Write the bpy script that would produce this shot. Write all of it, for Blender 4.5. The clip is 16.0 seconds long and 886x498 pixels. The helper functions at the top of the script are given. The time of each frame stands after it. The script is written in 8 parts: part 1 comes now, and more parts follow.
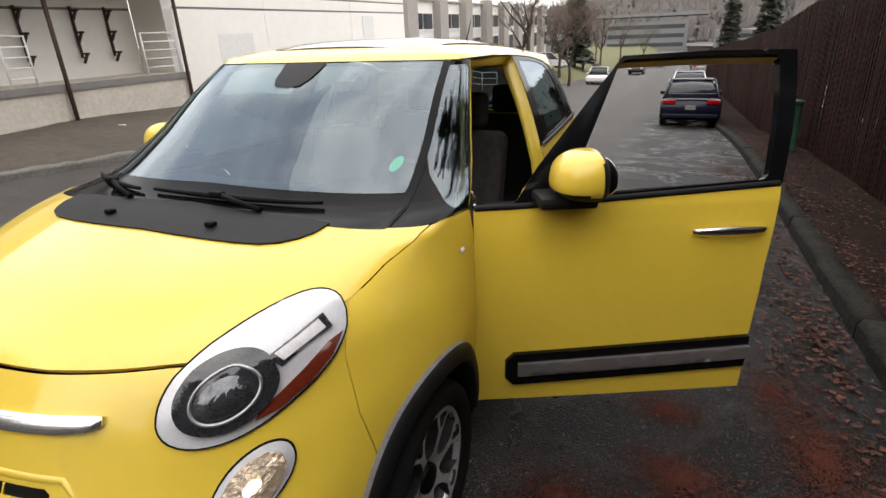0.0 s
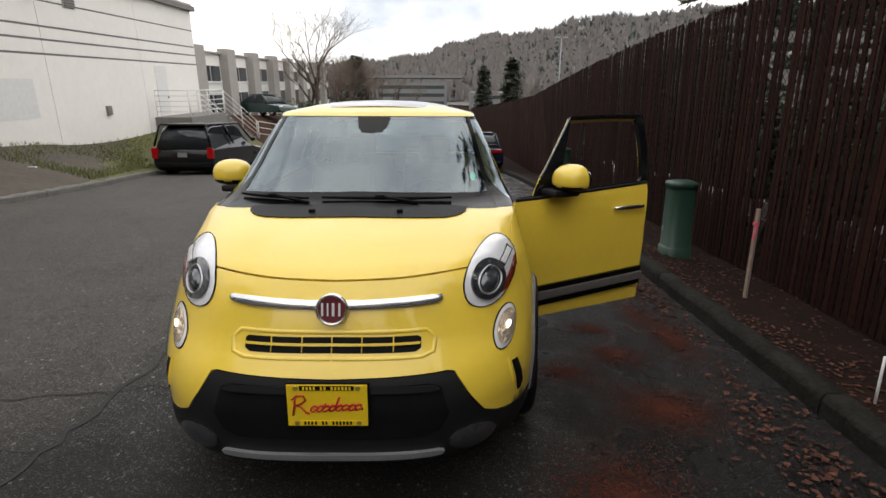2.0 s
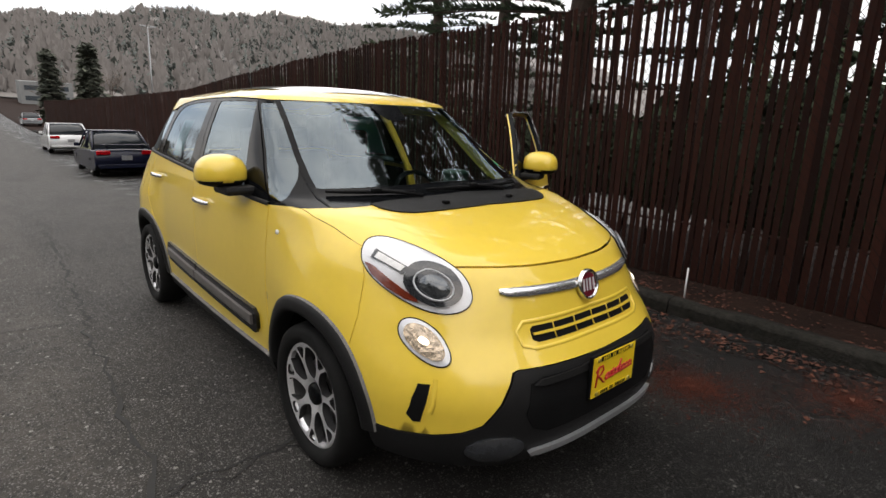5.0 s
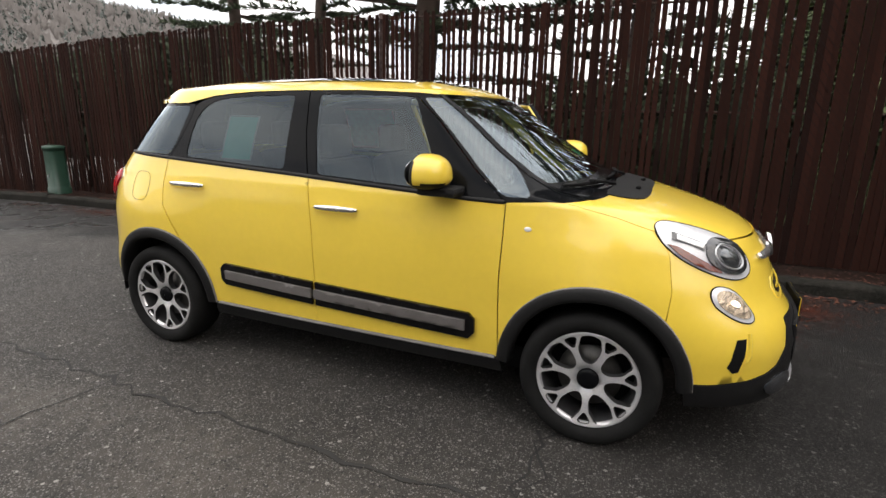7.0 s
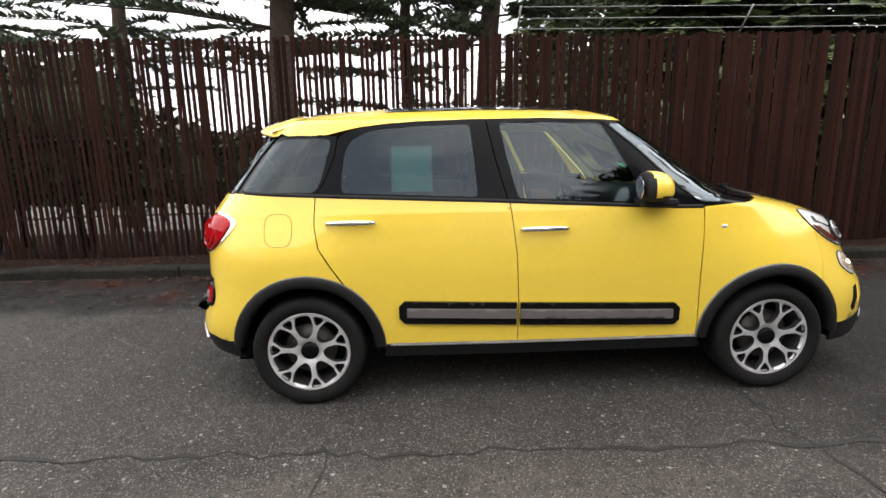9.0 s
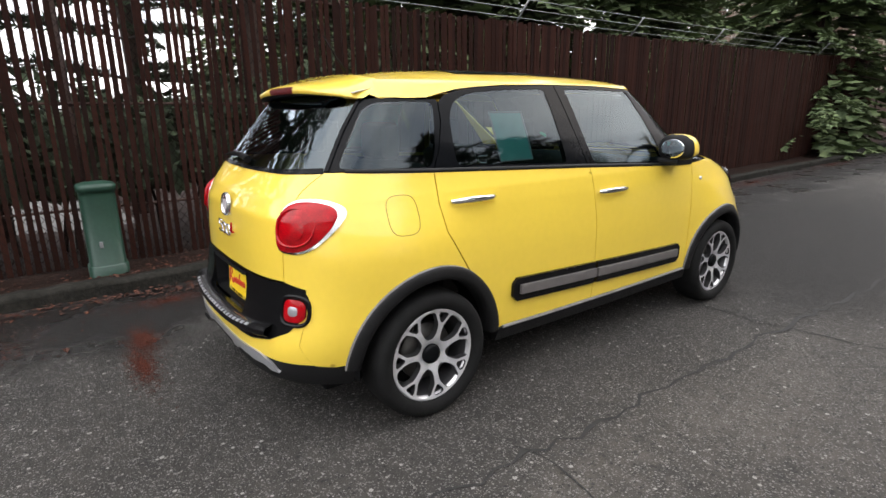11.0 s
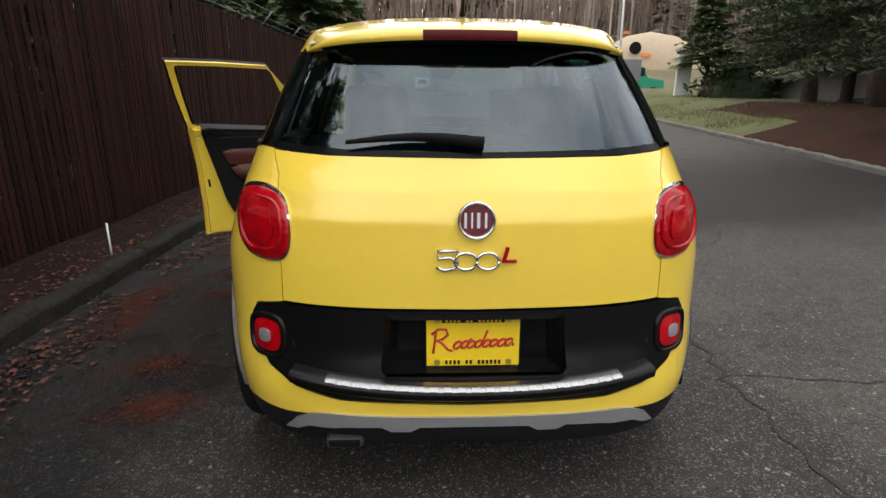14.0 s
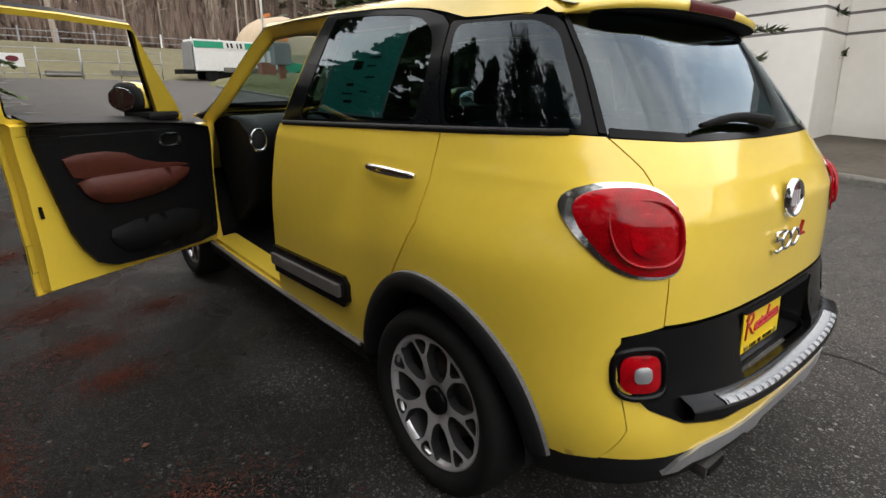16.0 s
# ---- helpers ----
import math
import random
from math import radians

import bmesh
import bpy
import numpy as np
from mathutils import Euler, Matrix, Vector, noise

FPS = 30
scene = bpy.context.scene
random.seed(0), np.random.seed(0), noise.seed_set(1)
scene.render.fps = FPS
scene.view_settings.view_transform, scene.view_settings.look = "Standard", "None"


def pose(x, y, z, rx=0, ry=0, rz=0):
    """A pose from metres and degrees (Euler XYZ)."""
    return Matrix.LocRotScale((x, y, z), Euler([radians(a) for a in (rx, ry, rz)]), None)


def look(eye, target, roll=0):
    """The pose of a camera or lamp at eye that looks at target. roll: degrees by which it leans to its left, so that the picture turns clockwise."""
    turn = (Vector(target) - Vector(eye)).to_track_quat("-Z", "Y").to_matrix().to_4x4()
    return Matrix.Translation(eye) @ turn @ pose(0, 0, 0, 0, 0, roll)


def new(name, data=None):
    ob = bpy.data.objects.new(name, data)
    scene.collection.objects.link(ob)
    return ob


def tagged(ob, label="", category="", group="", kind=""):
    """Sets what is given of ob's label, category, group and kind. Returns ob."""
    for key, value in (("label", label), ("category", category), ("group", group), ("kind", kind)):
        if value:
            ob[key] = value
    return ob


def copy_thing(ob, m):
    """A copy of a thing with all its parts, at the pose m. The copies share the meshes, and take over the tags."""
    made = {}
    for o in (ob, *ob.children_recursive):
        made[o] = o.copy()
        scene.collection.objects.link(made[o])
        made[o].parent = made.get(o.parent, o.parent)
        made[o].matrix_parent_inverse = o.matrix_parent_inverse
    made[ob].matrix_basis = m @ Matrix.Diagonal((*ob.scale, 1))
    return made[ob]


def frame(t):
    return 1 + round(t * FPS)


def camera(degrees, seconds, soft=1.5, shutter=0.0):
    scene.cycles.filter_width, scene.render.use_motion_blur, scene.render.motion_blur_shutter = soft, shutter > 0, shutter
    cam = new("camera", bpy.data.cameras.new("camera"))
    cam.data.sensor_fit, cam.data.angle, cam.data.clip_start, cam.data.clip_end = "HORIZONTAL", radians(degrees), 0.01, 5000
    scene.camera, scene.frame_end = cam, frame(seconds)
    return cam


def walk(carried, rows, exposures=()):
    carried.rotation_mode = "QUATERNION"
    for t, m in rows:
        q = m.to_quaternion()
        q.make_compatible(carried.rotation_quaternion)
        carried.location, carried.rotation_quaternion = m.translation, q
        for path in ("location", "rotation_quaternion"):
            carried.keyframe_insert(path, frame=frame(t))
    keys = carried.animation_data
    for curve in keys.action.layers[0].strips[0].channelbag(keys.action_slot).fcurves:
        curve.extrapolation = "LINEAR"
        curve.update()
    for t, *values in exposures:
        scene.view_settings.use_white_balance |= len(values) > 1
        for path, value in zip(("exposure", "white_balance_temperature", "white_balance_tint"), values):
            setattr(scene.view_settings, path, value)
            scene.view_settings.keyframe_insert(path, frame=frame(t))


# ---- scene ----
import collections
from mathutils.geometry import delaunay_2d_cdt

cam = camera(79.6, 16.0)
PATH = [
    (0, (1.439, -2.524, 1.557), (0.692, -0.793, 0.891), -1.1),
    (0.5, (1.29, -2.966, 1.512), (0.809, -1.114, 0.929), -1.4),
    (1, (1.05, -3.397, 1.506), (0.736, -1.486, 1.009), -0.5),
    (1.5, (0.781, -3.733, 1.551), (0.668, -1.798, 1.056), -1.0),
    (2, (0.423, -3.983, 1.578), (0.426, -2.045, 1.085), 0.2),
    (2.5, (0.054, -4.177, 1.559), (0.023, -2.245, 1.043), 0.0),
    (3, (-0.384, -4.213, 1.581), (-0.146, -2.298, 1.058), -0.4),
    (3.5, (-0.828, -4.117, 1.532), (-0.448, -2.233, 0.978), 3.1),
    (4, (-1.201, -3.849, 1.512), (-0.571, -2.049, 0.909), 0.8),
    (4.2, (-1.338, -3.736, 1.499), (-0.547, -1.982, 0.952), 1.3),
    (6.3, (-2.653, -2.186, 1.467), (-0.997, -1.169, 0.994), 0.8),
    (6.5, (-2.802, -2.001, 1.457), (-1.105, -1.039, 1.016), 0.9),
    (7, (-3.131, -1.554, 1.458), (-1.344, -0.8, 0.972), 1.1),
    (7.5, (-3.405, -1.056, 1.475), (-1.531, -0.515, 1.035), -0.5),
    (8, (-3.629, -0.519, 1.477), (-1.706, -0.184, 1.043), -1.1),
    (8.5, (-3.714, 0.052, 1.459), (-1.764, 0.181, 1.03), -0.5),
    (9, (-3.697, 0.692, 1.489), (-1.742, 0.608, 1.074), -1.0),
    (9.2, (-3.656, 0.93, 1.495), (-1.71, 0.747, 1.075), -0.6),
    (11.3, (-2.549, 2.9, 1.42), (-1.071, 1.63, 0.97), -0.7),
    (11.5, (-2.4, 3.027, 1.405), (-0.968, 1.688, 1.009), -0.6),
    (12, (-1.944, 3.324, 1.399), (-0.777, 1.735, 1.065), 1.5),
    (12.5, (-1.434, 3.511, 1.4), (-0.547, 1.76, 1.018), 1.1),
    (13, (-0.89, 3.576, 1.391), (-0.364, 1.682, 1.021), 0.9),
    (13.5, (-0.34, 3.601, 1.361), (-0.218, 1.651, 0.934), 1.6),
    (14, (0.165, 3.508, 1.362), (0.082, 1.59, 0.803), 0.4),
    (14.5, (0.677, 3.408, 1.358), (0.215, 1.541, 0.811), 1.8),
    (15, (1.143, 3.18, 1.348), (0.391, 1.431, 0.733), 2.7),
    (15.5, (1.586, 2.926, 1.349), (0.553, 1.299, 0.819), 3.0),
    (16, (1.817, 2.503, 1.311), (0.582, 1.045, 0.717), 1.1),
]
GRADE_TURN = Matrix.Rotation(radians(-3.15), 4, "X")
walk(cam, [(t, GRADE_TURN @ look(eye, target, roll)) for t, eye, target, roll in PATH],
     [(0.0, 1.18, 6800, 13), (1.0, .82, 6750, 13), (2.0, .68, 6700, 11), (3.5, .72, 6700, 11), (6.5, 1.16, 6850, 12), (7.5, 1.40, 6800, 12), (8.2, 1.54, 6780, 12), (9.0, 1.60, 6750, 12), (11.5, 1.60, 6450, 12), (12.5, 1.60, 6420, 11), (13.0, 1.48, 6400, 11), (14.0, 1.08, 6600, 11), (15.0, 1.06, 6720, 12), (16.0, 1.22, 6750, 11)])

# ---- world, sun ----
world = bpy.data.worlds.new("overcast_sky")
scene.world = world
world.use_nodes = True
wn, wl = world.node_tree.nodes, world.node_tree.links
wn.clear()
w_out, w_bg = wn.new("ShaderNodeOutputWorld"), wn.new("ShaderNodeBackground")
w_sky = wn.new("ShaderNodeTexSky")
w_sky.sky_type, w_sky.sun_disc = "NISHITA", False
w_sky.sun_elevation, w_sky.sun_rotation = radians(38), radians(200)
w_sky.air_density, w_sky.dust_density, w_sky.ozone_density = 1.0, 4.0, 1.0
w_co, w_map = wn.new("ShaderNodeTexCoord"), wn.new("ShaderNodeMapping")
w_map.inputs["Scale"].default_value = (1.7, 1.7, 2.8)
w_noise = wn.new("ShaderNodeTexNoise")
w_noise.inputs["Scale"].default_value, w_noise.inputs["Detail"].default_value, w_noise.inputs["Roughness"].default_value = 1.7, 6.0, .55
w_ramp = wn.new("ShaderNodeValToRGB")
w_ramp.color_ramp.elements[0].position, w_ramp.color_ramp.elements[0].color = .36, (5.0, 5.5, 6.3, 1)
w_ramp.color_ramp.elements[1].position, w_ramp.color_ramp.elements[1].color = .62, (11.4, 11.2, 10.9, 1)
w_mix = wn.new("ShaderNodeMix")
w_mix.data_type = "RGBA"
w_mix.inputs[0].default_value = .88
wl.new(w_co.outputs["Generated"], w_map.inputs[0])
wl.new(w_map.outputs[0], w_noise.inputs["Vector"])
wl.new(w_noise.outputs["Fac"], w_ramp.inputs[0])
wl.new(w_sky.outputs[0], w_mix.inputs[6])
wl.new(w_ramp.outputs[0], w_mix.inputs[7])
wl.new(w_mix.outputs[2], w_bg.inputs[0])
w_bg.inputs[1].default_value = .10
wl.new(w_bg.outputs[0], w_out.inputs[0])
sun = new("sun", bpy.data.lights.new("sun", "SUN"))
sun.data.energy, sun.data.angle, sun.data.color = .8, radians(120), (1, .96, .90)
sun.matrix_world = look((0, 0, 0), (-.55, -.25, -1.0))


# ---- materials ----
def mat(name, base, rough=.5, metal=0.0, vary=.12, scale=6.0, bump=0.0, bump_scale=60.0, coat=0.0, second=None, spec=.5, rough_vary=0.0, per_piece=0.0, emit=0.0, coords="Object"):
    """A surface with two scales of colour variation, optional relief and a colour of its own for each piece."""
    m = bpy.data.materials.new(name)
    m.use_nodes = True
    nt = m.node_tree
    n, l = nt.nodes, nt.links
    bsdf = n["Principled BSDF"]
    bsdf.inputs["Roughness"].default_value, bsdf.inputs["Metallic"].default_value = rough, metal
    bsdf.inputs["Specular IOR Level"].default_value, bsdf.inputs["Coat Weight"].default_value = spec, coat
    bsdf.inputs["Coat Roughness"].default_value = .03
    co = n.new("ShaderNodeTexCoord")
    big, small = n.new("ShaderNodeTexNoise"), n.new("ShaderNodeTexNoise")
    big.inputs["Scale"].default_value, small.inputs["Scale"].default_value = scale, scale * 9
    big.inputs["Detail"].default_value, small.inputs["Detail"].default_value = 4, 5
    for t in (big, small):
        l.new(co.outputs[coords], t.inputs["Vector"])
    add = n.new("ShaderNodeMath")
    add.operation = "MULTIPLY_ADD"
    add.inputs[1].default_value = .5
    l.new(small.outputs["Fac"], add.inputs[0])
    half = n.new("ShaderNodeMath")
    half.operation = "MULTIPLY"
    half.inputs[1].default_value = .5
    l.new(big.outputs["Fac"], half.inputs[0])
    l.new(half.outputs[0], add.inputs[2])
    value = add.outputs[0]
    if per_piece:
        info = n.new("ShaderNodeObjectInfo")
        geo = n.new("ShaderNodeNewGeometry")
        both = n.new("ShaderNodeMath")
        both.operation = "ADD"
        l.new(info.outputs["Random"], both.inputs[0])
        l.new(geo.outputs["Random Per Island"], both.inputs[1])
        wrap = n.new("ShaderNodeMath")
        wrap.operation = "FRACT"
        l.new(both.outputs[0], wrap.inputs[0])
        mx = n.new("ShaderNodeMath")
        mx.operation = "MULTIPLY_ADD"
        mx.inputs[1].default_value = per_piece
        l.new(wrap.outputs[0], mx.inputs[0])
        sc = n.new("ShaderNodeMath")
        sc.operation = "MULTIPLY"
        sc.inputs[1].default_value = 1 - per_piece
        l.new(value, sc.inputs[0])
        l.new(sc.outputs[0], mx.inputs[2])
        value = mx.outputs[0]
    ramp = n.new("ShaderNodeValToRGB")
    lo = second or tuple(c * (1 - vary) for c in base)
    hi = base if second else tuple(min(1, c * (1 + vary)) for c in base)
    ramp.color_ramp.elements[0].position, ramp.color_ramp.elements[0].color = (.30, (*lo, 1))
    ramp.color_ramp.elements[1].position, ramp.color_ramp.elements[1].color = (.70, (*hi, 1))
    if per_piece:
        ramp.color_ramp.elements[0].position, ramp.color_ramp.elements[1].position = .12, .88
    l.new(value, ramp.inputs[0])
    l.new(ramp.outputs[0], bsdf.inputs["Base Color"])
    if rough_vary:
        mr = n.new("ShaderNodeMapRange")
        mr.inputs["From Min"].default_value, mr.inputs["From Max"].default_value = .3, .7
        mr.inputs["To Min"].default_value, mr.inputs["To Max"].default_value = max(.02, rough - rough_vary), min(1, rough + rough_vary)
        l.new(big.outputs["Fac"], mr.inputs["Value"])
        l.new(mr.outputs[0], bsdf.inputs["Roughness"])
    if bump:
        bt, bp = n.new("ShaderNodeTexNoise"), n.new("ShaderNodeBump")
        bt.inputs["Scale"].default_value, bt.inputs["Detail"].default_value = bump_scale, 6
        l.new(co.outputs[coords], bt.inputs["Vector"])
        l.new(bt.outputs["Fac"], bp.inputs["Height"])
        bp.inputs["Strength"].default_value, bp.inputs["Distance"].default_value = bump, .02
        l.new(bp.outputs[0], bsdf.inputs["Normal"])
    if emit:
        bsdf.inputs["Emission Color"].default_value, bsdf.inputs["Emission Strength"].default_value = (*base, 1), emit
    return m


def sheet_glass(name, tint, film=.1, rough=0.0):
    """Thin glass: tinted clear sheet with a mirror film on it."""
    m = bpy.data.materials.new(name)
    m.use_nodes = True
    n, l = m.node_tree.nodes, m.node_tree.links
    n.clear()
    out, mix, clear, gloss, lay = n.new("ShaderNodeOutputMaterial"), n.new("ShaderNodeMixShader"), n.new("ShaderNodeBsdfTransparent"), n.new("ShaderNodeBsdfGlossy"), n.new("ShaderNodeLayerWeight")
    clear.inputs[0].default_value = (*tint, 1)
    gloss.inputs["Roughness"].default_value = rough
    gloss.inputs["Color"].default_value = (.80, .92, 1, 1)
    lay.inputs["Blend"].default_value = .5
    power, rise = n.new("ShaderNodeMath"), n.new("ShaderNodeMath")
    power.operation, power.inputs[1].default_value = "POWER", 4.0
    rise.operation, rise.inputs[1].default_value, rise.inputs[2].default_value = "MULTIPLY_ADD", 1 - film, film
    l.new(lay.outputs["Facing"], power.inputs[0])
    l.new(power.outputs[0], rise.inputs[0])
    l.new(rise.outputs[0], mix.inputs[0])
    l.new(clear.outputs[0], mix.inputs[1])
    l.new(gloss.outputs[0], mix.inputs[2])
    l.new(mix.outputs[0], out.inputs[0])
    return m


# pale grey that paints the sky's highlight on the cladding edges
EDGE_HIGHLIGHT = mat("plastic_edge_highlight", (.17, .165, .16), .6, spec=.25, vary=.35, scale=12)
PAINT = mat("yellow_paint", (.88, .630, .066), .36, vary=.03, scale=3, coat=1.0, bump=.015, bump_scale=350)
PLASTIC = mat("black_plastic", (.011, .011, .0115), .55, spec=.22, vary=.25, scale=14, bump=.12, bump_scale=700)
DARK = mat("dark_void", (.006, .006, .0065), .7, spec=.12, vary=.3, scale=10)
GLOSS_BLACK = mat("gloss_black", (.005, .0055, .0065), .12, spec=.09, vary=.2, scale=5)
TRIM_BLACK = mat("black_trim", (.006, .006, .007), .55, spec=.2, vary=.3, scale=20, bump=.15, bump_scale=500)
SATIN = mat("satin_silver", (.50, .51, .53), .33, metal=.7, vary=.10, scale=9)
CHROME = mat("chrome", (.78, .79, .80), .10, metal=1.0, vary=.06, scale=12)
CHROME_DULL = mat("lamp_silver", (.74, .75, .78), .22, metal=.10, vary=.10, scale=16, coat=1.0)
BAR_CHROME = mat("brushed_chrome", (.74, .75, .77), .20, metal=.85, vary=.06, scale=12)
PALE_METAL = mat("pale_metal", (.74, .74, .75), .40, metal=.25, vary=.06, scale=30)
LIP_METAL = mat("polished_tread", (.36, .365, .37), .26, metal=1.0, vary=.10, scale=14)
STEEL = mat("brake_steel", (.10, .095, .09), .45, metal=.7, vary=.3, scale=20)
ALLOY = mat("alloy", (.74, .74, .76), .24, metal=.55, vary=.18, scale=18)
RUBBER = mat("tyre_rubber", (.009, .009, .009), .8, spec=.2, vary=.35, scale=18, bump=.1, bump_scale=300)
SMOKE = mat("smoked_lens", (.028, .03, .034), .08, vary=.5, scale=30, coat=1.0)
LENS = mat("projector_glass", (.10, .11, .12), .05, metal=.6, vary=.4, scale=25, coat=1.0)
WHITE_LENS = mat("clear_lens", (.72, .72, .72), .15, vary=.25, scale=60, coat=1.0)
LAMP_ON = mat("lit_lamp", (.55, .45, .34), .16, vary=.7, scale=45, coat=.6, emit=.10, metal=.85, bump=.9, bump_scale=55)
LAMP_CORE = mat("lamp_bulb", (1.0, .92, .75), .2, vary=.05, scale=50, emit=1.8)
GLOSS_STRIP = mat("satin_black_plastic", (.005, .005, .0055), .22, spec=.22, vary=.2, scale=14, bump=.02, bump_scale=700)
BRIGHT = mat("bright_metal", (.46, .47, .49), .34, metal=.6, vary=.12, scale=16)
ALLOY_DARK = mat("alloy_recess", (.045, .045, .047), .5, metal=.4, vary=.2, scale=18)
SEAM = mat("panel_seam", (.30, .20, .012), .5, vary=.1, scale=9)
AMBER = mat("amber_lens", (.15, .024, .010), .12, vary=.3, scale=50, coat=1.0)
RED_LENS = mat("red_lens", (.36, .002, .006), .10, vary=.55, scale=22, spec=.30, coat=.15)
RED_DARK = mat("dark_red_lens", (.085, .005, .007), .35, vary=.3, scale=28, spec=.15)
MAROON = mat("badge_red", (.14, .015, .025), .25, vary=.2, scale=40, coat=1.0)
GREY_STRIP = mat("grey_insert", (.135, .125, .12), .5, metal=.1, vary=.15, scale=16)
LEATHER = mat("brown_leather", (.088, .021, .013), .5, vary=.25, scale=25, bump=.15, bump_scale=350)
SEAT = mat("seat_cloth", (.045, .04, .04), .9, vary=.4, scale=30, bump=.2, bump_scale=500)
HEADLINER = mat("headliner_cloth", (.35, .36, .36), .9, vary=.12, scale=20)
PLATE = mat("plate_yellow", (.88, .62, .02), .4, vary=.05, scale=12)
PLATE_RED = mat("plate_red", (.55, .02, .02), .4, vary=.1, scale=12)
BRASS = mat("plate_screw_metal", (.55, .42, .10), .35, metal=.7, vary=.2, scale=40)
STICKER = mat("green_sheet", (.34, .86, .76), .6, vary=.15, scale=25)
STICKER_BACK = mat("teal_sheet", (.12, .78, .64), .6, vary=.25, scale=25)
# a slight glow is added to this sticker, which is no lamp
DOT = mat("glowing_green_dot", (.05, .60, .30), .5, vary=.1, scale=20, emit=.25)
MIRROR = mat("mirror_silver", (.85, .87, .88), .02, metal=1.0, vary=.02, scale=10)
GLASS = sheet_glass("clear_glass", (.48, .60, .61), .15)
SIDE_GLASS = sheet_glass("door_glass", (.33, .44, .45), .055)
QUARTER_GLASS = sheet_glass("quarter_window_glass", (.16, .21, .22), .13)
TINT = sheet_glass("tinted_glass", (.16, .235, .24), .048)
REAR_GLASS = sheet_glass("rear_glass", (.20, .29, .32), .088)
SUNROOF = mat("sunroof_glass", (.03, .035, .045), .05, vary=.2, scale=4, coat=1.0)

# ---- the car's skin: one smooth surface, cut into panels ----
def lerp(table, v):
    xs, ys = [a for a, b in table], [b for a, b in table]
    return float(np.interp(v, xs, ys))


HALF_WIDTH = [(.18, .79), (.24, .83), (.30, .852), (.40, .862), (.55, .868), (.75, .872), (.88, .866), (1.0, .855), (1.08, .842), (1.15, .820), (1.2, .803), (1.3, .765), (1.4, .722), (1.5, .674), (1.57, .636), (1.60, .615), (1.62, .60)]
NOSE = [(.18, -2.08), (.22, -2.14), (.27, -2.185), (.36, -2.195), (.5, -2.195), (.58, -2.175), (.64, -2.14), (.70, -2.095), (.78, -2.065), (.85, -2.04), (.93, -1.98), (.97, -1.915), (1.0, -1.835), (1.03, -1.74), (1.06, -1.625), (1.09, -1.49), (1.11, -1.395), (1.125, -1.30), (1.14, -1.25), (1.175, -1.185), (1.294, -.995), (1.455, -.765), (1.56, -.585), (1.60, -.50), (1.62, -.45)]
FRONT_BEND = [(.18, -1.1), (1.0, -1.1), (1.08, -1.08), (1.10, -1.0), (1.13, -.80), (1.2, -.62), (1.3, -.5), (1.45, -.4), (1.57, -.32), (1.62, -.28)]
FRONT_N = [(.18, 3.3), (.5, 3.25), (.6, 3.05), (.7, 2.8), (.85, 2.5), (1.62, 2.5)]
TAIL = [(.18, 1.84), (.22, 1.96), (.27, 2.03), (.33, 2.06), (.43, 2.065), (.50, 2.045), (.60, 2.01), (.72, 1.99), (.85, 1.985), (1.0, 1.972), (1.08, 1.935), (1.15, 1.885), (1.18, 1.862), (1.384, 1.70), (1.52, 1.585), (1.58, 1.53), (1.62, 1.50)]
REAR_BEND = [(.18, 1.2), (1.1, 1.2), (1.3, 1.12), (1.62, 1.0)]
LEVELS = [(.18, 0.0), (.93, .75), (.97, .85), (1.0, .935), (1.03, 1.035), (1.06, 1.15), (1.09, 1.29), (1.11, 1.385), (1.125, 1.48), (1.14, 1.53), (1.62, 2.20)]
REAR_N = 4.0
U_SIDE, U_REAR, U_END = 1.2, 3.5, 4.6


def z_of(v):
    return float(np.interp(v, [b for a, b in LEVELS], [a for a, b in LEVELS]))


def ring_point(u, z):
    w, yf, cf, n = lerp(HALF_WIDTH, z), lerp(NOSE, z), lerp(FRONT_BEND, z), lerp(FRONT_N, z)
    yr, cr = lerp(TAIL, z), lerp(REAR_BEND, z)
    if u <= U_SIDE:
        a = max(0.0, u / U_SIDE) * math.pi / 2
        x, y = w * math.sin(a) ** (2 / n), cf - (cf - yf) * max(0.0, math.cos(a)) ** (2 / n)
    elif u <= U_REAR:
        x, y = w, cf + (cr - cf) * (u - U_SIDE) / (U_REAR - U_SIDE)
    else:
        a = min(1.0, (u - U_REAR) / (U_END - U_REAR)) * math.pi / 2
        x, y = w * max(0.0, math.cos(a)) ** (2 / REAR_N), cr + (yr - cr) * math.sin(a) ** (2 / REAR_N)
    return x - .028 * ((y + .2) / 1.4) ** 2 * (x / w) + flare(y, z) * (x / w) ** 3, y


def ease(v):
    v = min(1.0, max(0.0, v))
    return v * v * (3 - 2 * v)


def flare(y, z):
    """How far the wings and hips swell out over the wheels."""
    front = .056 * ease((-.80 - y) / .55) * ease((1.09 - z) / .42) - .012 * ease((-.95 - y) / .4) * ease((z - .90) / .12)
    rear = .055 * ease((y - .86) / .58) * ease((1.12 - z) / .30) * (.55 + .45 * ease((z - .25) / .30))
    return front + rear


def skin(u, v):
    z = z_of(v)
    x, y = ring_point(u, z)
    return Vector((x, y, z))


def skin_normal(u, v):
    e = .012
    a = skin(min(u + e, U_END), v) - skin(max(u - e, 0), v)
    b = skin(u, v + e) - skin(u, v - e)
    n = a.cross(b)
    if n.length < 1e-9:
        return Vector((0, -1, 0))
    n.normalize()
    p = skin(u, v)
    if n.x * p.x + n.y * (p.y * .3) + n.z * .2 < 0:
        n = -n
    return n


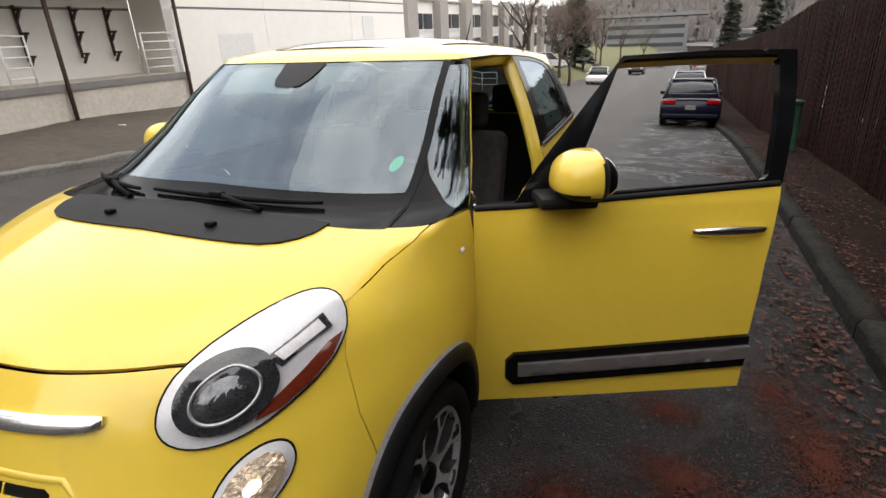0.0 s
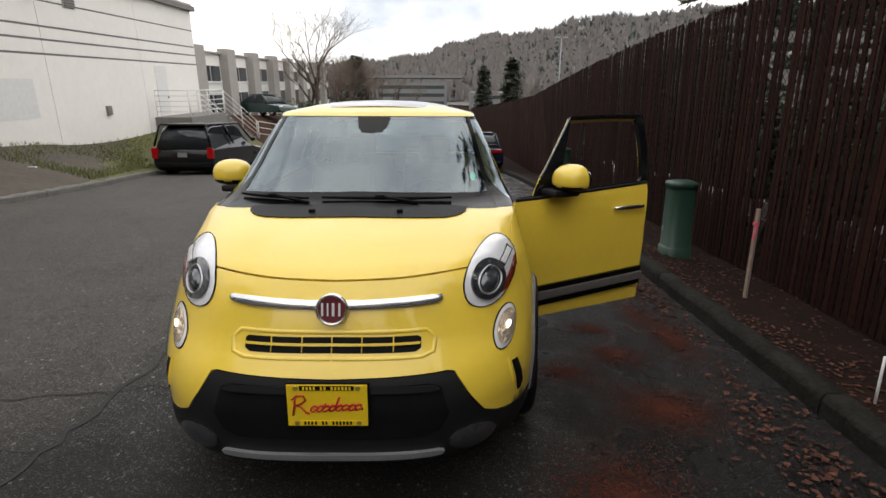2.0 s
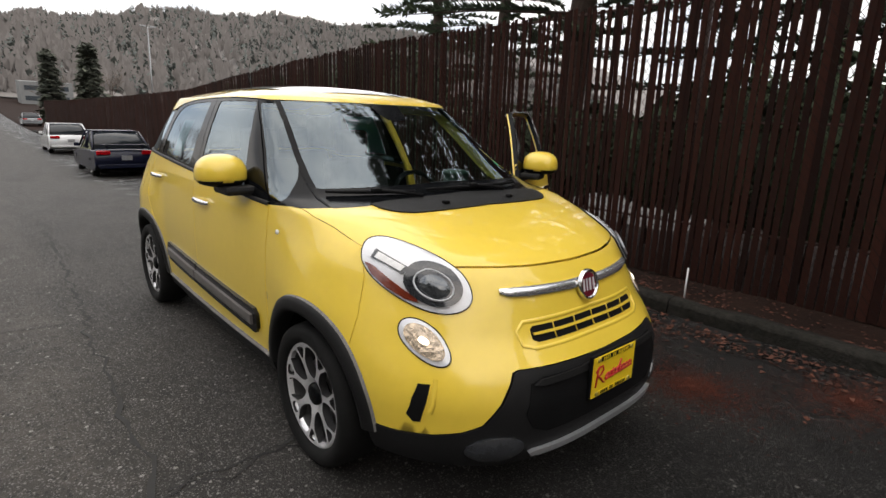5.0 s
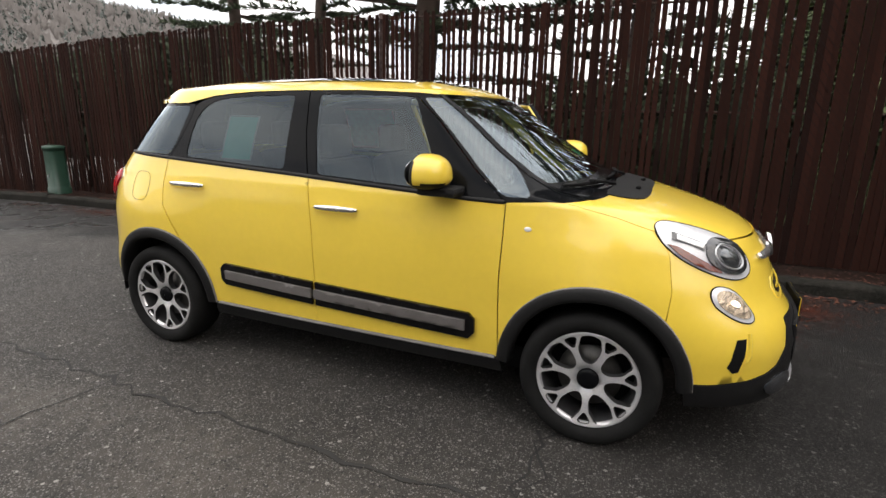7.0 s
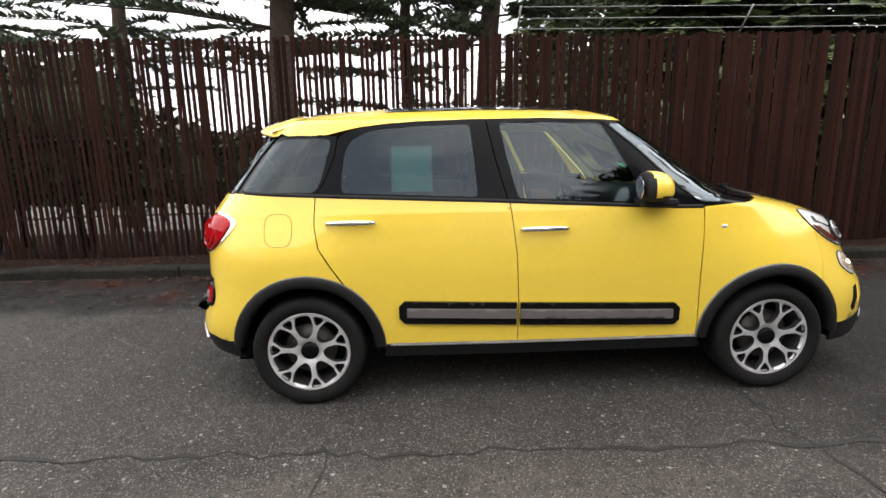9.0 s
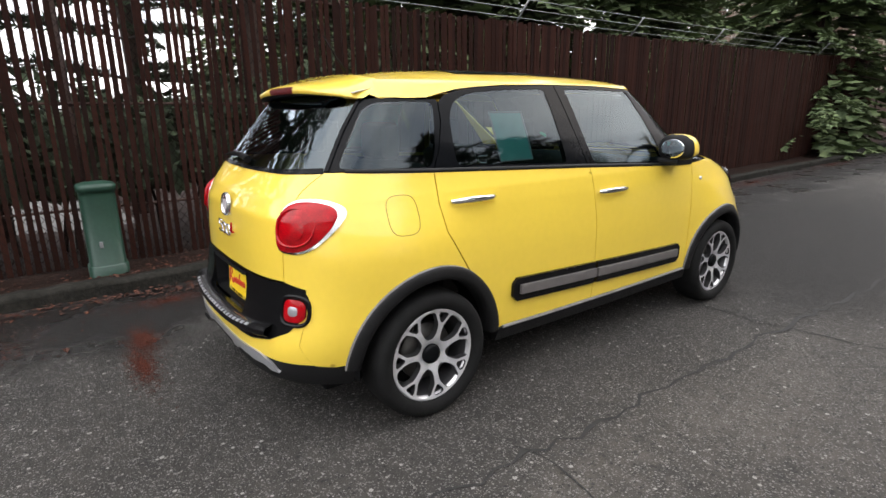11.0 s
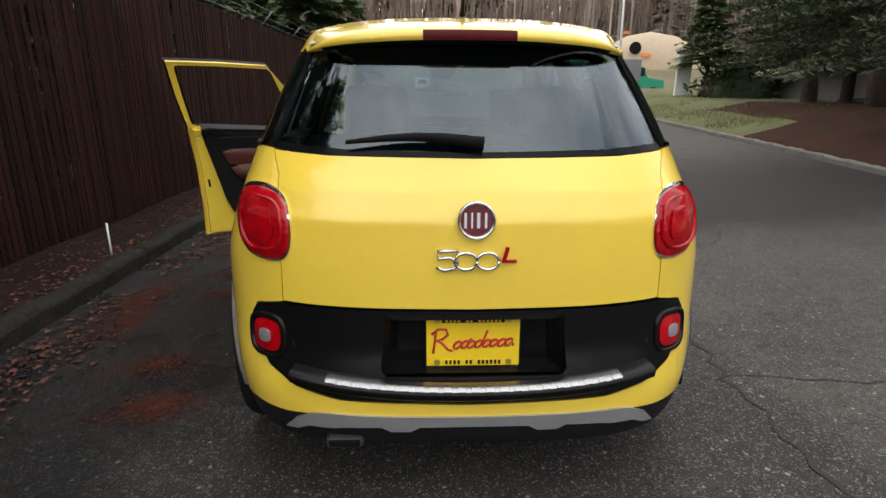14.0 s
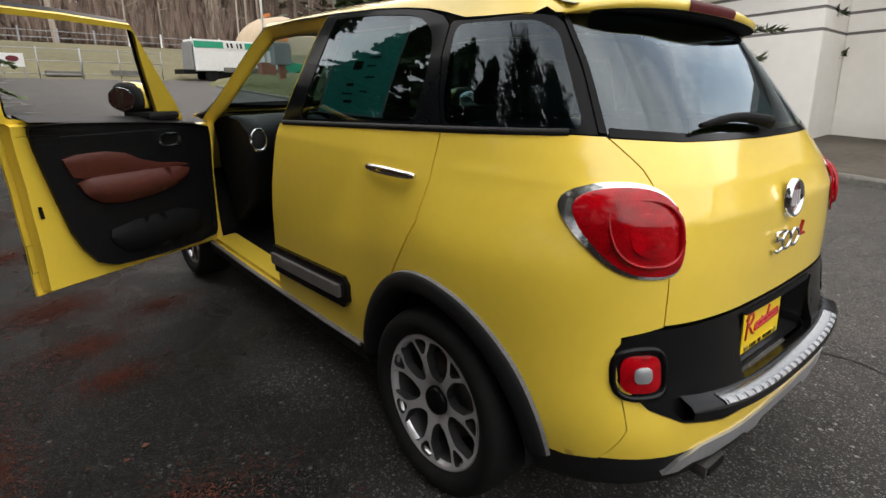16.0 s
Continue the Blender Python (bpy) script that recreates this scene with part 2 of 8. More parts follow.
def u_at(kind, a, z):
    """Where on the ring at height z lies the side's y, or the front's or the rear's x."""
    lo, hi = {"y": (0, U_END), "x": (0, U_SIDE), "r": (U_REAR, U_END)}[kind]
    if kind == "x" and a <= .002:
        return 0.0
    if kind == "r" and a <= .002:
        return U_END
    for _ in range(40):
        m = (lo + hi) / 2
        x, y = ring_point(m, z)
        low = (y < a) if kind == "y" else (x < a) if kind == "x" else (x > a)
        lo, hi = (m, hi) if low else (lo, m)
    return (lo + hi) / 2


def chart(points, closed=True, step=.03):
    """Outline on the skin in its chart, from (kind, place, height) corners."""
    out = []
    for i in range(len(points) if closed else len(points) - 1):
        p, q = points[i], points[(i + 1) % len(points)]
        n = max(1, int(math.hypot(q[1] - p[1], (q[2] - p[2]) * 1.2) / step)) if p[0] == q[0] else 6
        if p[0] == q[0]:
            for k in range(n):
                f = k / n
                z = p[2] + (q[2] - p[2]) * f
                out.append((u_at(p[0], p[1] + (q[1] - p[1]) * f, z), z))
        else:
            u0, u1 = u_at(*p), u_at(*q)
            for k in range(n):
                f = k / n
                out.append((u0 + (u1 - u0) * f, p[2] + (q[2] - p[2]) * f))
    if not closed:
        out.append((u_at(*points[-1]), points[-1][2]))
    zs, vs = [a for a, b in LEVELS], [b for a, b in LEVELS]
    return [Vector((u, float(np.interp(z, zs, vs)))) for u, z in out]


def inside(p, loop):
    hit, n = False, len(loop)
    for i in range(n):
        a, b = loop[i], loop[i - 1]
        if (a.y > p.y) != (b.y > p.y) and p.x < (b.x - a.x) * (p.y - a.y) / (b.y - a.y) + a.x:
            hit = not hit
    return hit


def rounded(points, rounds=2):
    """Corner cutting, for smooth outlines."""
    for _ in range(rounds):
        out = []
        for i in range(len(points)):
            p, q = points[i], points[(i + 1) % len(points)]
            for f in (.25, .75):
                out.append((p[0], p[1] + (q[1] - p[1]) * f, p[2] + (q[2] - p[2]) * f))
        points = out
    return points


def soft(points, r=.03):
    """Corners rounded by a small radius only."""
    out, n = [], len(points)
    for i in range(n):
        k, a, z = points[i]
        ends = []
        for j in (i - 1, (i + 1) % n):
            d = math.hypot(points[j][1] - a, points[j][2] - z)
            f = min(r, d * .45) / d
            ends.append((a + (points[j][1] - a) * f, z + (points[j][2] - z) * f))
        for t in (0, .25, .5, .75, 1):
            out.append((k, *((1 - t) ** 2 * p + 2 * t * (1 - t) * q + t * t * w for p, q, w in zip(ends[0], (a, z), ends[1]))))
    return out


def oval(kind, a, z, ra, rz, turn=0, n=40, power=2.0):
    c, s = math.cos(radians(turn)), math.sin(radians(turn))
    out = []
    for i in range(n):
        t = 2 * math.pi * i / n
        p = abs(math.cos(t)) ** (2 / power) * math.copysign(ra, math.cos(t))
        q = abs(math.sin(t)) ** (2 / power) * math.copysign(rz, math.sin(t))
        out.append((kind, a + c * p - s * q, z + s * p + c * q))
    return out


def fill(outer, holes=(), grid=.035):
    """Triangles of a chart region with holes: points and faces."""
    us, vs = [p.x for p in outer], [p.y for p in outer]
    pts, edges = [], []
    for loop in (outer, *holes):
        k = len(pts)
        pts += loop
        edges += [(k + i, k + (i + 1) % len(loop)) for i in range(len(loop))]
    rim = list(pts)
    cell = collections.defaultdict(list)
    for p in rim:
        cell[int(p.x / grid), int(p.y / grid)].append(p)
    u = math.ceil(min(us) / grid) * grid
    while u < max(us):
        v = math.ceil(min(vs) / grid) * grid
        while v < max(vs):
            p = Vector((u, v))
            if inside(p, outer) and not any(inside(p, h) for h in holes):
                ci, cj = int(u / grid), int(v / grid)
                if all((q - p).length > grid * .45 for i in (-1, 0, 1) for j in (-1, 0, 1) for q in cell[ci + i, cj + j]):
                    pts.append(p)
            v += grid
        u += grid
    verts, _, faces, *_ = delaunay_2d_cdt(pts, edges, [], 0, 1e-6)
    keep = []
    for f in faces:
        m = sum((verts[i] for i in f), Vector((0, 0))) / len(f)
        if inside(m, outer) and not any(inside(m, h) for h in holes):
            keep.append(tuple(f))
    return verts, keep


def panel(outer, holes=(), lift=0.0, side=0, depth=.014, grid=.035, bulge=0.0):
    """A sheet of the skin as a bmesh, lifted off it, its rims turned inwards. side 1 left, -1 right, 0 both halves joined on the centre line.
    bulge: how far its middle stands out over its rim."""
    outer = chart(outer) if not isinstance(outer[0], Vector) else outer
    holes = [chart(h) if not isinstance(h[0], Vector) else h for h in holes]
    verts, faces = fill(outer, holes, grid)
    bm = bmesh.new()
    size = .5 * min(max(p.x for p in outer) - min(p.x for p in outer), max(p.y for p in outer) - min(p.y for p in outer))
    loops = [outer, *holes]

    def rim_far(p):
        return min((q - p).length for l in loops for q in l)
    pos, nor, core, rims = [], [], [], []
    for p in verts:
        n = skin_normal(p.x, p.y)
        h = lift
        if bulge:
            h += bulge * (1 - (1 - min(1, rim_far(p) / size)) ** 2.2)
        pos.append(skin(p.x, p.y) + n * h)
        nor.append(n)
    for s in ((1, -1) if side == 0 else (side,)):
        vs = [bm.verts.new((p.x * s, p.y, p.z)) for p in pos]
        core += vs
        count = collections.Counter()
        for f in faces:
            order = f if s > 0 else f[::-1]
            try:
                bm.faces.new([vs[i] for i in order]).smooth = True
            except ValueError:
                continue
            for i in range(len(f)):
                a, b = f[i], f[(i + 1) % len(f)]
                count[min(a, b), max(a, b)] += 1
        if depth:
            top, low = {}, {}
            for (a, b), n in count.items():
                if n != 1 or (side == 0 and abs(pos[a].x) < .004 and abs(pos[b].x) < .004):
                    continue
                for i in (a, b):
                    if i not in low:
                        q = pos[i] - nor[i] * depth
                        top[i] = bm.verts.new((pos[i].x * s, pos[i].y, pos[i].z))
                        low[i] = bm.verts.new((q.x * s, q.y, q.z))
                bm.faces.new([top[a], top[b], low[b], low[a]])
            rims += [*top.values(), *low.values()]
    if side == 0:
        for group in (core, rims):
            middle = [v for v in group if v.is_valid and abs(v.co.x) < .004]
            for v in middle:
                v.co.x = 0
            bmesh.ops.remove_doubles(bm, verts=middle, dist=.002)
    bmesh.ops.recalc_face_normals(bm, faces=bm.faces)
    return bm


def band(loop, inner, outer_lift, width, side=0, closed=True):
    """A raised strip that follows a chart outline on the skin."""
    bm = bmesh.new()
    for s in ((1, -1) if side == 0 else (side,)):
        rows = []
        n = len(loop)
        for i in range(n):
            p, a, b = loop[i], loop[i - 1 if closed or i else i], loop[(i + 1) % n if closed or i < n - 1 else i]
            t = (skin(b.x, b.y) - skin(a.x, a.y))
            nn = skin_normal(p.x, p.y)
            c = t.cross(nn)
            c.normalize()
            o = skin(p.x, p.y)
            row = []
            for k, h in ((-.5, inner), (-.35, outer_lift * .8), (0, outer_lift), (.35, outer_lift * .8), (.5, inner)):
                q = o + c * (width * k) + nn * h
                row.append(bm.verts.new((q.x * s, q.y, q.z)))
            rows.append(row)
        for i in range(n if closed else n - 1):
            a, b = rows[i], rows[(i + 1) % n]
            for k in range(4):
                bm.faces.new((a[k], a[k + 1], b[k + 1], b[k])).smooth = True
    bmesh.ops.recalc_face_normals(bm, faces=bm.faces)
    return bm


def part(name, bm, material, parent, label=""):
    me = bpy.data.meshes.new(name)
    bm.to_mesh(me)
    bm.free()
    for m in material if isinstance(material, (list, tuple)) else (material,):
        me.materials.append(m)
    ob = new(name, me)
    ob.parent = parent
    if label:
        ob["label"] = label
    return ob


def add_box(bm, c, size, bevel=0.0, m=None, segments=2):
    got = bmesh.ops.create_cube(bm, size=1)["verts"]
    bmesh.ops.scale(bm, vec=size, verts=got)
    if bevel:
        edges = list({e for v in got for e in v.link_edges})
        res = bmesh.ops.bevel(bm, geom=edges, offset=bevel, segments=segments, affect="EDGES", profile=.6)
        got = list({v for f in res["faces"] for v in f.verts} | {v for v in got if v.is_valid})
    bmesh.ops.transform(bm, matrix=(m or Matrix()) if m else Matrix.Translation(c), verts=got)
    if m:
        bmesh.ops.translate(bm, vec=c, verts=got)
    return got


def add_tube(bm, path, r, n=8, cap=True):
    """A tube along points; r a number or one for each point."""
    rows = []
    path = [Vector(p) for p in path]
    for i, p in enumerate(path):
        t = (path[min(i + 1, len(path) - 1)] - path[max(i - 1, 0)])
        t.normalize()
        up = Vector((0, 0, 1)) if abs(t.z) < .9 else Vector((1, 0, 0))
        a = t.cross(up)
        a.normalize()
        b = a.cross(t)
        k = r[i] if isinstance(r, (list, tuple)) else r
        rows.append([bm.verts.new(p + (a * math.cos(2 * math.pi * j / n) + b * math.sin(2 * math.pi * j / n)) * k) for j in range(n)])
    for u, v in zip(rows, rows[1:]):
        for j in range(n):
            bm.faces.new((u[j], u[(j + 1) % n], v[(j + 1) % n], v[j])).smooth = True
    if cap:
        bm.faces.new(rows[0][::-1])
        bm.faces.new(rows[-1])


def add_lathe(bm, profile, n=48, axis="x", at=(0, 0, 0), side=1):
    """Turned about the x axis: profile of (along, radius)."""
    rows = []
    for a, r in profile:
        rows.append([bm.verts.new((at[0] + a * side, at[1] + r * math.cos(2 * math.pi * j / n), at[2] + r * math.sin(2 * math.pi * j / n))) for j in range(n)])
    for u, v in zip(rows, rows[1:]):
        for j in range(n):
            bm.faces.new((u[j], u[(j + 1) % n], v[(j + 1) % n], v[j])).smooth = True
    return rows


# ---- outlines on the car ----
ARCH_F, ARCH_R = (-1.314, .315), (1.332, .315)


def arch(c, r, a0, a1, n=26):
    """Points round a wheel, angles in degrees from ahead (the nose), over the top."""
    return [("y", c[0] - r * math.cos(radians(a0 + (a1 - a0) * i / n)), c[1] + r * math.sin(radians(a0 + (a1 - a0) * i / n))) for i in range(n + 1)]


BELT = [(-1.1, 1.095), (-.887, 1.085), (-.711, 1.09), (.20, 1.138), (.265, 1.141), (1.217, 1.182), (1.7, 1.203), (1.9, 1.208)]
WINDOW_TOP = [(-.45, 1.555), (-.336, 1.565), (0, 1.578), (.40, 1.577), (.69, 1.570), (.87, 1.558), (1.0, 1.543), (1.09, 1.522), (1.15, 1.503), (1.25, 1.50), (1.507, 1.508), (1.7, 1.515)]
R_CLAD = .416
DOOR_F = [("y", -.884, .338), ("y", -.875, .70), ("y", -.884, .95), ("y", -.884, lerp(BELT, -.884) - .006), ("y", .195, lerp(BELT, .195) - .006), ("y", .160, .85), ("y", .148, .56), ("y", .152, .338)]
DOOR_R = [("y", .1565, .338), ("y", .1525, .56), ("y", .1645, .85), ("y", .1995, lerp(BELT, .203) - .006), ("y", 1.256, lerp(BELT, 1.256) - .006), ("y", 1.262, 1.03), ("y", 1.243, .907), ("y", 1.172, .79), ("y", 1.11, .695)] + arch(ARCH_R, R_CLAD - .01, 62, 8)[2:] + [("y", .895, .338)]
FRAME_F = [("y", -.884, lerp(BELT, -.884) - .003), ("y", -.72, 1.215), ("y", -.50, 1.43), ("y", -.335, lerp(WINDOW_TOP, -.335)), ("y", 0, 1.578), ("y", .305, 1.577), ("y", .262, 1.36), ("y", .202, lerp(BELT, .202) - .003)]
FRAME_OPEN = [("y", -.745, lerp(BELT, -.745) - .003), ("y", -.66, 1.215), ("y", -.465, 1.43)] + FRAME_F[3:]
GLASS_F = [("y", -.565, 1.116), ("y", -.53, 1.20), ("y", -.345, 1.552), ("y", 0, 1.562), ("y", .236, 1.561), ("y", .20, 1.36), ("y", .15, 1.151)]
FRAME_R = [("y", .209, lerp(BELT, .209) - .003), ("y", .269, 1.36), ("y", .312, 1.577), ("y", .40, 1.577), ("y", .69, 1.570), ("y", .87, 1.558), ("y", 1.0, 1.543), ("y", 1.09, 1.520), ("y", 1.135, 1.49), ("y", 1.15, 1.40), ("y", 1.20, 1.27), ("y", 1.256, lerp(BELT, 1.256) - .003)]
GLASS_R = [("y", .37, 1.163), ("y", .385, 1.36), ("y", .40, 1.558), ("y", .69, 1.552), ("y", .90, 1.537), ("y", .985, 1.520), ("y", 1.06, 1.478), ("y", 1.095, 1.42), ("y", 1.113, 1.32), ("y", 1.118, 1.196)]
PILLAR_A = [("x", .712, 1.105), ("y", -1.0, 1.098), ("y", -.887, 1.088), ("y", -.725, 1.22), ("y", -.505, 1.435), ("y", -.342, 1.565), ("x", .596, 1.566)]
GLASS_A = [("y", -1.00, 1.112), ("y", -.92, 1.205), ("y", -.72, 1.385), ("y", -.50, 1.545), ("y", -.385, 1.548), ("y", -.555, 1.40), ("y", -.735, 1.228), ("y", -.875, 1.108)]
PILLAR_C = [("y", 1.262, lerp(BELT, 1.262) - .002), ("y", 1.206, 1.27), ("y", 1.156, 1.40), ("y", 1.141, 1.49), ("y", 1.15, 1.501), ("y", 1.25, 1.498), ("y", 1.42, 1.505), ("r", .545, 1.50), ("r", .585, 1.36), ("r", .645, 1.198), ("y", 1.62, 1.199)]
GLASS_C = [("y", 1.262, 1.20), ("y", 1.225, 1.27), ("y", 1.175, 1.46), ("y", 1.185, 1.488), ("y", 1.30, 1.489), ("y", 1.45, 1.487), ("y", 1.515, 1.455), ("y", 1.625, 1.30), ("y", 1.68, 1.218), ("y", 1.66, 1.207)]
HEADLAMP = rounded([("x", .585, .795), ("x", .66, .80), ("x", .725, .845), ("x", .765, .905), ("x", .763, .965), ("x", .72, 1.02), ("x", .655, 1.035), ("x", .585, 1.005), ("x", .53, .955), ("x", .507, .89), ("x", .525, .825)])
TAIL_LAMP = rounded([("r", .605, .862), ("r", .69, .868), ("r", .738, .900), ("r", .768, .960), ("r", .774, 1.020), ("r", .748, 1.070), ("r", .69, 1.092), ("r", .61, 1.086), ("r", .565, 1.045), ("r", .554, .95), ("r", .566, .885)])


def skin_place(kind, a, z, h):
    v = float(np.interp(z, [p for p, q in LEVELS], [q for p, q in LEVELS]))
    u = u_at(kind, a, z)
    return skin(u, v) + skin_normal(u, v) * h


def s_vec(s):
    return Matrix.Diagonal((s, 1, 1))


def build_car():
    car = new("car")
    tagged(car, "yellow compact hatchback with black cladding, driver's door wide open", "car")
    # hood, wings and bumpers
    part("hood", panel([("x", 0, .938), ("x", .25, .942), ("x", .50, .952), ("x", .60, .951), ("x", .70, .981), ("y", -1.50, 1.004), ("y", -1.362, 1.048), ("y", -1.20, 1.088), ("y", -1.145, 1.098), ("x", .70, 1.106), ("x", .45, 1.118), ("x", 0, 1.128)], lift=.0, grid=.04), PAINT, car, "yellow painted hood")
    for s in (1, -1):
        part("wing", panel([("y", -.890, .338), ("y", -.882, .70), ("y", -.890, .95), ("y", -.890, 1.083), ("y", -1.08, 1.098), ("y", -1.143, 1.0962), ("y", -1.20, 1.0858), ("y", -1.362, 1.0458), ("y", -1.50, 1.0015), ("y", -1.565, .95), ("y", -1.59, .90), ("y", -1.615, .76), ("y", -1.60, .60)] + arch(ARCH_F, R_CLAD - .01, 45, 172)[1:] + [("y", -.90, .338)], side=s), PAINT, car)
    part("front_bumper", panel([("x", 0, .605), ("x", .45, .615), ("x", .475, .608), ("x", .525, .53), ("x", .595, .432), ("x", .65, .405), ("x", .72, .385), ("y", -1.80, .372), ("y", -1.70, .375)] + arch(ARCH_F, R_CLAD - .01, 10, 44) + [("y", -1.605, .605), ("y", -1.6178, .76), ("y", -1.5928, .90), ("y", -1.572, .947), ("x", .70, .972), ("x", .60, .944), ("x", .50, .946), ("x", .25, .936), ("x", 0, .932)], grid=.04), PAINT, car, "yellow painted front bumper")
    low = part("front_cladding", panel([("x", 0, .258), ("x", .45, .258), ("x", .66, .258), ("y", -1.85, .258), ("y", -1.72, .26), ("y", -1.70, .37), ("y", -1.80, .368), ("x", .72, .381), ("x", .65, .401), ("x", .59, .428), ("x", .52, .526), ("x", .47, .604), ("x", .45, .611), ("x", 0, .601)], lift=.004, grid=.04), PLASTIC, car, "black textured plastic lower front bumper")
    part("intake", panel(rounded([("x", .0, .375), ("x", .36, .375), ("x", .42, .40), ("x", .45, .46), ("x", .42, .565), ("x", .37, .582), ("x", 0, .58)], 0), lift=.008, depth=.02), DARK, low, "dark lower intake mesh")
    part("skid_strip", panel([("x", 0, .288), ("x", .38, .288), ("x", .42, .291), ("x", .43, .305), ("x", .41, .312), ("x", 0, .314)], lift=.02, depth=.03), SATIN, low, "satin silver skid strip")
    part("intake_brow", panel([("x", 0, .585), ("x", .38, .575), ("x", .41, .56), ("x", .38, .555), ("x", 0, .563)], lift=.022, depth=.03), PLASTIC, low)
    for s in (1, -1):
        part("fog_lamp", panel(oval("x", .545, .335, .095, .05, 0), lift=.012, side=s, depth=.03, bulge=.012, grid=.02), SMOKE, low, "clear round fog lamp in black plastic")
    # grille slot and chrome bar
    slot = part("grille", panel([("x", 0, .686), ("x", .322, .684), ("x", .342, .694), ("x", .342, .730), ("x", .33, .739), ("x", 0, .742)], lift=.003, depth=.02), DARK, car, "narrow black upper grille")
    part("grille_bar", panel([("x", 0, .709), ("x", .335, .707), ("x", .337, .717), ("x", 0, .720)], lift=.012, depth=.012), PAINT, slot, "yellow bar across the grille")
    for x in (.0, .115, .235):
        for s in ((1,) if x == 0 else (1, -1)):
            bm = bmesh.new()
            add_tube(bm, [s_vec(s) @ skin_place("x", x, .686 + .056 * k / 5, .006) for k in range(6)], .0025, 5)
            part("grille_rib", bm, PAINT, slot)
    lip = chart([("x", .004, .669), ("x", .345, .667), ("x", .392, .680), ("x", .398, .728), ("x", .365, .757), ("x", .004, .759)], closed=False)
    part("grille_lip", band(lip, -.004, .003, .020, closed=False), PAINT, slot)
    part("chrome_bar", panel([("x", 0.0, .838), ("x", .10, .840), ("x", .34, .843), ("x", .40, .847), ("x", .424, .858), ("x", .42, .874), ("x", .34, .875), ("x", .10, .870), ("x", 0.0, .872)], lift=.010, depth=.018, bulge=.010, grid=.012), BAR_CHROME, car, "satin chrome bar across the nose")
    badge(car, (0, skin(0, float(np.interp(.848, [a for a, b in LEVELS], [b for a, b in LEVELS]))).y - .02, .848), 90 - 12, 0, .062)
    for s in (1, -1):
        headlamp(car, s)
        part("bumper_slit", panel([("x", .718, .572), ("x", .745, .570), ("x", .765, .515), ("x", .776, .452), ("x", .762, .426), ("x", .748, .430), ("x", .738, .500)], lift=.003, side=s, depth=.02), DARK, car, "black slit in the bumper corner")
        part("slit_lip", band(chart([("x", .702, .590), ("x", .716, .530), ("x", .728, .470)], closed=False), -.004, .007, .020, s, False), PAINT, car)
    plate(car, (0, -2.216, .530), 90, 0, front=True)
    # sides
    for s in (-1, 1):
        side_door_rear(car, s)
        part("quarter_panel", panel([("y", 1.262, lerp(BELT, 1.262) - .008), ("y", 1.268, 1.03), ("y", 1.249, .905), ("y", 1.178, .785), ("y", 1.12, .695)] + [p for p in arch(ARCH_R, R_CLAD - .01, 65, 172)] + [("y", 1.72, .372), ("y", 1.80, .366), ("r", .738, .377), ("r", .698, .47), ("r", .707, .598), ("r", .70, .715), ("r", .600, .735), ("r", .598, 1.0), ("r", .610, 1.12), ("r", .642, 1.192), ("y", 1.60, 1.195)], side=s), PAINT, car)
        if s < 0:
            part("fuel_flap_seam", band(chart(oval("y", 1.46, 1.005, .075, .085, 0, power=3.2)), -.003, .0015, .004, s), SEAM, car, "round fuel flap seam")
        pil = part("front_pillar", panel(PILLAR_A, [chart(soft(GLASS_A))], side=s, lift=-.004), GLOSS_BLACK, car, "gloss black windscreen pillar")
        part("quarter_glass", panel(soft(GLASS_A), side=s, lift=-.004, depth=0), QUARTER_GLASS, pil, "small fixed quarter glass")
        pil = part("rear_pillar", panel(PILLAR_C, [chart(soft(GLASS_C))], side=s, lift=-.004), GLOSS_BLACK, car, "gloss black rear pillar")
        part("rear_quarter_glass", panel(soft(GLASS_C), side=s, lift=-.003, depth=0), TINT, pil, "tinted rear quarter glass")
        belt = chart([("y", y, z - .002) for y, z in [(-.88, 1.087), (-.711, 1.09), (.265, 1.141), (1.217, 1.182), (1.66, 1.202)]], closed=False)
        if s < 0:
            part("belt_trim", band(belt, -.002, .007, .022, s, False), PLASTIC, car)
        else:
            part("belt_trim", band([p for p in belt if skin(p.x, p.y).y > .21], -.002, .007, .022, s, False), PLASTIC, car)
        # cladding: arches and sill
        part("front_arch_cladding", arch_trim(ARCH_F, s, 3, 178), [PLASTIC, EDGE_HIGHLIGHT], car, "black plastic wheel arch moulding")
        part("rear_arch_cladding", arch_trim(ARCH_R, s, 2, 176), [PLASTIC, EDGE_HIGHLIGHT], car)
        part("sill_cladding", panel([("y", -.91, .262), ("y", .91, .262), ("y", .905, .30), ("y", .895, .332), ("y", -.895, .332), ("y", -.905, .30)], lift=.006, side=s, depth=.05), PLASTIC, car, "black plastic sill moulding")
        # thin pale strip added as the highlight on the sill's upper edge
        part("sill_edge", band(chart([("y", -.875 + .125 * k, .337) for k in range(15)], closed=False), .0, .020, .013, s, False), EDGE_HIGHLIGHT, car, "pale painted highlight along the edge of the sill moulding")
        wheel_well(car, s)
        turn_repeater(car, s)
    side_door_front(car, -1, 0)
    side_door_front(car, 1, 63)
    door_aperture(car, 1)
    # glass, roof, tail
    part("windscreen", panel([("x", 0, 1.127), ("x", .45, 1.117), ("x", .705, 1.106), ("x", .588, 1.566), ("x", .40, 1.562), ("x", 0, 1.560)], depth=0, lift=-.003, grid=.05), GLASS, car, "large curved windscreen")
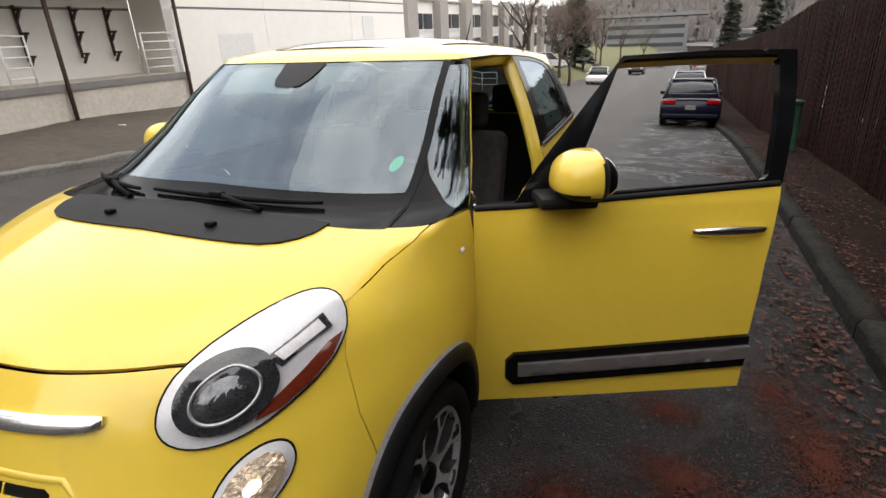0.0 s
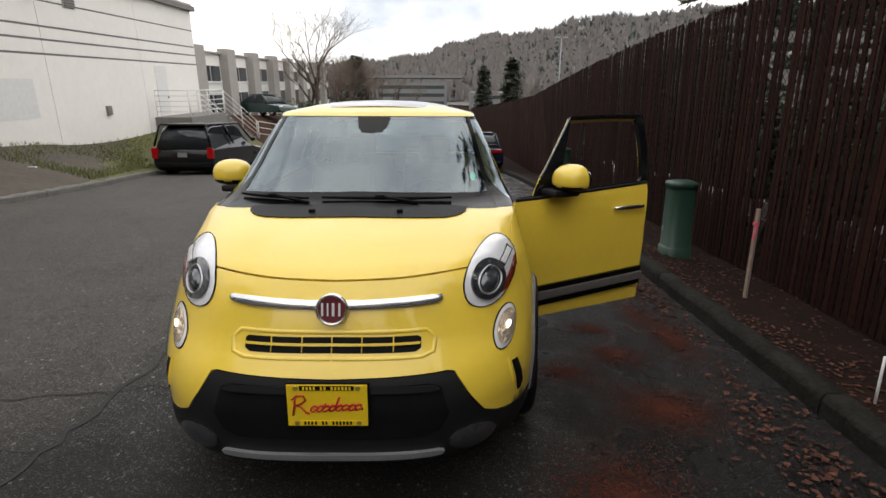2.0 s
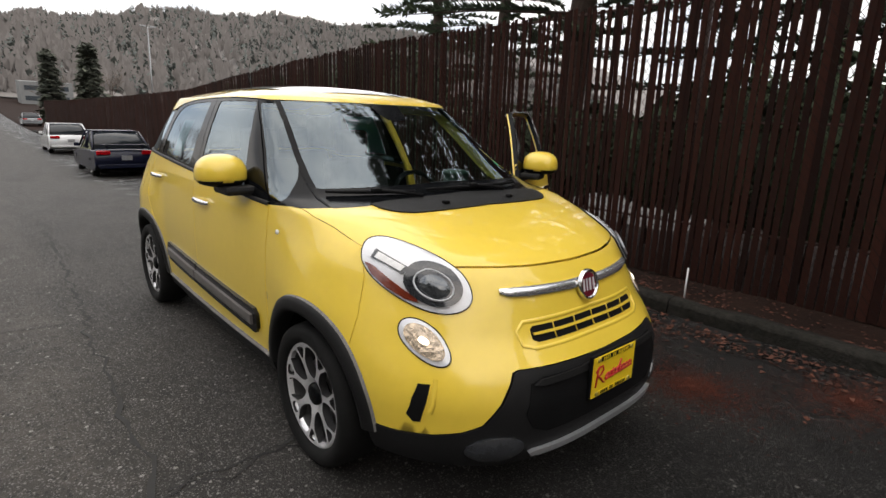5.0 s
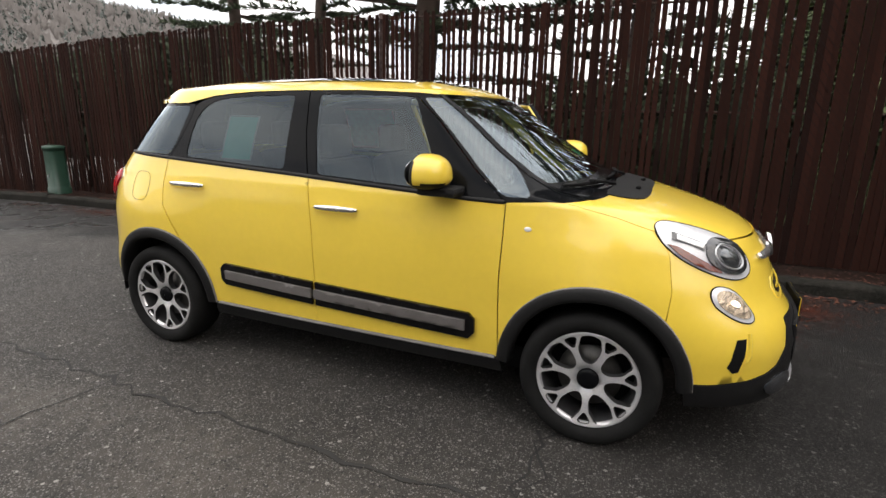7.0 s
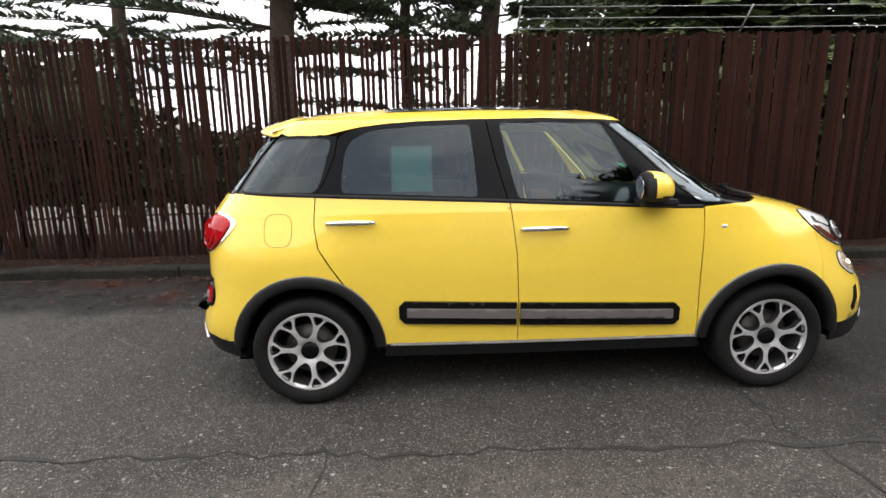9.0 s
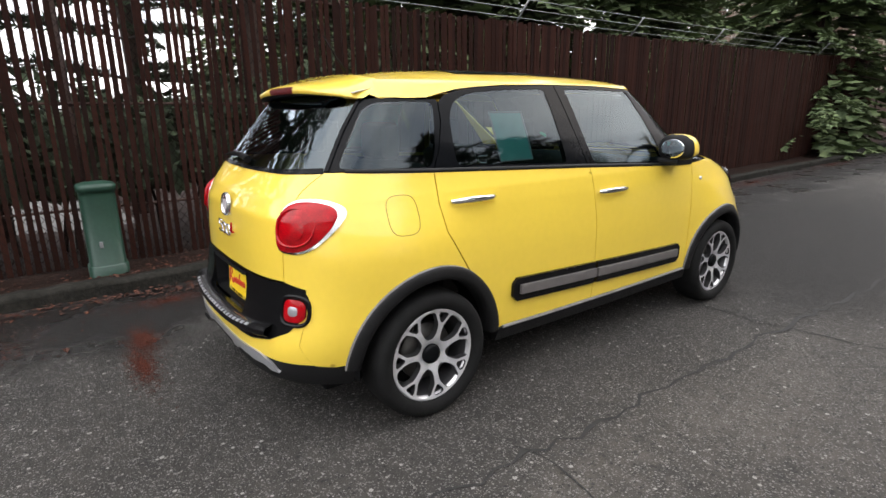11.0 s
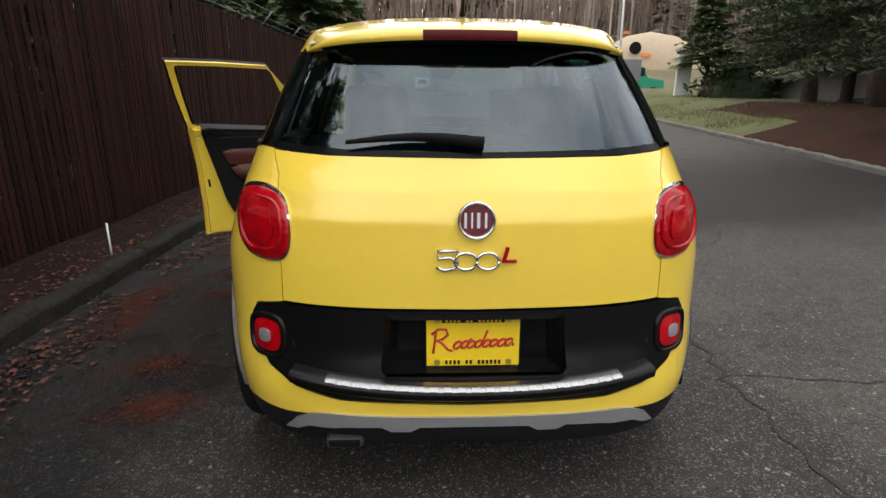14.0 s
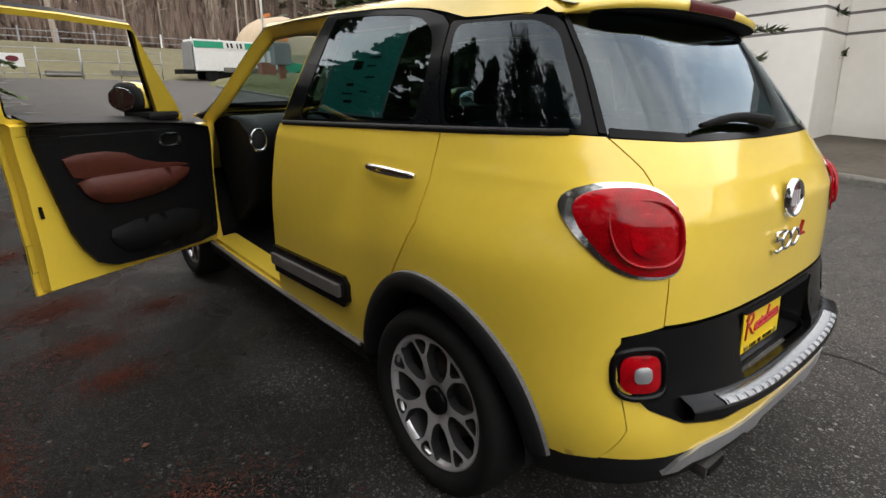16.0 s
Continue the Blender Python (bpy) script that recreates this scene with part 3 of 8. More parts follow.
    part("windscreen_border", panel([("x", .685, 1.112), ("x", .711, 1.106), ("x", .594, 1.566), ("x", .572, 1.564)], lift=.0, side=1, depth=0), GLOSS_BLACK, car)
    part("windscreen_border", panel([("x", .685, 1.112), ("x", .711, 1.106), ("x", .594, 1.566), ("x", .572, 1.564)], lift=.0, side=-1, depth=0), GLOSS_BLACK, car)
    part("windscreen_base", panel([("x", 0, 1.127), ("x", .45, 1.117), ("x", .708, 1.104), ("x", .69, 1.165), ("x", .66, 1.163), ("x", .40, 1.170), ("x", 0, 1.178)], lift=.001, depth=0), GLOSS_BLACK, car, "black painted edge of the windscreen")
    part("mirror_shade", panel([("x", 0, 1.47), ("x", .06, 1.475), ("x", .085, 1.50), ("x", .10, 1.55), ("x", .10, 1.559), ("x", 0, 1.559)], lift=.001, depth=0), GLOSS_BLACK, car, "dark sensor patch behind the windscreen")
    cowl(car)
    roof(car)
    tail(car)
    for s in (1, -1):
        for c in (ARCH_F, ARCH_R):
            wheel(car, c[0], s)
    cabin(car)
    return car


def arch_trim(c, s, a0, a1):
    bm = bmesh.new()
    pts = arch(c, R_CLAD, a0, a1, 40)
    rows = []
    prof = [(.018, .0), (.015, .012), (.0, .019), (-.028, .021), (-.044, .016), (-.050, -.01), (-.052, -.06)]
    for i, p in enumerate(pts):
        t = radians(a0 + (a1 - a0) * i / 40)
        row = []
        for dr, h in prof:
            r = R_CLAD + dr
            stretch = 1 + .03 * math.sin(t)
            y, z = c[0] - r * math.cos(t), c[1] + r * math.sin(t) * stretch
            u = u_at("y", y, z)
            x, yy = ring_point(u, z)
            row.append(bm.verts.new(((x + h) * s, y, z)))
        rows.append(row)
    for a, b in zip(rows, rows[1:]):
        for k in range(len(prof) - 1):
            # the outermost face carries the painted edge highlight
            fc = bm.faces.new((a[k], a[k + 1], b[k + 1], b[k]))
            fc.smooth, fc.material_index = True, 1 if k == 0 else 0
    bmesh.ops.recalc_face_normals(bm, faces=bm.faces)
    return bm


def wheel_well(car, s):
    for c in (ARCH_F, ARCH_R):
        bm = bmesh.new()
        rows = []
        for x in (.84, .40):
            rows.append([bm.verts.new((x * s, c[0] - .386 * math.cos(a), c[1] + .386 * math.sin(a))) for a in [math.pi * (k / 24 * 1.04 - .02) for k in range(25)]])
        for k in range(24):
            bm.faces.new((rows[0][k], rows[0][k + 1], rows[1][k + 1], rows[1][k])).smooth = True
        bm.faces.new(rows[1])
        part("wheel_well", bm, DARK, car)


def badge(car, at, rx, rz, r, back=False):
    m = pose(*at, rx, 0, rz)
    bm = bmesh.new()
    prof = [(0, .8), (.010, .86), (.014, .93), (.010, 1.0), (-.004, 1.03)]
    rows = []
    for h, f in prof:
        rows.append([bm.verts.new((r * f * math.cos(t), r * f * math.sin(t), h)) for t in [2 * math.pi * k / 40 for k in range(40)]])
    for a, b in zip(rows, rows[1:]):
        for k in range(40):
            bm.faces.new((a[k], a[(k + 1) % 40], b[(k + 1) % 40], b[k])).smooth = True
    bmesh.ops.transform(bm, matrix=m, verts=bm.verts)
    bmesh.ops.recalc_face_normals(bm, faces=bm.faces)
    ring = part("badge", bm, CHROME, car, "round chrome badge with a dark red field")
    bm = bmesh.new()
    bmesh.ops.create_circle(bm, cap_ends=True, segments=40, radius=r * .82)
    bmesh.ops.translate(bm, vec=(0, 0, .004), verts=bm.verts)
    bmesh.ops.transform(bm, matrix=m, verts=bm.verts)
    part("badge_field", bm, MAROON, ring)
    for k, (x, w, h) in enumerate([(-.036, .008, .05), (-.015, .006, .05), (.006, .010, .05), (.030, .008, .05)]):
        bm = bmesh.new()
        add_box(bm, (x * r / .062, 0, .007), (w * r / .062, h * r / .062, .004), .001)
        bmesh.ops.transform(bm, matrix=m, verts=bm.verts)
        part("badge_bar", bm, PALE_METAL, ring)


def headlamp(car, s):
    lamp = part("headlight", panel(HEADLAMP, lift=.004, side=s, depth=.02, bulge=.012, grid=.02), CHROME_DULL, car, "oval headlight with a pale silver surround")
    rim = chart(HEADLAMP)
    part("headlight_seal", band(rim, -.002, .007, .005, s), DARK, lamp)
    part("headlight_bowl", panel(oval("x", .614, .889, .078, .070, -20), lift=.019, side=s, depth=.01, bulge=.004, grid=.02), SMOKE, lamp, "smoked inner reflector")
    ring = chart(oval("x", .616, .886, .050, .048, 0))
    part("projector_ring", band(ring, .018, .027, .011, s), SATIN, lamp, "satin ring round the projector")
    part("projector", panel(oval("x", .614, .885, .041, .040, 0), lift=.020, side=s, depth=.012, bulge=.016, grid=.015), LENS, lamp, "dark projector lens")
    part("indicator_frame", panel([("x", .660, .936), ("x", .688, .918), ("x", .738, .963), ("x", .712, .988)], lift=.017, side=s, depth=.006, grid=.02), SMOKE, lamp)
    part("indicator", panel([("x", .670, .940), ("x", .688, .928), ("x", .729, .963), ("x", .712, .978)], lift=.021, side=s, depth=.006, grid=.02), WHITE_LENS, lamp, "clear indicator strip")
    part("side_marker", panel([("x", .672, .828), ("x", .702, .838), ("x", .735, .870), ("x", .756, .912), ("x", .757, .948), ("x", .744, .938), ("x", .722, .903), ("x", .694, .866), ("x", .674, .846)], lift=.014, side=s, depth=.006, grid=.02), AMBER, lamp, "amber side marker")
    part("lamp_corner", panel([("x", .60, .93), ("x", .76, .885), ("y", -1.48, .885), ("y", -1.40, 1.0), ("y", -1.44, 1.018), ("x", .67, .99)], lift=-.003, side=s, depth=0), PAINT, lamp)
    drl = part("running_light", panel(oval("x", .692, .704, .051, .075, -18), lift=.004, side=s, depth=.02, bulge=.010, grid=.02), CHROME_DULL, car, "round lit running light below the headlight")
    part("running_light_glow", panel(oval("x", .692, .704, .041, .060, -18), lift=.012, side=s, depth=.004, bulge=.010, grid=.012), LAMP_ON, drl, "warm white lit bulb and reflector")
    part("running_light_core", panel(oval("x", .692, .706, .011, .015, -18), lift=.024, side=s, depth=.004, bulge=.004, grid=.008), LAMP_CORE, drl, "bright bulb")
    part("running_light_rim", band(chart(oval("x", .692, .704, .052, .077, -18)), -.002, .005, .006, s), DARK, drl)


def plate(car, at, rx, rz, front):
    m = pose(*at, rx, 0, rz)
    bm = bmesh.new()
    add_box(bm, (0, 0, -.008), (.312, .182, .014), .006)
    bmesh.ops.transform(bm, matrix=m, verts=bm.verts)
    back = part("plate_holder", bm, DARK, car, "yellow dealer plate in a black holder")
    bm = bmesh.new()
    add_box(bm, (0, 0, .001), (.298, .168, .004), .001)
    bmesh.ops.transform(bm, matrix=m, verts=bm.verts)
    part("plate", bm, PLATE, back, "yellow paper plate with red script")
    # a red slanted script mark: one tall capital loop and a run of low loops, on the plate
    strokes = [[(-.118, .034), (-.122, .0), (-.128, -.038)], [(-.132, .026), (-.112, .042), (-.086, .040), (-.080, .022), (-.098, .008), (-.116, .004), (-.098, -.006), (-.080, -.028), (-.066, -.034)]]
    for x, tall in ((-.050, 0), (-.026, .010), (-.006, 0), (.018, .034), (.044, 0), (.066, 0), (.092, 0), (.114, 0)):
        strokes.append([(x + .011 * math.cos(t) + .006 * math.sin(t), -.016 + .013 * math.sin(t) + .0012 * k / 3) for k, t in enumerate([2 * math.pi * q / 10 + .6 for q in range(10)])] + ([(x + .012, -.010), (x + .018 + tall * .3, -.004 + tall)] if tall else [(x + .016, -.026)]))
    for st in strokes:
        bm = bmesh.new()
        add_tube(bm, [(x, y + .004 + x * .05, .0042) for x, y in st], .0042, 5)
        bmesh.ops.transform(bm, matrix=m, verts=bm.verts)
        part("script_stroke", bm, PLATE_RED, back)
    for z in (.071, -.071):
        bm = bmesh.new()
        add_box(bm, (0, z, .0035), (.20, .018, .003))
        bmesh.ops.transform(bm, matrix=m, verts=bm.verts)
        part("plate_strip", bm, DARK if z > 0 else PLATE, back)
        for k in range(14):
            if k not in (4, 7):
                bm = bmesh.new()
                add_box(bm, (-.085 + .17 * k / 13, z, .0055), (.0075, .013, .002))
                bmesh.ops.transform(bm, matrix=m, verts=bm.verts)
                part("plate_bar", bm, PLATE if z > 0 else DARK, back)
    for x in (-.115, .115):
        for y in (.071, -.071):
            bm = bmesh.new()
            bmesh.ops.create_cone(bm, cap_ends=True, segments=16, radius1=.011, radius2=.009, depth=.006)
            bmesh.ops.translate(bm, vec=(x, y, .005), verts=bm.verts)
            bmesh.ops.transform(bm, matrix=m, verts=bm.verts)
            part("plate_screw", bm, BRASS, back)


def handle(parent, s, y0, y1, z):
    """A chrome pull handle and the cup behind it."""
    ym = (y0 + y1) / 2
    part("handle_cup", panel(oval("y", ym - .005, z + .012, .052, .030), side=s, lift=.0015, depth=0, grid=.015), PAINT, parent)
    bm = bmesh.new()
    n, rows = 14, []
    for i in range(n + 1):
        f = i / n
        y = y0 + (y1 - y0) * f
        x = ring_point(u_at("y", y, z), z)[0]
        h = .008 + .026 * math.sin(math.pi * min(1, max(0, f))) ** .6
        r = .0155 * (.55 + .45 * math.sin(math.pi * f) ** .5)
        zz = z + .004 * math.sin(math.pi * f)
        rows.append([bm.verts.new(((x + h + .75 * r * math.cos(t)) * s, y, zz + r * math.sin(t))) for t in [2 * math.pi * k / 10 for k in range(10)]])
    for a, b in zip(rows, rows[1:]):
        for k in range(10):
            bm.faces.new((a[k], a[(k + 1) % 10], b[(k + 1) % 10], b[k])).smooth = True
    bm.faces.new(rows[0])
    bm.faces.new(rows[-1])
    bmesh.ops.recalc_face_normals(bm, faces=bm.faces)
    part("handle", bm, CHROME, parent, "chrome pull handle")


def moulding(parent, s, y0, y1, round0, round1):
    """The black rubbing strip with its grey insert."""
    def zb(y):
        return .415 + (y + .77) / 1.58 * .052
    def zt(y):
        return .545 + (y + .77) / 1.58 * .05
    pts = [("y", y0 + (.03 if round0 else 0), zb(y0)), ("y", y1 - (.03 if round1 else 0), zb(y1))]
    pts += [("y", y1, zb(y1) + .03), ("y", y1, zt(y1) - .03)] if round1 else []
    pts += [("y", y1 - (.03 if round1 else 0), zt(y1)), ("y", y0 + (.03 if round0 else 0), zt(y0))]
    pts += [("y", y0, zt(y0) - .03), ("y", y0, zb(y0) + .03)] if round0 else []
    st = part("rubbing_strip", panel(pts, side=s, lift=.018, depth=.026, grid=.02), GLOSS_STRIP, parent, "black rubbing strip with a grey insert")
    a, b = y0 + (.045 if round0 else 0), y1 - (.045 if round1 else 0)
    part("strip_insert", panel([("y", a, zb(a) + .042), ("y", b, zb(b) + .042), ("y", b, zt(b) - .036), ("y", a, zt(a) - .036)], side=s, lift=.032, depth=.02, grid=.02), GREY_STRIP, st)


def door_shell(parent, s, outline, frame, glass, material_glass):
    part("door_panel", panel(outline, side=s), PAINT, parent, "yellow painted door skin")
    fr = part("window_frame", panel(frame, [chart(soft(glass))], side=s, lift=-.003, depth=.03), GLOSS_BLACK, parent, "black window frame")
    if material_glass:
        part("window_glass", panel(soft(glass), side=s, lift=-.006, depth=0), material_glass, fr)


def side_door_rear(car, s):
    door = new("rear_door")
    door.parent = car
    door_shell(door, s, DOOR_R, FRAME_R, GLASS_R, TINT)
    handle(door, s, .93, 1.205, 1.037)
    moulding(door, s, .163, .82, False, True)
    y0, y1, z1 = (.62, .84, 1.44) if s < 0 else (.50, .93, 1.50)
    sheet = [("y", y0, 1.20), ("y", y1, 1.20), ("y", y1, z1), ("y", y0, z1)]
    paper = part("window_sticker", panel(sheet, side=s, lift=-.012, depth=0), STICKER if s < 0 else STICKER_BACK, door, "green price sheet behind the glass")
    part("sheet_edge", band(chart(sheet), -.012, -.009, .008, s), WHITE_LENS, paper)
    if s > 0:
        for a, b, z0, z1 in ([(.66, .72, 1.36, 1.39), (.65, .70, 1.30, 1.31), (.64, .71, 1.27, 1.275), (.66, .72, 1.24, 1.25), (.75, .82, 1.40, 1.405), (.75, .81, 1.37, 1.375), (.76, .82, 1.33, 1.335), (.75, .80, 1.28, 1.285)]):
            part("sheet_bar", panel([("y", a, z0), ("y", b, z0), ("y", b, z1), ("y", a, z1)], side=s, lift=-.010, depth=0), DARK, door)
    part("door_lining", panel(DOOR_R, side=s, lift=-.085, depth=0, grid=.09), DARK, door)


def side_door_front(car, s, angle):
    door = new("front_door")
    door.parent = car
    door_shell(door, s, DOOR_F, FRAME_OPEN if angle else FRAME_F, GLASS_F, None if angle else SIDE_GLASS)
    handle(door, s, -.125, .145, .985)
    moulding(door, s, -.77, .143, True, False)
    door_mirror(door, s)
    if angle:
        part("belt_trim", band(chart([("y", -.88, 1.086), ("y", -.711, 1.09), ("y", .19, 1.136)], closed=False), -.002, .007, .022, s, False), PLASTIC, door)
        # the inner side of the open door: pressed steel rim, trim panel, armrest
        inner = [(k, y + (.012 if y < -.5 else -.03), z + (.02 if z < .5 else 0)) for k, y, z in DOOR_F]
        part("door_inner", panel(inner, side=s, lift=-.075, depth=-.065), PAINT, door, "yellow pressed steel inside of the door")
        glass_in = [(k, y + (.012 if y > -.16 else -.012), z + (-.010 if z > 1.5 else .006 if z > 1.33 else -.004)) for k, y, z in soft(GLASS_F)]
        part("window_frame_inner", panel([(k, y + (.0 if y < 0 else -.012), z - .001) for k, y, z in FRAME_OPEN], [chart(glass_in)], side=s, lift=-.045, depth=-.04), PAINT, door, "yellow inner window frame")
        trim = rounded([("y", -.855, .45), ("y", -.83, .385), ("y", -.40, .375), ("y", -.13, .40), ("y", -.02, .55), ("y", .04, .80), ("y", .115, 1.09), ("y", .115, 1.158), ("y", -.55, 1.126), ("y", -.80, 1.098), ("y", -.86, 1.06), ("y", -.865, .9)], 1)
        part("door_trim", panel(trim, side=s, lift=-.094, depth=.02, bulge=-.02), TRIM_BLACK, door, "black moulded inner door trim")
        part("armrest_panel", panel(rounded([("y", -.70, .852), ("y", -.30, .854), ("y", -.06, .858), ("y", -.03, .92), ("y", -.01, .978), ("y", -.28, .984), ("y", -.44, .905), ("y", -.69, .866)], 1), side=s, lift=-.115, depth=-.02, bulge=-.012), LEATHER, door, "brown leatherette door panel")
        part("armrest", panel(rounded([("y", -.68, .79), ("y", -.50, .718), ("y", -.20, .706), ("y", -.10, .775), ("y", -.055, .862), ("y", -.35, .862), ("y", -.70, .856)], 1), side=s, lift=-.125, depth=-.03, bulge=-.035), LEATHER, door, "brown padded armrest")
        part("door_sill_cap", band(chart([("y", -.85, 1.092), ("y", -.711, 1.098), ("y", .115, 1.142)], closed=False), -.105, -.004, .032, s, False), TRIM_BLACK, door, "black capping along the window sill")
        loop = chart(oval("y", -.585, 1.012, .062, .037, 0, power=3))
        part("door_pull", band(loop, -.10, -.125, .016, s), CHROME, door, "chrome ring of the inner door handle")
        part("door_pull_bowl", panel(oval("y", -.585, 1.012, .055, .030), side=s, lift=-.113, depth=0), DARK, door)
        part("door_pocket", panel(rounded([("y", -.75, .44), ("y", -.30, .42), ("y", -.18, .52), ("y", -.20, .60), ("y", -.74, .62)], 1), side=s, lift=-.11, depth=-.02, bulge=-.03), TRIM_BLACK, door)
        part("door_latch", panel([("y", .085, .70), ("y", .10, .70), ("y", .105, .76), ("y", .09, .76)], side=s, lift=-.084, depth=.004), DARK, door)
        h = Vector((.835 * s, -.90, 0))
        door.matrix_local = Matrix.Translation(h) @ Matrix.Rotation(radians(-angle * s), 4, "Z") @ Matrix.Translation(-h)
    else:
        part("door_lining", panel(DOOR_F, side=s, lift=-.085, depth=0, grid=.09), DARK, door)


def door_mirror(door, s):
    c = Vector((.925 * s, -.53, 1.19))
    bm = bmesh.new()
    bmesh.ops.create_uvsphere(bm, u_segments=28, v_segments=18, radius=1)
    for v in bm.verts:
        x, y, z = v.co
        q = 2.5
        k = (abs(x) ** q + abs(y) ** q + abs(z) ** q) ** (1 / q)
        x, y, z = x / k, y / k, z / k
        v.co = Vector((x * .122, y * (.052 if y > 0 else .118), z * (.102 if z > 0 else .058)))
    bmesh.ops.translate(bm, vec=c, verts=bm.verts)
    for f in bm.faces:
        f.smooth = True
        mid = f.calc_center_median()
        f.material_index = 1 if mid.z < c.z - .026 or mid.y > c.y + .014 else 0
    part("mirror_cap", bm, [PAINT, PLASTIC], door, "yellow door mirror with a black base")
    bm = bmesh.new()
    bmesh.ops.create_uvsphere(bm, u_segments=24, v_segments=12, radius=1)
    for v in bm.verts:
        v.co = Vector((v.co.x * .084, max(-.004, v.co.y * .006), v.co.z * .054 + (.010 if v.co.z > 0 else 0)))
    bmesh.ops.transform(bm, matrix=Matrix.Translation(c + Vector((0, .054, .008))) @ Matrix.Rotation(radians(8 * s), 4, "Z"), verts=bm.verts)
    part("mirror_glass", bm, MIRROR, door, "mirror glass")
    bm = bmesh.new()
    add_box(bm, (.855 * s, -.59, 1.122), (.20, .19, .042), .018)
    part("mirror_foot", bm, PLASTIC, door)


def door_aperture(car, s):
    """Yellow lining round the open doorway."""
    out = [("y", -.889, .335), ("y", -.889, 1.085)] + FRAME_F[1:6] + [("y", .206, 1.135), ("y", .156, .56), ("y", .157, .335)]
    loop = chart(out)
    bm = bmesh.new()
    rows = []
    for p in loop:
        n, o = skin_normal(p.x, p.y), skin(p.x, p.y)
        c = Vector((0, -.35, .95))
        inw = Vector((0, c.y - o.y, c.z - o.z))
        inw.normalize()
        rows.append([bm.verts.new(Vector(((o + q).x * s, (o + q).y, (o + q).z))) for q in (n * -.004, n * -.03, n * -.035 + inw * .024, n * -.062 + inw * .024, n * -.068 + inw * .014)])
    for i in range(len(rows)):
        a, b = rows[i], rows[(i + 1) % len(rows)]
        for k in range(4):
            bm.faces.new((a[k], a[k + 1], b[k + 1], b[k])).smooth = True
    bmesh.ops.recalc_face_normals(bm, faces=bm.faces)
    part("door_opening", bm, PAINT, car, "yellow lining of the open doorway")
    for z in (.62, .93):
        bm = bmesh.new()
        add_box(bm, (.838 * s, -.895, z), (.045, .045, .06), .008)
        part("door_hinge", bm, PAINT, car)
    part("sill_plate", panel([("y", -.86, .338), ("y", .14, .338), ("y", .14, .36), ("y", -.86, .36)], side=s, lift=-.02, depth=.12), PAINT, car)


def turn_repeater(car, s):
    part("side_repeater", panel(oval("y", -1.0, .975, .017, .011), side=s, lift=.003, depth=.008, grid=.008, bulge=.004), WHITE_LENS, car, "small clear side repeater")


def cowl(car):
    part("cowl", panel([("x", 0, 1.094), ("x", .20, 1.092), ("x", .35, 1.090), ("x", .43, 1.0895), ("x", .48, 1.092), ("x", .515, 1.097), ("x", .54, 1.104), ("x", .548, 1.114), ("x", .45, 1.120), ("x", 0, 1.131)], lift=.006, depth=.012), PLASTIC, car, "matt black scuttle panel under the windscreen")
    for s in (1, -1):
        p = skin(u_at("x", .215, 1.105), float(np.interp(1.105, [a for a, b in LEVELS], [b for a, b in LEVELS])))
        bm = bmesh.new()
        add_box(bm, (p.x * s, p.y - .0, p.z + .012), (.030, .026, .016), .006)
        part("washer_nozzle", bm, DARK, car)
    zs, vs = [a for a, b in LEVELS], [b for a, b in LEVELS]

    def on(x, z, h):
        u, v = u_at("x", abs(x), z), float(np.interp(z, zs, vs))
        q = skin(u, v) + skin_normal(u, v) * h
        return Vector((q.x * math.copysign(1, x), q.y, q.z))
    for x0, x1, pivot in ((-.20, .47, .10), (-.66, -.27, -.46)):
        bm = bmesh.new()
        n = 16
        path = [on(x0 + (x1 - x0) * i / n, 1.138 + .004 * (1 - i / n), .016) for i in range(n + 1)]
        add_tube(bm, path, [.006 + .004 * math.sin(math.pi * i / n) for i in range(n + 1)], 6)
        w = part("wiper_blade", bm, DARK, car, "black windscreen wiper")
        bm = bmesh.new()
        add_tube(bm, [on(pivot + .20, 1.124, .012), on(pivot + .10, 1.130, .024), on(pivot, 1.140, .026)], [.010, .008, .009], 8)
        add_box(bm, on(pivot, 1.139, .026), (.05, .03, .022), .008)
        part("wiper_arm", bm, DARK, w)


def roof_height(y):
    return lerp([(-.6, .05), (-.35, .062), (0, .082), (.35, .09), (.8, .084), (1.1, .069), (1.3, .051), (1.5, .026), (1.7, .004)], y)


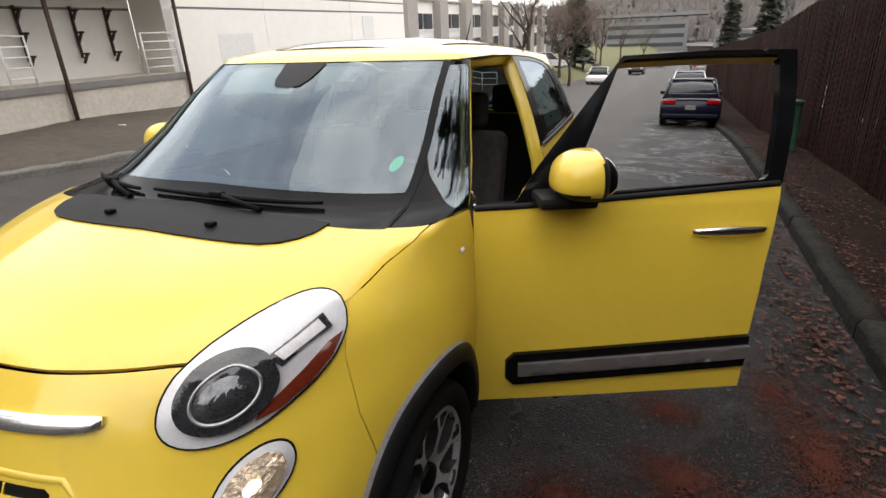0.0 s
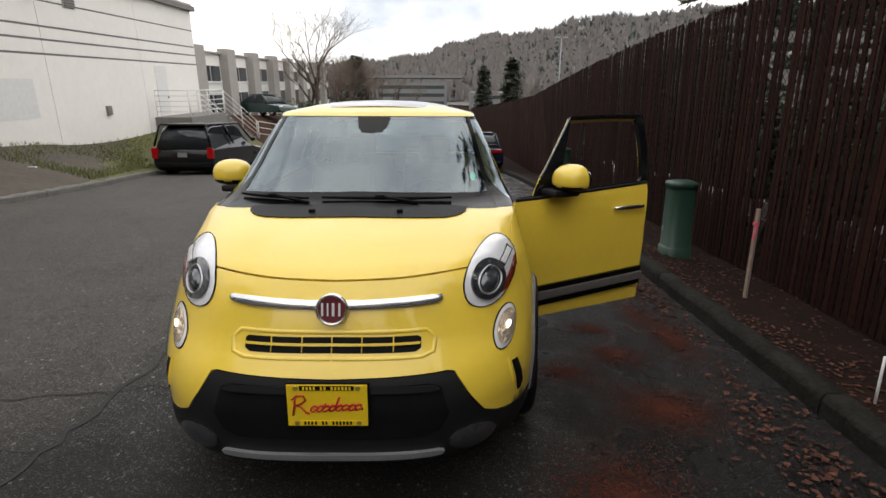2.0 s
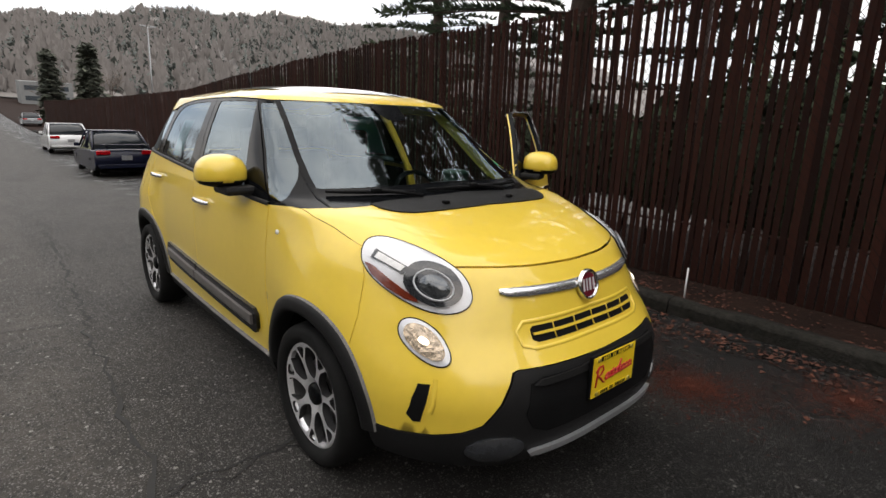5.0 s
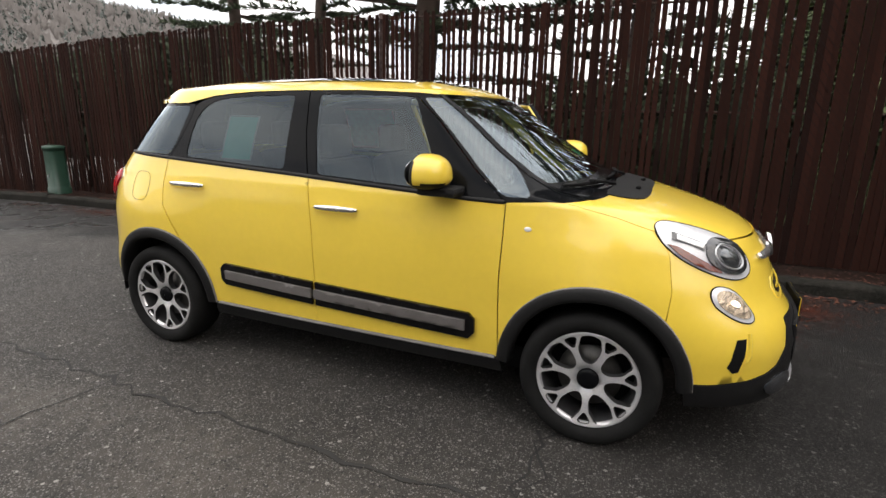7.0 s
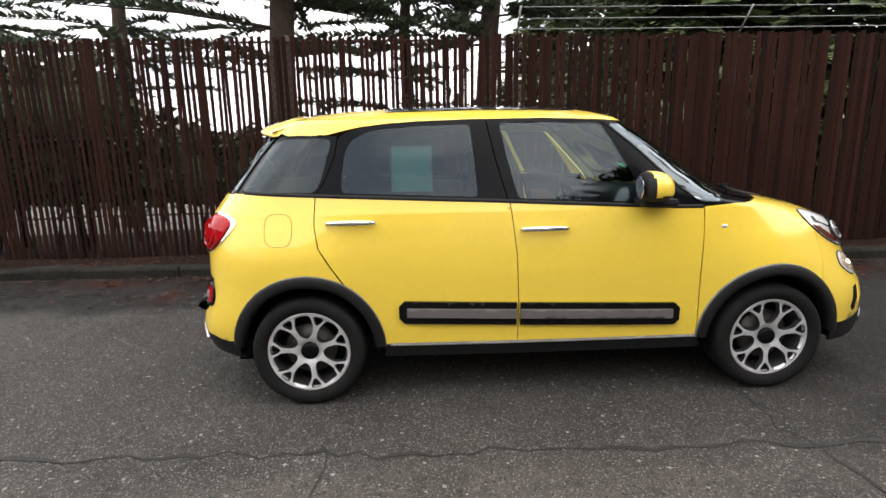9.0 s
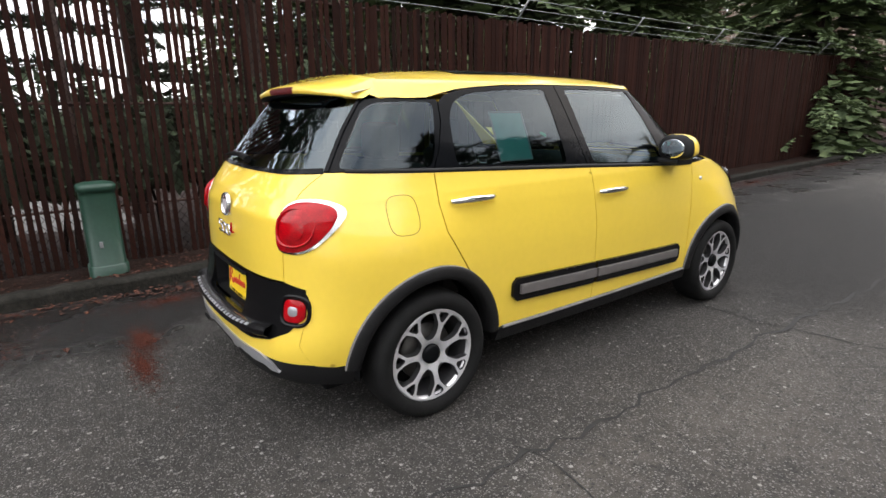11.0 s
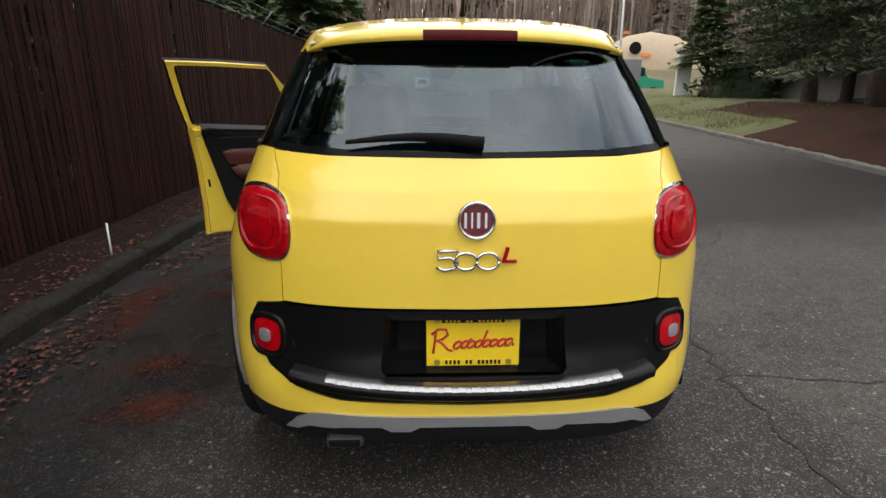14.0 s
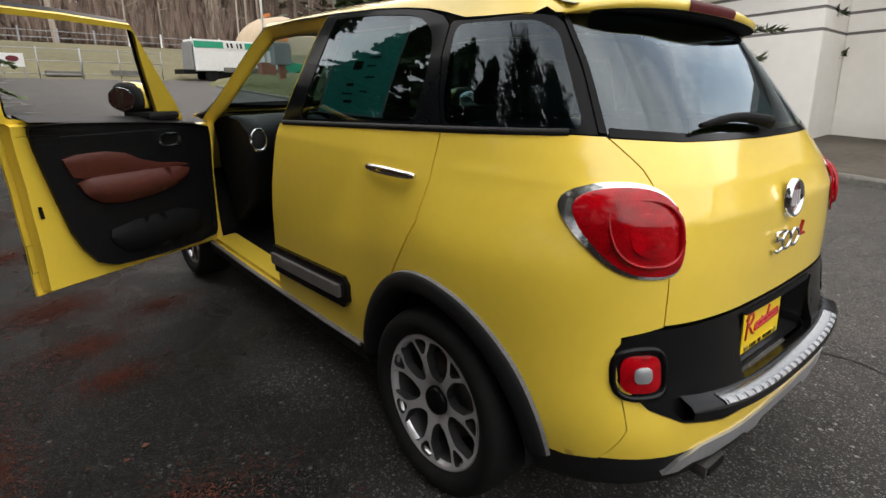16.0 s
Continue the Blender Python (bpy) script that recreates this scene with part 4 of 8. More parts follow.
def roof(car):
    z0 = 1.586
    us = [U_END * i / 110 for i in range(111)]
    bm = bmesh.new()
    rhos = [1, .985, .96, .92, .86, .78, .68, .56, .44, .32, .2, .1, 0]
    for s in (1, -1):
        rows = []
        for rho in rhos:
            row = []
            for u in us:
                x, y = ring_point(u, z0)
                yc = min(max(y, -.1), 1.1)
                q = (x * rho, yc + (y - yc) * rho)
                row.append(bm.verts.new((q[0] * s, q[1], z0 + roof_height(q[1]) * (1 - rho ** 2.8))))
            rows.append(row)
        # the band between window tops, windscreen and the cap
        band_rows = []
        for k in range(5):
            row = []
            for u in us:
                x, y = ring_point(u, z0)
                low = lerp(WINDOW_TOP, y) + .004 if u > U_SIDE * .8 else 1.563
                if u > U_REAR + .35:
                    low = 1.546 - .040 * (x / .62) ** 4
                z = low + (z0 - low) * k / 4
                xx, yy = ring_point(u, z)
                row.append(bm.verts.new((xx * s, yy, z)))
            band_rows.append(row)
        allr = band_rows[:-1] + rows
        for a, b in zip(allr, allr[1:]):
            for i in range(len(us) - 1):
                try:
                    bm.faces.new((a[i], a[i + 1], b[i + 1], b[i])).smooth = True
                except ValueError:
                    pass
    bmesh.ops.remove_doubles(bm, verts=bm.verts, dist=.0015)
    bmesh.ops.recalc_face_normals(bm, faces=bm.faces)
    part("roof", bm, PAINT, car, "yellow roof")
    bm = bmesh.new()
    nx, ny = 14, 26
    grid = []
    for j in range(ny + 1):
        y = -.42 + 1.30 * j / ny
        row = []
        for i in range(nx + 1):
            x = -.46 + .92 * i / nx
            w = ring_point(u_at("y", max(y, -.3), z0), z0)[0]
            if y < -.1:
                yf = lerp(NOSE, z0)
                rho = ((abs(x) / w) ** 2.5 + (max(0, -.1 - y) / (-.1 - yf)) ** 2.5) ** .4
            else:
                rho = abs(x) / w
            row.append(bm.verts.new((x, y, z0 + roof_height(y) * (1 - min(1, rho) ** 2.8) + .005)))
        grid.append(row)
    for a, b in zip(grid, grid[1:]):
        for i in range(nx):
            bm.faces.new((a[i], a[i + 1], b[i + 1], b[i])).smooth = True
    part("sunroof", bm, SUNROOF, car, "dark glass panoramic roof panel")
    bm = bmesh.new()
    add_tube(bm, [(0, 1.28, 1.655), (0, 1.31, 1.70), (0, 1.40, 1.83)], [.012, .006, .0025], 8)
    part("antenna", bm, DARK, car, "short black roof antenna")


def tail(car):
    hatch = new("tailgate")
    hatch.parent = car
    part("tailgate_skin", panel([("r", 0, .725), ("r", .30, .730), ("r", .596, .738), ("r", .594, 1.0), ("r", .606, 1.12), ("r", .636, 1.188), ("r", .45, 1.178), ("r", 0, 1.172)], grid=.04), PAINT, hatch, "yellow tailgate")
    part("rear_window", panel([("r", 0, 1.180), ("r", .45, 1.186), ("r", .640, 1.200), ("r", .606, 1.30), ("r", .545, 1.502), ("r", .30, 1.538), ("r", 0, 1.545)], lift=-.002, depth=0, grid=.05), REAR_GLASS, hatch, "tinted rear window reflecting trees and sky")
    edge = [("r", .637, 1.198), ("r", .650, 1.20), ("r", .593, 1.36), ("r", .549, 1.505), ("r", .539, 1.505), ("r", .581, 1.36)]
    for s in (1, -1):
        part("window_edge", panel(edge, side=s, lift=.003, depth=.008), GLOSS_BLACK, hatch)
    part("window_foot", panel([("r", 0, 1.174), ("r", .45, 1.180), ("r", .635, 1.192), ("r", .625, 1.212), ("r", .40, 1.197), ("r", 0, 1.189)], lift=.001, depth=.004), GLOSS_BLACK, hatch)
    # spoiler
    def body_height(x, y):
        z = 1.586
        if x < ring_point(u_at("y", y, z), z)[0]:
            return z0_roof(x, y)
        while z > 1.49 and ring_point(u_at("y", y, z), z)[0] < x:
            z -= .002
        return z

    def lip(f):
        return 1.655 - .052 * f ** 2.6 - .09 * f ** 8, 1.575 - .038 * f ** 2.6 - .03 * f ** 8, 1 - .8 * f ** 6

    bm = bmesh.new()
    for s in (1, -1):
        prev = None
        for i in range(31):
            f = i / 30
            back, z, thick = lip(f)
            wide = (.612, .595, .577, .563, .558, .556, .554, .55, .54)
            prof = [(1.34, body_height(f * .612, 1.34) - .006 - .010 * f ** 8), (1.42, body_height(f * .595, 1.42) + .006 - .010 * f ** 8), (max(back - .08, 1.462), z + .013), (back - .03, z - .002), (back, z - .022 * thick), (back - .005, z - .042 * thick), (back - .03, z - .048 * thick), (min(1.575 - .03 * f, back - .012), z - .052 * thick), (ring_point(u_at("r", f * .54, 1.512 - .010 * f ** 4), 1.512 - .010 * f ** 4)[1] + .004, 1.512 - .012 * f ** 4)]
            row = [bm.verts.new((f * w * s, y, zz)) for w, (y, zz) in zip(wide, prof)]
            if prev:
                for k in range(len(prof) - 1):
                    fc = bm.faces.new((prev[k], row[k], row[k + 1], prev[k + 1]))
                    fc.smooth, fc.material_index = True, 1 if k > 4 and i < 28 else 0
            prev = row
    bmesh.ops.remove_doubles(bm, verts=[v for v in bm.verts if abs(v.co.x) < .001], dist=.001)
    bmesh.ops.recalc_face_normals(bm, faces=bm.faces)
    sp = part("spoiler", bm, [PAINT, DARK], hatch, "yellow roof spoiler")
    bm = bmesh.new()
    nn = 12
    rows = []
    for i in range(nn + 1):
        x = -.155 + .31 * i / nn
        back, z, thick = lip(abs(x) / .558)
        rows.append([bm.verts.new((x, back - .006, z - .010)), bm.verts.new((x, back + .003, z - .022)), bm.verts.new((x, back - .002, z - .042))])
    for a, b in zip(rows, rows[1:]):
        for k in range(2):
            bm.faces.new((a[k], b[k], b[k + 1], a[k + 1])).smooth = True
    bmesh.ops.recalc_face_normals(bm, faces=bm.faces)
    part("brake_light", bm, RED_DARK, sp, "dark red high brake light")
    # wiper
    zs, vs = [a for a, b in LEVELS], [b for a, b in LEVELS]

    def on(x, z, h):
        u, v = u_at("r", abs(x), z), float(np.interp(z, zs, vs))
        q = skin(u, v) + skin_normal(u, v) * h
        return Vector((math.copysign(q.x, x), q.y, q.z))
    bm = bmesh.new()
    n = 14
    add_tube(bm, [on(.39 - .42 * i / n, 1.204 + .016 * math.sin(math.pi * i / n), .024) for i in range(n + 1)], [.006 + .013 * (i / n) ** .8 for i in range(n + 1)], 8)
    part("rear_wiper", bm, DARK, hatch, "black rear wiper")
    # lamps
    for s in (1, -1):
        lamp = part("tail_lamp", panel(TAIL_LAMP, side=s, lift=.006, depth=.022, grid=.02), CHROME, car, "big oval tail lamp in a chrome bezel")
        lens = [(k, .662 + (x - .666) * .91, .976 + (z - .978) * .91) for k, x, z in TAIL_LAMP]
        part("tail_lens", panel(lens, side=s, lift=.012, depth=.014, bulge=.018, grid=.015), RED_LENS, lamp, "glossy red lens")
        part("tail_lens_core", panel(oval("r", .645, .970, .044, .048, 0, power=3), side=s, lift=.029, depth=.006, bulge=.003, grid=.015), RED_LENS, lamp)
        loop = chart(oval("r", .648, .972, .070, .074, 0, power=2.6))
        part("tail_lens_ridge", band(loop, .020, .0295, .012, s), RED_LENS, lamp)
    # black band with plate recess
    low = part("rear_cladding", panel([("r", 0, .440), ("r", .42, .452), ("r", .56, .478), ("r", .65, .525), ("r", .705, .60), ("r", .712, .68), ("r", .69, .715), ("r", .62, .728), ("r", .30, .722), ("r", 0, .718), ("r", 0, .700), ("r", .262, .702), ("r", .278, .688), ("r", .290, .54), ("r", .275, .520), ("r", 0, .518)], lift=.003, depth=.03, grid=.035), GLOSS_STRIP, car, "black plastic rear bumper band")
    bm = bmesh.new()
    q = [[bm.verts.new((x * w, y, .612 + (z - .612) * h)) for x, z in ((-1, .512), (1, .512), (.96, .706), (-.96, .706))] for y, w, h in ((2.0, .292, 1), (1.985, .280, .96), (1.945, .245, .80))]
    for a, b in zip(q[:1], q[1:2]):
        for k in range(4):
            bm.faces.new((a[k], a[(k + 1) % 4], b[(k + 1) % 4], b[k]))
    q = q[1:]
    for k in range(4):
        bm.faces.new((q[0][k], q[0][(k + 1) % 4], q[1][(k + 1) % 4], q[1][k]))
    bm.faces.new(q[1])
    bmesh.ops.recalc_face_normals(bm, faces=bm.faces)
    part("plate_recess", bm, GLOSS_STRIP, low, "recess behind the plate")
    part("plate_light_bar", panel([("r", 0, .692), ("r", .25, .695), ("r", .27, .708), ("r", 0, .706)], lift=.008, depth=.02), DARK, low)
    for s in (1, -1):
        part("pocket_ridge", band(chart(rounded([("r", .325, .545), ("r", .53, .565), ("r", .575, .60), ("r", .575, .690), ("r", .32, .690)], 1)), -.002, .003, .010, s), GLOSS_STRIP, low)
    # the ledge over the bumper, its tread plate on top
    def ledge(x, z, h):
        v = float(np.interp(z, [a for a, b in LEVELS], [b for a, b in LEVELS]))
        u = u_at("r", abs(x), z)
        p = skin(u, v) + skin_normal(u, v) * h
        return Vector((math.copysign(p.x, x), p.y, p.z))

    def strip(x0, x1, rows, n):
        bm = bmesh.new()
        vs = [[bm.verts.new(ledge(x0 + (x1 - x0) * i / n, z + .03 * (abs(x0 + (x1 - x0) * i / n) / .5) ** 2, h)) for z, h in rows] for i in range(n + 1)]
        for a, b in zip(vs, vs[1:]):
            for k in range(len(rows) - 1):
                bm.faces.new((a[k], a[k + 1], b[k + 1], b[k])).smooth = True
        bmesh.ops.recalc_face_normals(bm, faces=bm.faces)
        return bm
    part("ledge", strip(-.56, .56, [(.512, .0), (.503, .012), (.489, .040), (.476, .047), (.460, .040), (.446, .004)], 40), GLOSS_STRIP, low, "black ledge over the bumper")
    lip = part("loading_lip", strip(-.45, .45, [(.506, .010), (.5045, .015), (.4925, .041), (.485, .0465)], 36), LIP_METAL, low, "ribbed bright metal loading lip")
    for k in range(21):
        x = -.43 + .043 * k
        part("lip_rib", strip(x - .012, x + .012, [(.4965, .036), (.4925, .0435), (.4865, .0475)], 2), BRIGHT, lip)
    for s in (1, -1):
        fog = part("rear_fog", panel(oval("r", .657, .618, .047, .050, 0, power=3.2), side=s, lift=.008, depth=.02, bulge=.008, grid=.02), RED_LENS, low, "rounded red lamp with a clear centre")
        part("fog_core", panel(oval("r", .657, .618, .020, .022, 0, power=3), side=s, lift=.018, depth=.004, bulge=.004, grid=.015), SATIN, fog)
        part("fog_rim", band(chart(oval("r", .657, .618, .060, .064, 0, power=3.2)), -.002, .012, .018, s), GLOSS_STRIP, fog)
    part("rear_bumper", panel([("r", 0, .390), ("r", .45, .398), ("r", .60, .384), ("r", .736, .380), ("r", .696, .47), ("r", .705, .595), ("r", .645, .52), ("r", .555, .473), ("r", .42, .447), ("r", 0, .435)], grid=.04), PAINT, car, "yellow rear bumper strip")
    part("rear_skirt", panel([("r", 0, .275), ("r", .60, .272), ("y", 1.85, .265), ("y", 1.72, .26), ("y", 1.72, .366), ("y", 1.80, .362), ("r", .74, .376), ("r", .60, .380), ("r", .45, .394), ("r", 0, .386)], lift=-.004, grid=.04, depth=.03), PLASTIC, car, "black plastic rear skirt")
    part("skid_plate", panel([("r", 0, .362), ("r", .17, .362), ("r", .20, .346), ("r", .26, .346), ("r", .29, .362), ("r", .40, .358), ("r", .44, .352), ("r", .52, .350), ("r", .56, .332), ("r", .60, .328), ("r", .565, .368), ("r", .50, .400), ("r", .45, .404), ("r", 0, .396)], lift=.008, depth=.045), SATIN, car, "satin silver rear skid plate")
    bm = bmesh.new()
    add_box(bm, (.41, 2.005, .296), (.12, .09, .042), .016)
    ex = part("exhaust", bm, STEEL, car, "flat chrome exhaust tip")
    bm = bmesh.new()
    add_box(bm, (.41, 2.044, .296), (.10, .018, .026), .008)
    part("exhaust_bore", bm, DARK, ex)
    badge(car, (0, 1.978, 1.004), 90 - 6, 180, .057)
    # model lettering
    m = pose(0, 1.992, .885, 90 - 2, 0, 180)
    for x in (-.088, -.030, .036):
        bm = bmesh.new()
        if x == -.088:
            add_tube(bm, [(x + .035, .028, 0), (x - .028, .028, 0), (x - .024, .004, 0), (x + .01, .008, 0), (x + .034, -.008, 0), (x + .026, -.026, 0), (x - .006, -.032, 0), (x - .032, -.022, 0)], .0055, 6)
        else:
            add_tube(bm, [(x + .034 * math.cos(t), .026 * math.sin(t) - .004, 0) for t in [2 * math.pi * k / 20 for k in range(21)]], .0055, 6)
        bmesh.ops.transform(bm, matrix=m, verts=bm.verts)
        part("model_digit", bm, CHROME, car, "chrome model number on the tailgate")
    bm = bmesh.new()
    add_box(bm, (.090, .018, 0), (.012, .045, .008), .002, m=Matrix.Rotation(radians(-14), 4, "Z"))
    add_box(bm, (.100, -.004, 0), (.045, .009, .008), .002)
    bmesh.ops.transform(bm, matrix=m, verts=bm.verts)
    part("model_letter", bm, RED_LENS, car, "red model letter")
    plate(car, (0, 1.962, .606), 90 - 4, 180, front=False)


def z0_roof(x, y):
    w = ring_point(u_at("y", y, 1.586), 1.586)[0]
    return 1.586 + roof_height(y) * (1 - min(1, abs(x) / w) ** 2.8)


def spoke_mesh(s, x0=.752):
    """One forked spoke with its share of the hub and the rim, a round hole in the fork."""
    half = math.pi / 7
    edge = [(.04, 0), (.066, 0), (.076, 0), (.080, .012), (.090, .023), (.105, .033), (.12, .040), (.14, .0475), (.155, .0515), (.165, .052), (.18, .049), (.195, .047), (.205, .045), (.212, .036), (.217, .010), (.218, 0), (.224, 0)]
    right = [(r, half - w / r) for r, w in edge]
    loop = right + [(.224, half * q) for q in (.66, .33, 0, -.33, -.66)] + [(r, -t) for r, t in right[::-1]] + [(.04, half * q) for q in (-.5, 0, .5)]
    side = [(.163, .006), (.170, .011), (.185, .020), (.198, .027), (.206, .028), (.213, .022), (.215, .010)]
    hole = side + [(r, -q) for r, q in side[::-1]]
    outer = [Vector((r * math.cos(t), r * math.sin(t))) for r, t in loop]
    inner = [Vector((r * math.cos(q / r), r * math.sin(q / r))) for r, q in hole]
    verts, tris = fill(outer, [inner], .02)
    bm = bmesh.new()

    def height(p):
        r = p.length
        crown = .004 * math.cos(min(1.5, abs(p.y) / .05 * 1.2))
        return lerp([(.04, .050), (.06, .066), (.09, .075), (.15, .082), (.20, .083), (.212, .087), (.224, .090)], r) + crown
    vs = [bm.verts.new(((x0 + height(p)) * s, p.x, p.y)) for p in verts]
    count = collections.Counter()
    for f in tris:
        try:
            bm.faces.new([vs[i] for i in f]).smooth = True
        except ValueError:
            continue
        for i in range(3):
            count[min(f[i], f[(i + 1) % 3]), max(f[i], f[(i + 1) % 3])] += 1
    for (i, j), n in count.items():
        if n == 1 and .075 < verts[i].length < .2155 and .075 < verts[j].length < .2155:
            rim = [bm.verts.new(vs[q].co - Vector(((.0 if h == 0 else .035) * s, 0, 0))) for q, h in ((i, 0), (j, 0), (j, 1), (i, 1))]
            bm.faces.new(rim).material_index = 1
    bmesh.ops.recalc_face_normals(bm, faces=bm.faces)
    me = bpy.data.meshes.new("spoke")
    bm.to_mesh(me)
    bm.free()
    me.materials.append(ALLOY)
    me.materials.append(ALLOY_DARK)
    return me


SPOKES = {s: spoke_mesh(s) for s in (1, -1)}


def wheel(car, y, s):
    w = new("wheel")
    w.parent = car
    w.location = (.030 * s if y < 0 else .022 * s, y, .315)
    x0 = .752
    bm = bmesh.new()
    add_lathe(bm, [(-.09, .232), (-.105, .255), (-.112, .285), (-.098, .305), (-.075, .314), (-.03, .317), (.03, .317), (.075, .314), (.098, .305), (.112, .285), (.108, .258), (.098, .236), (.080, .228)], 64, at=(x0 * s, 0, 0), side=s)
    bmesh.ops.recalc_face_normals(bm, faces=bm.faces)
    part("tyre", bm, RUBBER, w, "black low profile tyre")
    bm = bmesh.new()
    add_lathe(bm, [(.086, .232), (.092, .226), (.088, .218), (.070, .210), (.03, .196), (-.09, .196)], 64, at=(x0 * s, 0, 0), side=s)
    bmesh.ops.recalc_face_normals(bm, faces=bm.faces)
    for f in bm.faces:
        f.material_index = 1 if abs(f.calc_center_median().x) < x0 + .06 else 0
    rim = part("rim", bm, [ALLOY, ALLOY_DARK], w, "alloy wheel with forked spokes")
    for k in range(7):
        sp = new("spoke", SPOKES[s])
        sp.parent = rim
        sp.matrix_local = Matrix.Rotation(2 * math.pi * (k + (.25 if y < 0 else .1)) / 7, 4, "X")
    bm = bmesh.new()
    add_lathe(bm, [(.030, .050), (.070, .050), (.080, .044), (.084, .030), (.085, .001)], 32, at=(x0 * s, 0, 0), side=s)
    bmesh.ops.recalc_face_normals(bm, faces=bm.faces)
    part("hub_cap", bm, GLOSS_BLACK, rim, "black hub cap")
    bm = bmesh.new()
    add_lathe(bm, [(.02, .05), (.02, .145), (.0, .145), (0, .05)], 40, at=(x0 * s, 0, 0), side=s)
    bmesh.ops.recalc_face_normals(bm, faces=bm.faces)
    part("brake_disc", bm, STEEL, w)
    bm = bmesh.new()
    add_lathe(bm, [(-.06, .01), (-.06, .196)], 40, at=(x0 * s, 0, 0), side=s)
    part("wheel_back", bm, DARK, w)


def seat(car, x, y, wide, yaw=0, back_tilt=14, label="dark cloth seat with brown trim"):
    st = new("seat")
    st.parent = car
    st["label"] = label
    bm = bmesh.new()
    add_box(bm, (x, y - .05, .57), (wide, .52, .17), .06, segments=3)
    part("seat_cushion", bm, SEAT, st)
    bm = bmesh.new()
    add_box(bm, (x, y + .26, .90), (wide, .15, .60), .06, m=Matrix.Rotation(radians(-back_tilt), 4, "X"), segments=3)
    part("seat_back", bm, SEAT, st)
    bm = bmesh.new()
    add_box(bm, (x, y + .36, 1.30), (.25 if wide < .8 else .24, .11, .19), .045, segments=3)
    part("headrest", bm, SEAT, st)


def cabin(car):
    bm = bmesh.new()
    add_box(bm, (0, .15, .30), (1.44, 3.3, .10))
    add_box(bm, (0, -1.15, .62), (1.30, .12, .72))
    part("cabin_floor", bm, DARK, car, "dark carpeted floor and bulkhead")
    bm = bmesh.new()
    add_box(bm, (0, .10, .235), (1.30, 3.4, .09), .02)
    part("underbody", bm, DARK, car)
    seat(car, .36, -.02, .50)
    seat(car, -.36, -.02, .50)
    seat(car, .34, .92, .60, label="rear seat in dark cloth")
    seat(car, -.34, .92, .60, label="rear seat in dark cloth")
    bm = bmesh.new()
    rows = []
    prof = [(-1.22, 1.06), (-1.0, 1.10), (-.78, 1.09), (-.64, 1.03), (-.60, .92), (-.66, .80), (-.72, .60), (-.95, .45)]
    for i in range(13):
        x = -.70 + 1.40 * i / 12
        rows.append([bm.verts.new((x, y + .10 * (abs(x) / .7) ** 2.5, z + (.03 if .16 < x < .56 and 1 < k < 4 else 0))) for k, (y, z) in enumerate(prof)])
    for a, b in zip(rows, rows[1:]):
        for k in range(len(prof) - 1):
            bm.faces.new((a[k], a[k + 1], b[k + 1], b[k])).smooth = True
    bm.faces.new(rows[0])
    bm.faces.new(rows[-1])
    bmesh.ops.recalc_face_normals(bm, faces=bm.faces)
    dash = part("dashboard", bm, TRIM_BLACK, car, "black dashboard")
    for x in (.66, -.66):
        bm = bmesh.new()
        add_tube(bm, [(x + .045 * math.cos(t), -.565 + .10 * (abs(x) / .7) ** 2.5, .99 + .06 * math.sin(t)) for t in [2 * math.pi * k / 24 for k in range(25)]], .008, 6)
        part("air_vent", bm, CHROME, dash, "chrome rimmed air vent")
    wh = new("steering_wheel")
    wh.parent = car
    m = Matrix.Translation((.36, -.50, .98)) @ Matrix.Rotation(radians(62), 4, "X")
    bm = bmesh.new()
    add_tube(bm, [(.185 * math.cos(t), .185 * math.sin(t), 0) for t in [2 * math.pi * k / 36 for k in range(37)]], .016, 8)
    bmesh.ops.transform(bm, matrix=m, verts=bm.verts)
    part("wheel_rim", bm, TRIM_BLACK, wh)
    bm = bmesh.new()
    add_box(bm, (0, 0, -.01), (.12, .10, .05), .02)
    add_box(bm, (0, 0, -.005), (.34, .04, .02), .008)
    add_box(bm, (0, -.09, -.005), (.05, .16, .02), .008)
    bmesh.ops.transform(bm, matrix=m, verts=bm.verts)
    part("wheel_hub", bm, TRIM_BLACK, wh)
    bm = bmesh.new()
    add_box(bm, (0, 1.78, .62), (1.1, .06, .70))
    part("boot_trim", bm, DARK, car)
    bm = bmesh.new()
    g = []
    for j in range(9):
        y = -.42 + 1.95 * j / 8
        w = ring_point(u_at("y", max(-.3, min(y, 1.3)), 1.57), 1.57)[0] - .04
        g.append([bm.verts.new((-w + 2 * w * i / 6, y, 1.585 + .04 * (1 - (i / 3 - 1) ** 2) - (.06 if j == 0 or j == 8 else 0))) for i in range(7)])
    for a, b in zip(g, g[1:]):
        for i in range(6):
            bm.faces.new((a[i], a[i + 1], b[i + 1], b[i])).smooth = True
    part("headliner", bm, HEADLINER, car, "pale grey headliner")
    part("dealer_dot", panel(oval("x", .598, 1.24, .017, .02), side=1, lift=-.006, depth=0, grid=.008), DOT, car, "round green sticker inside the windscreen")


build_car()

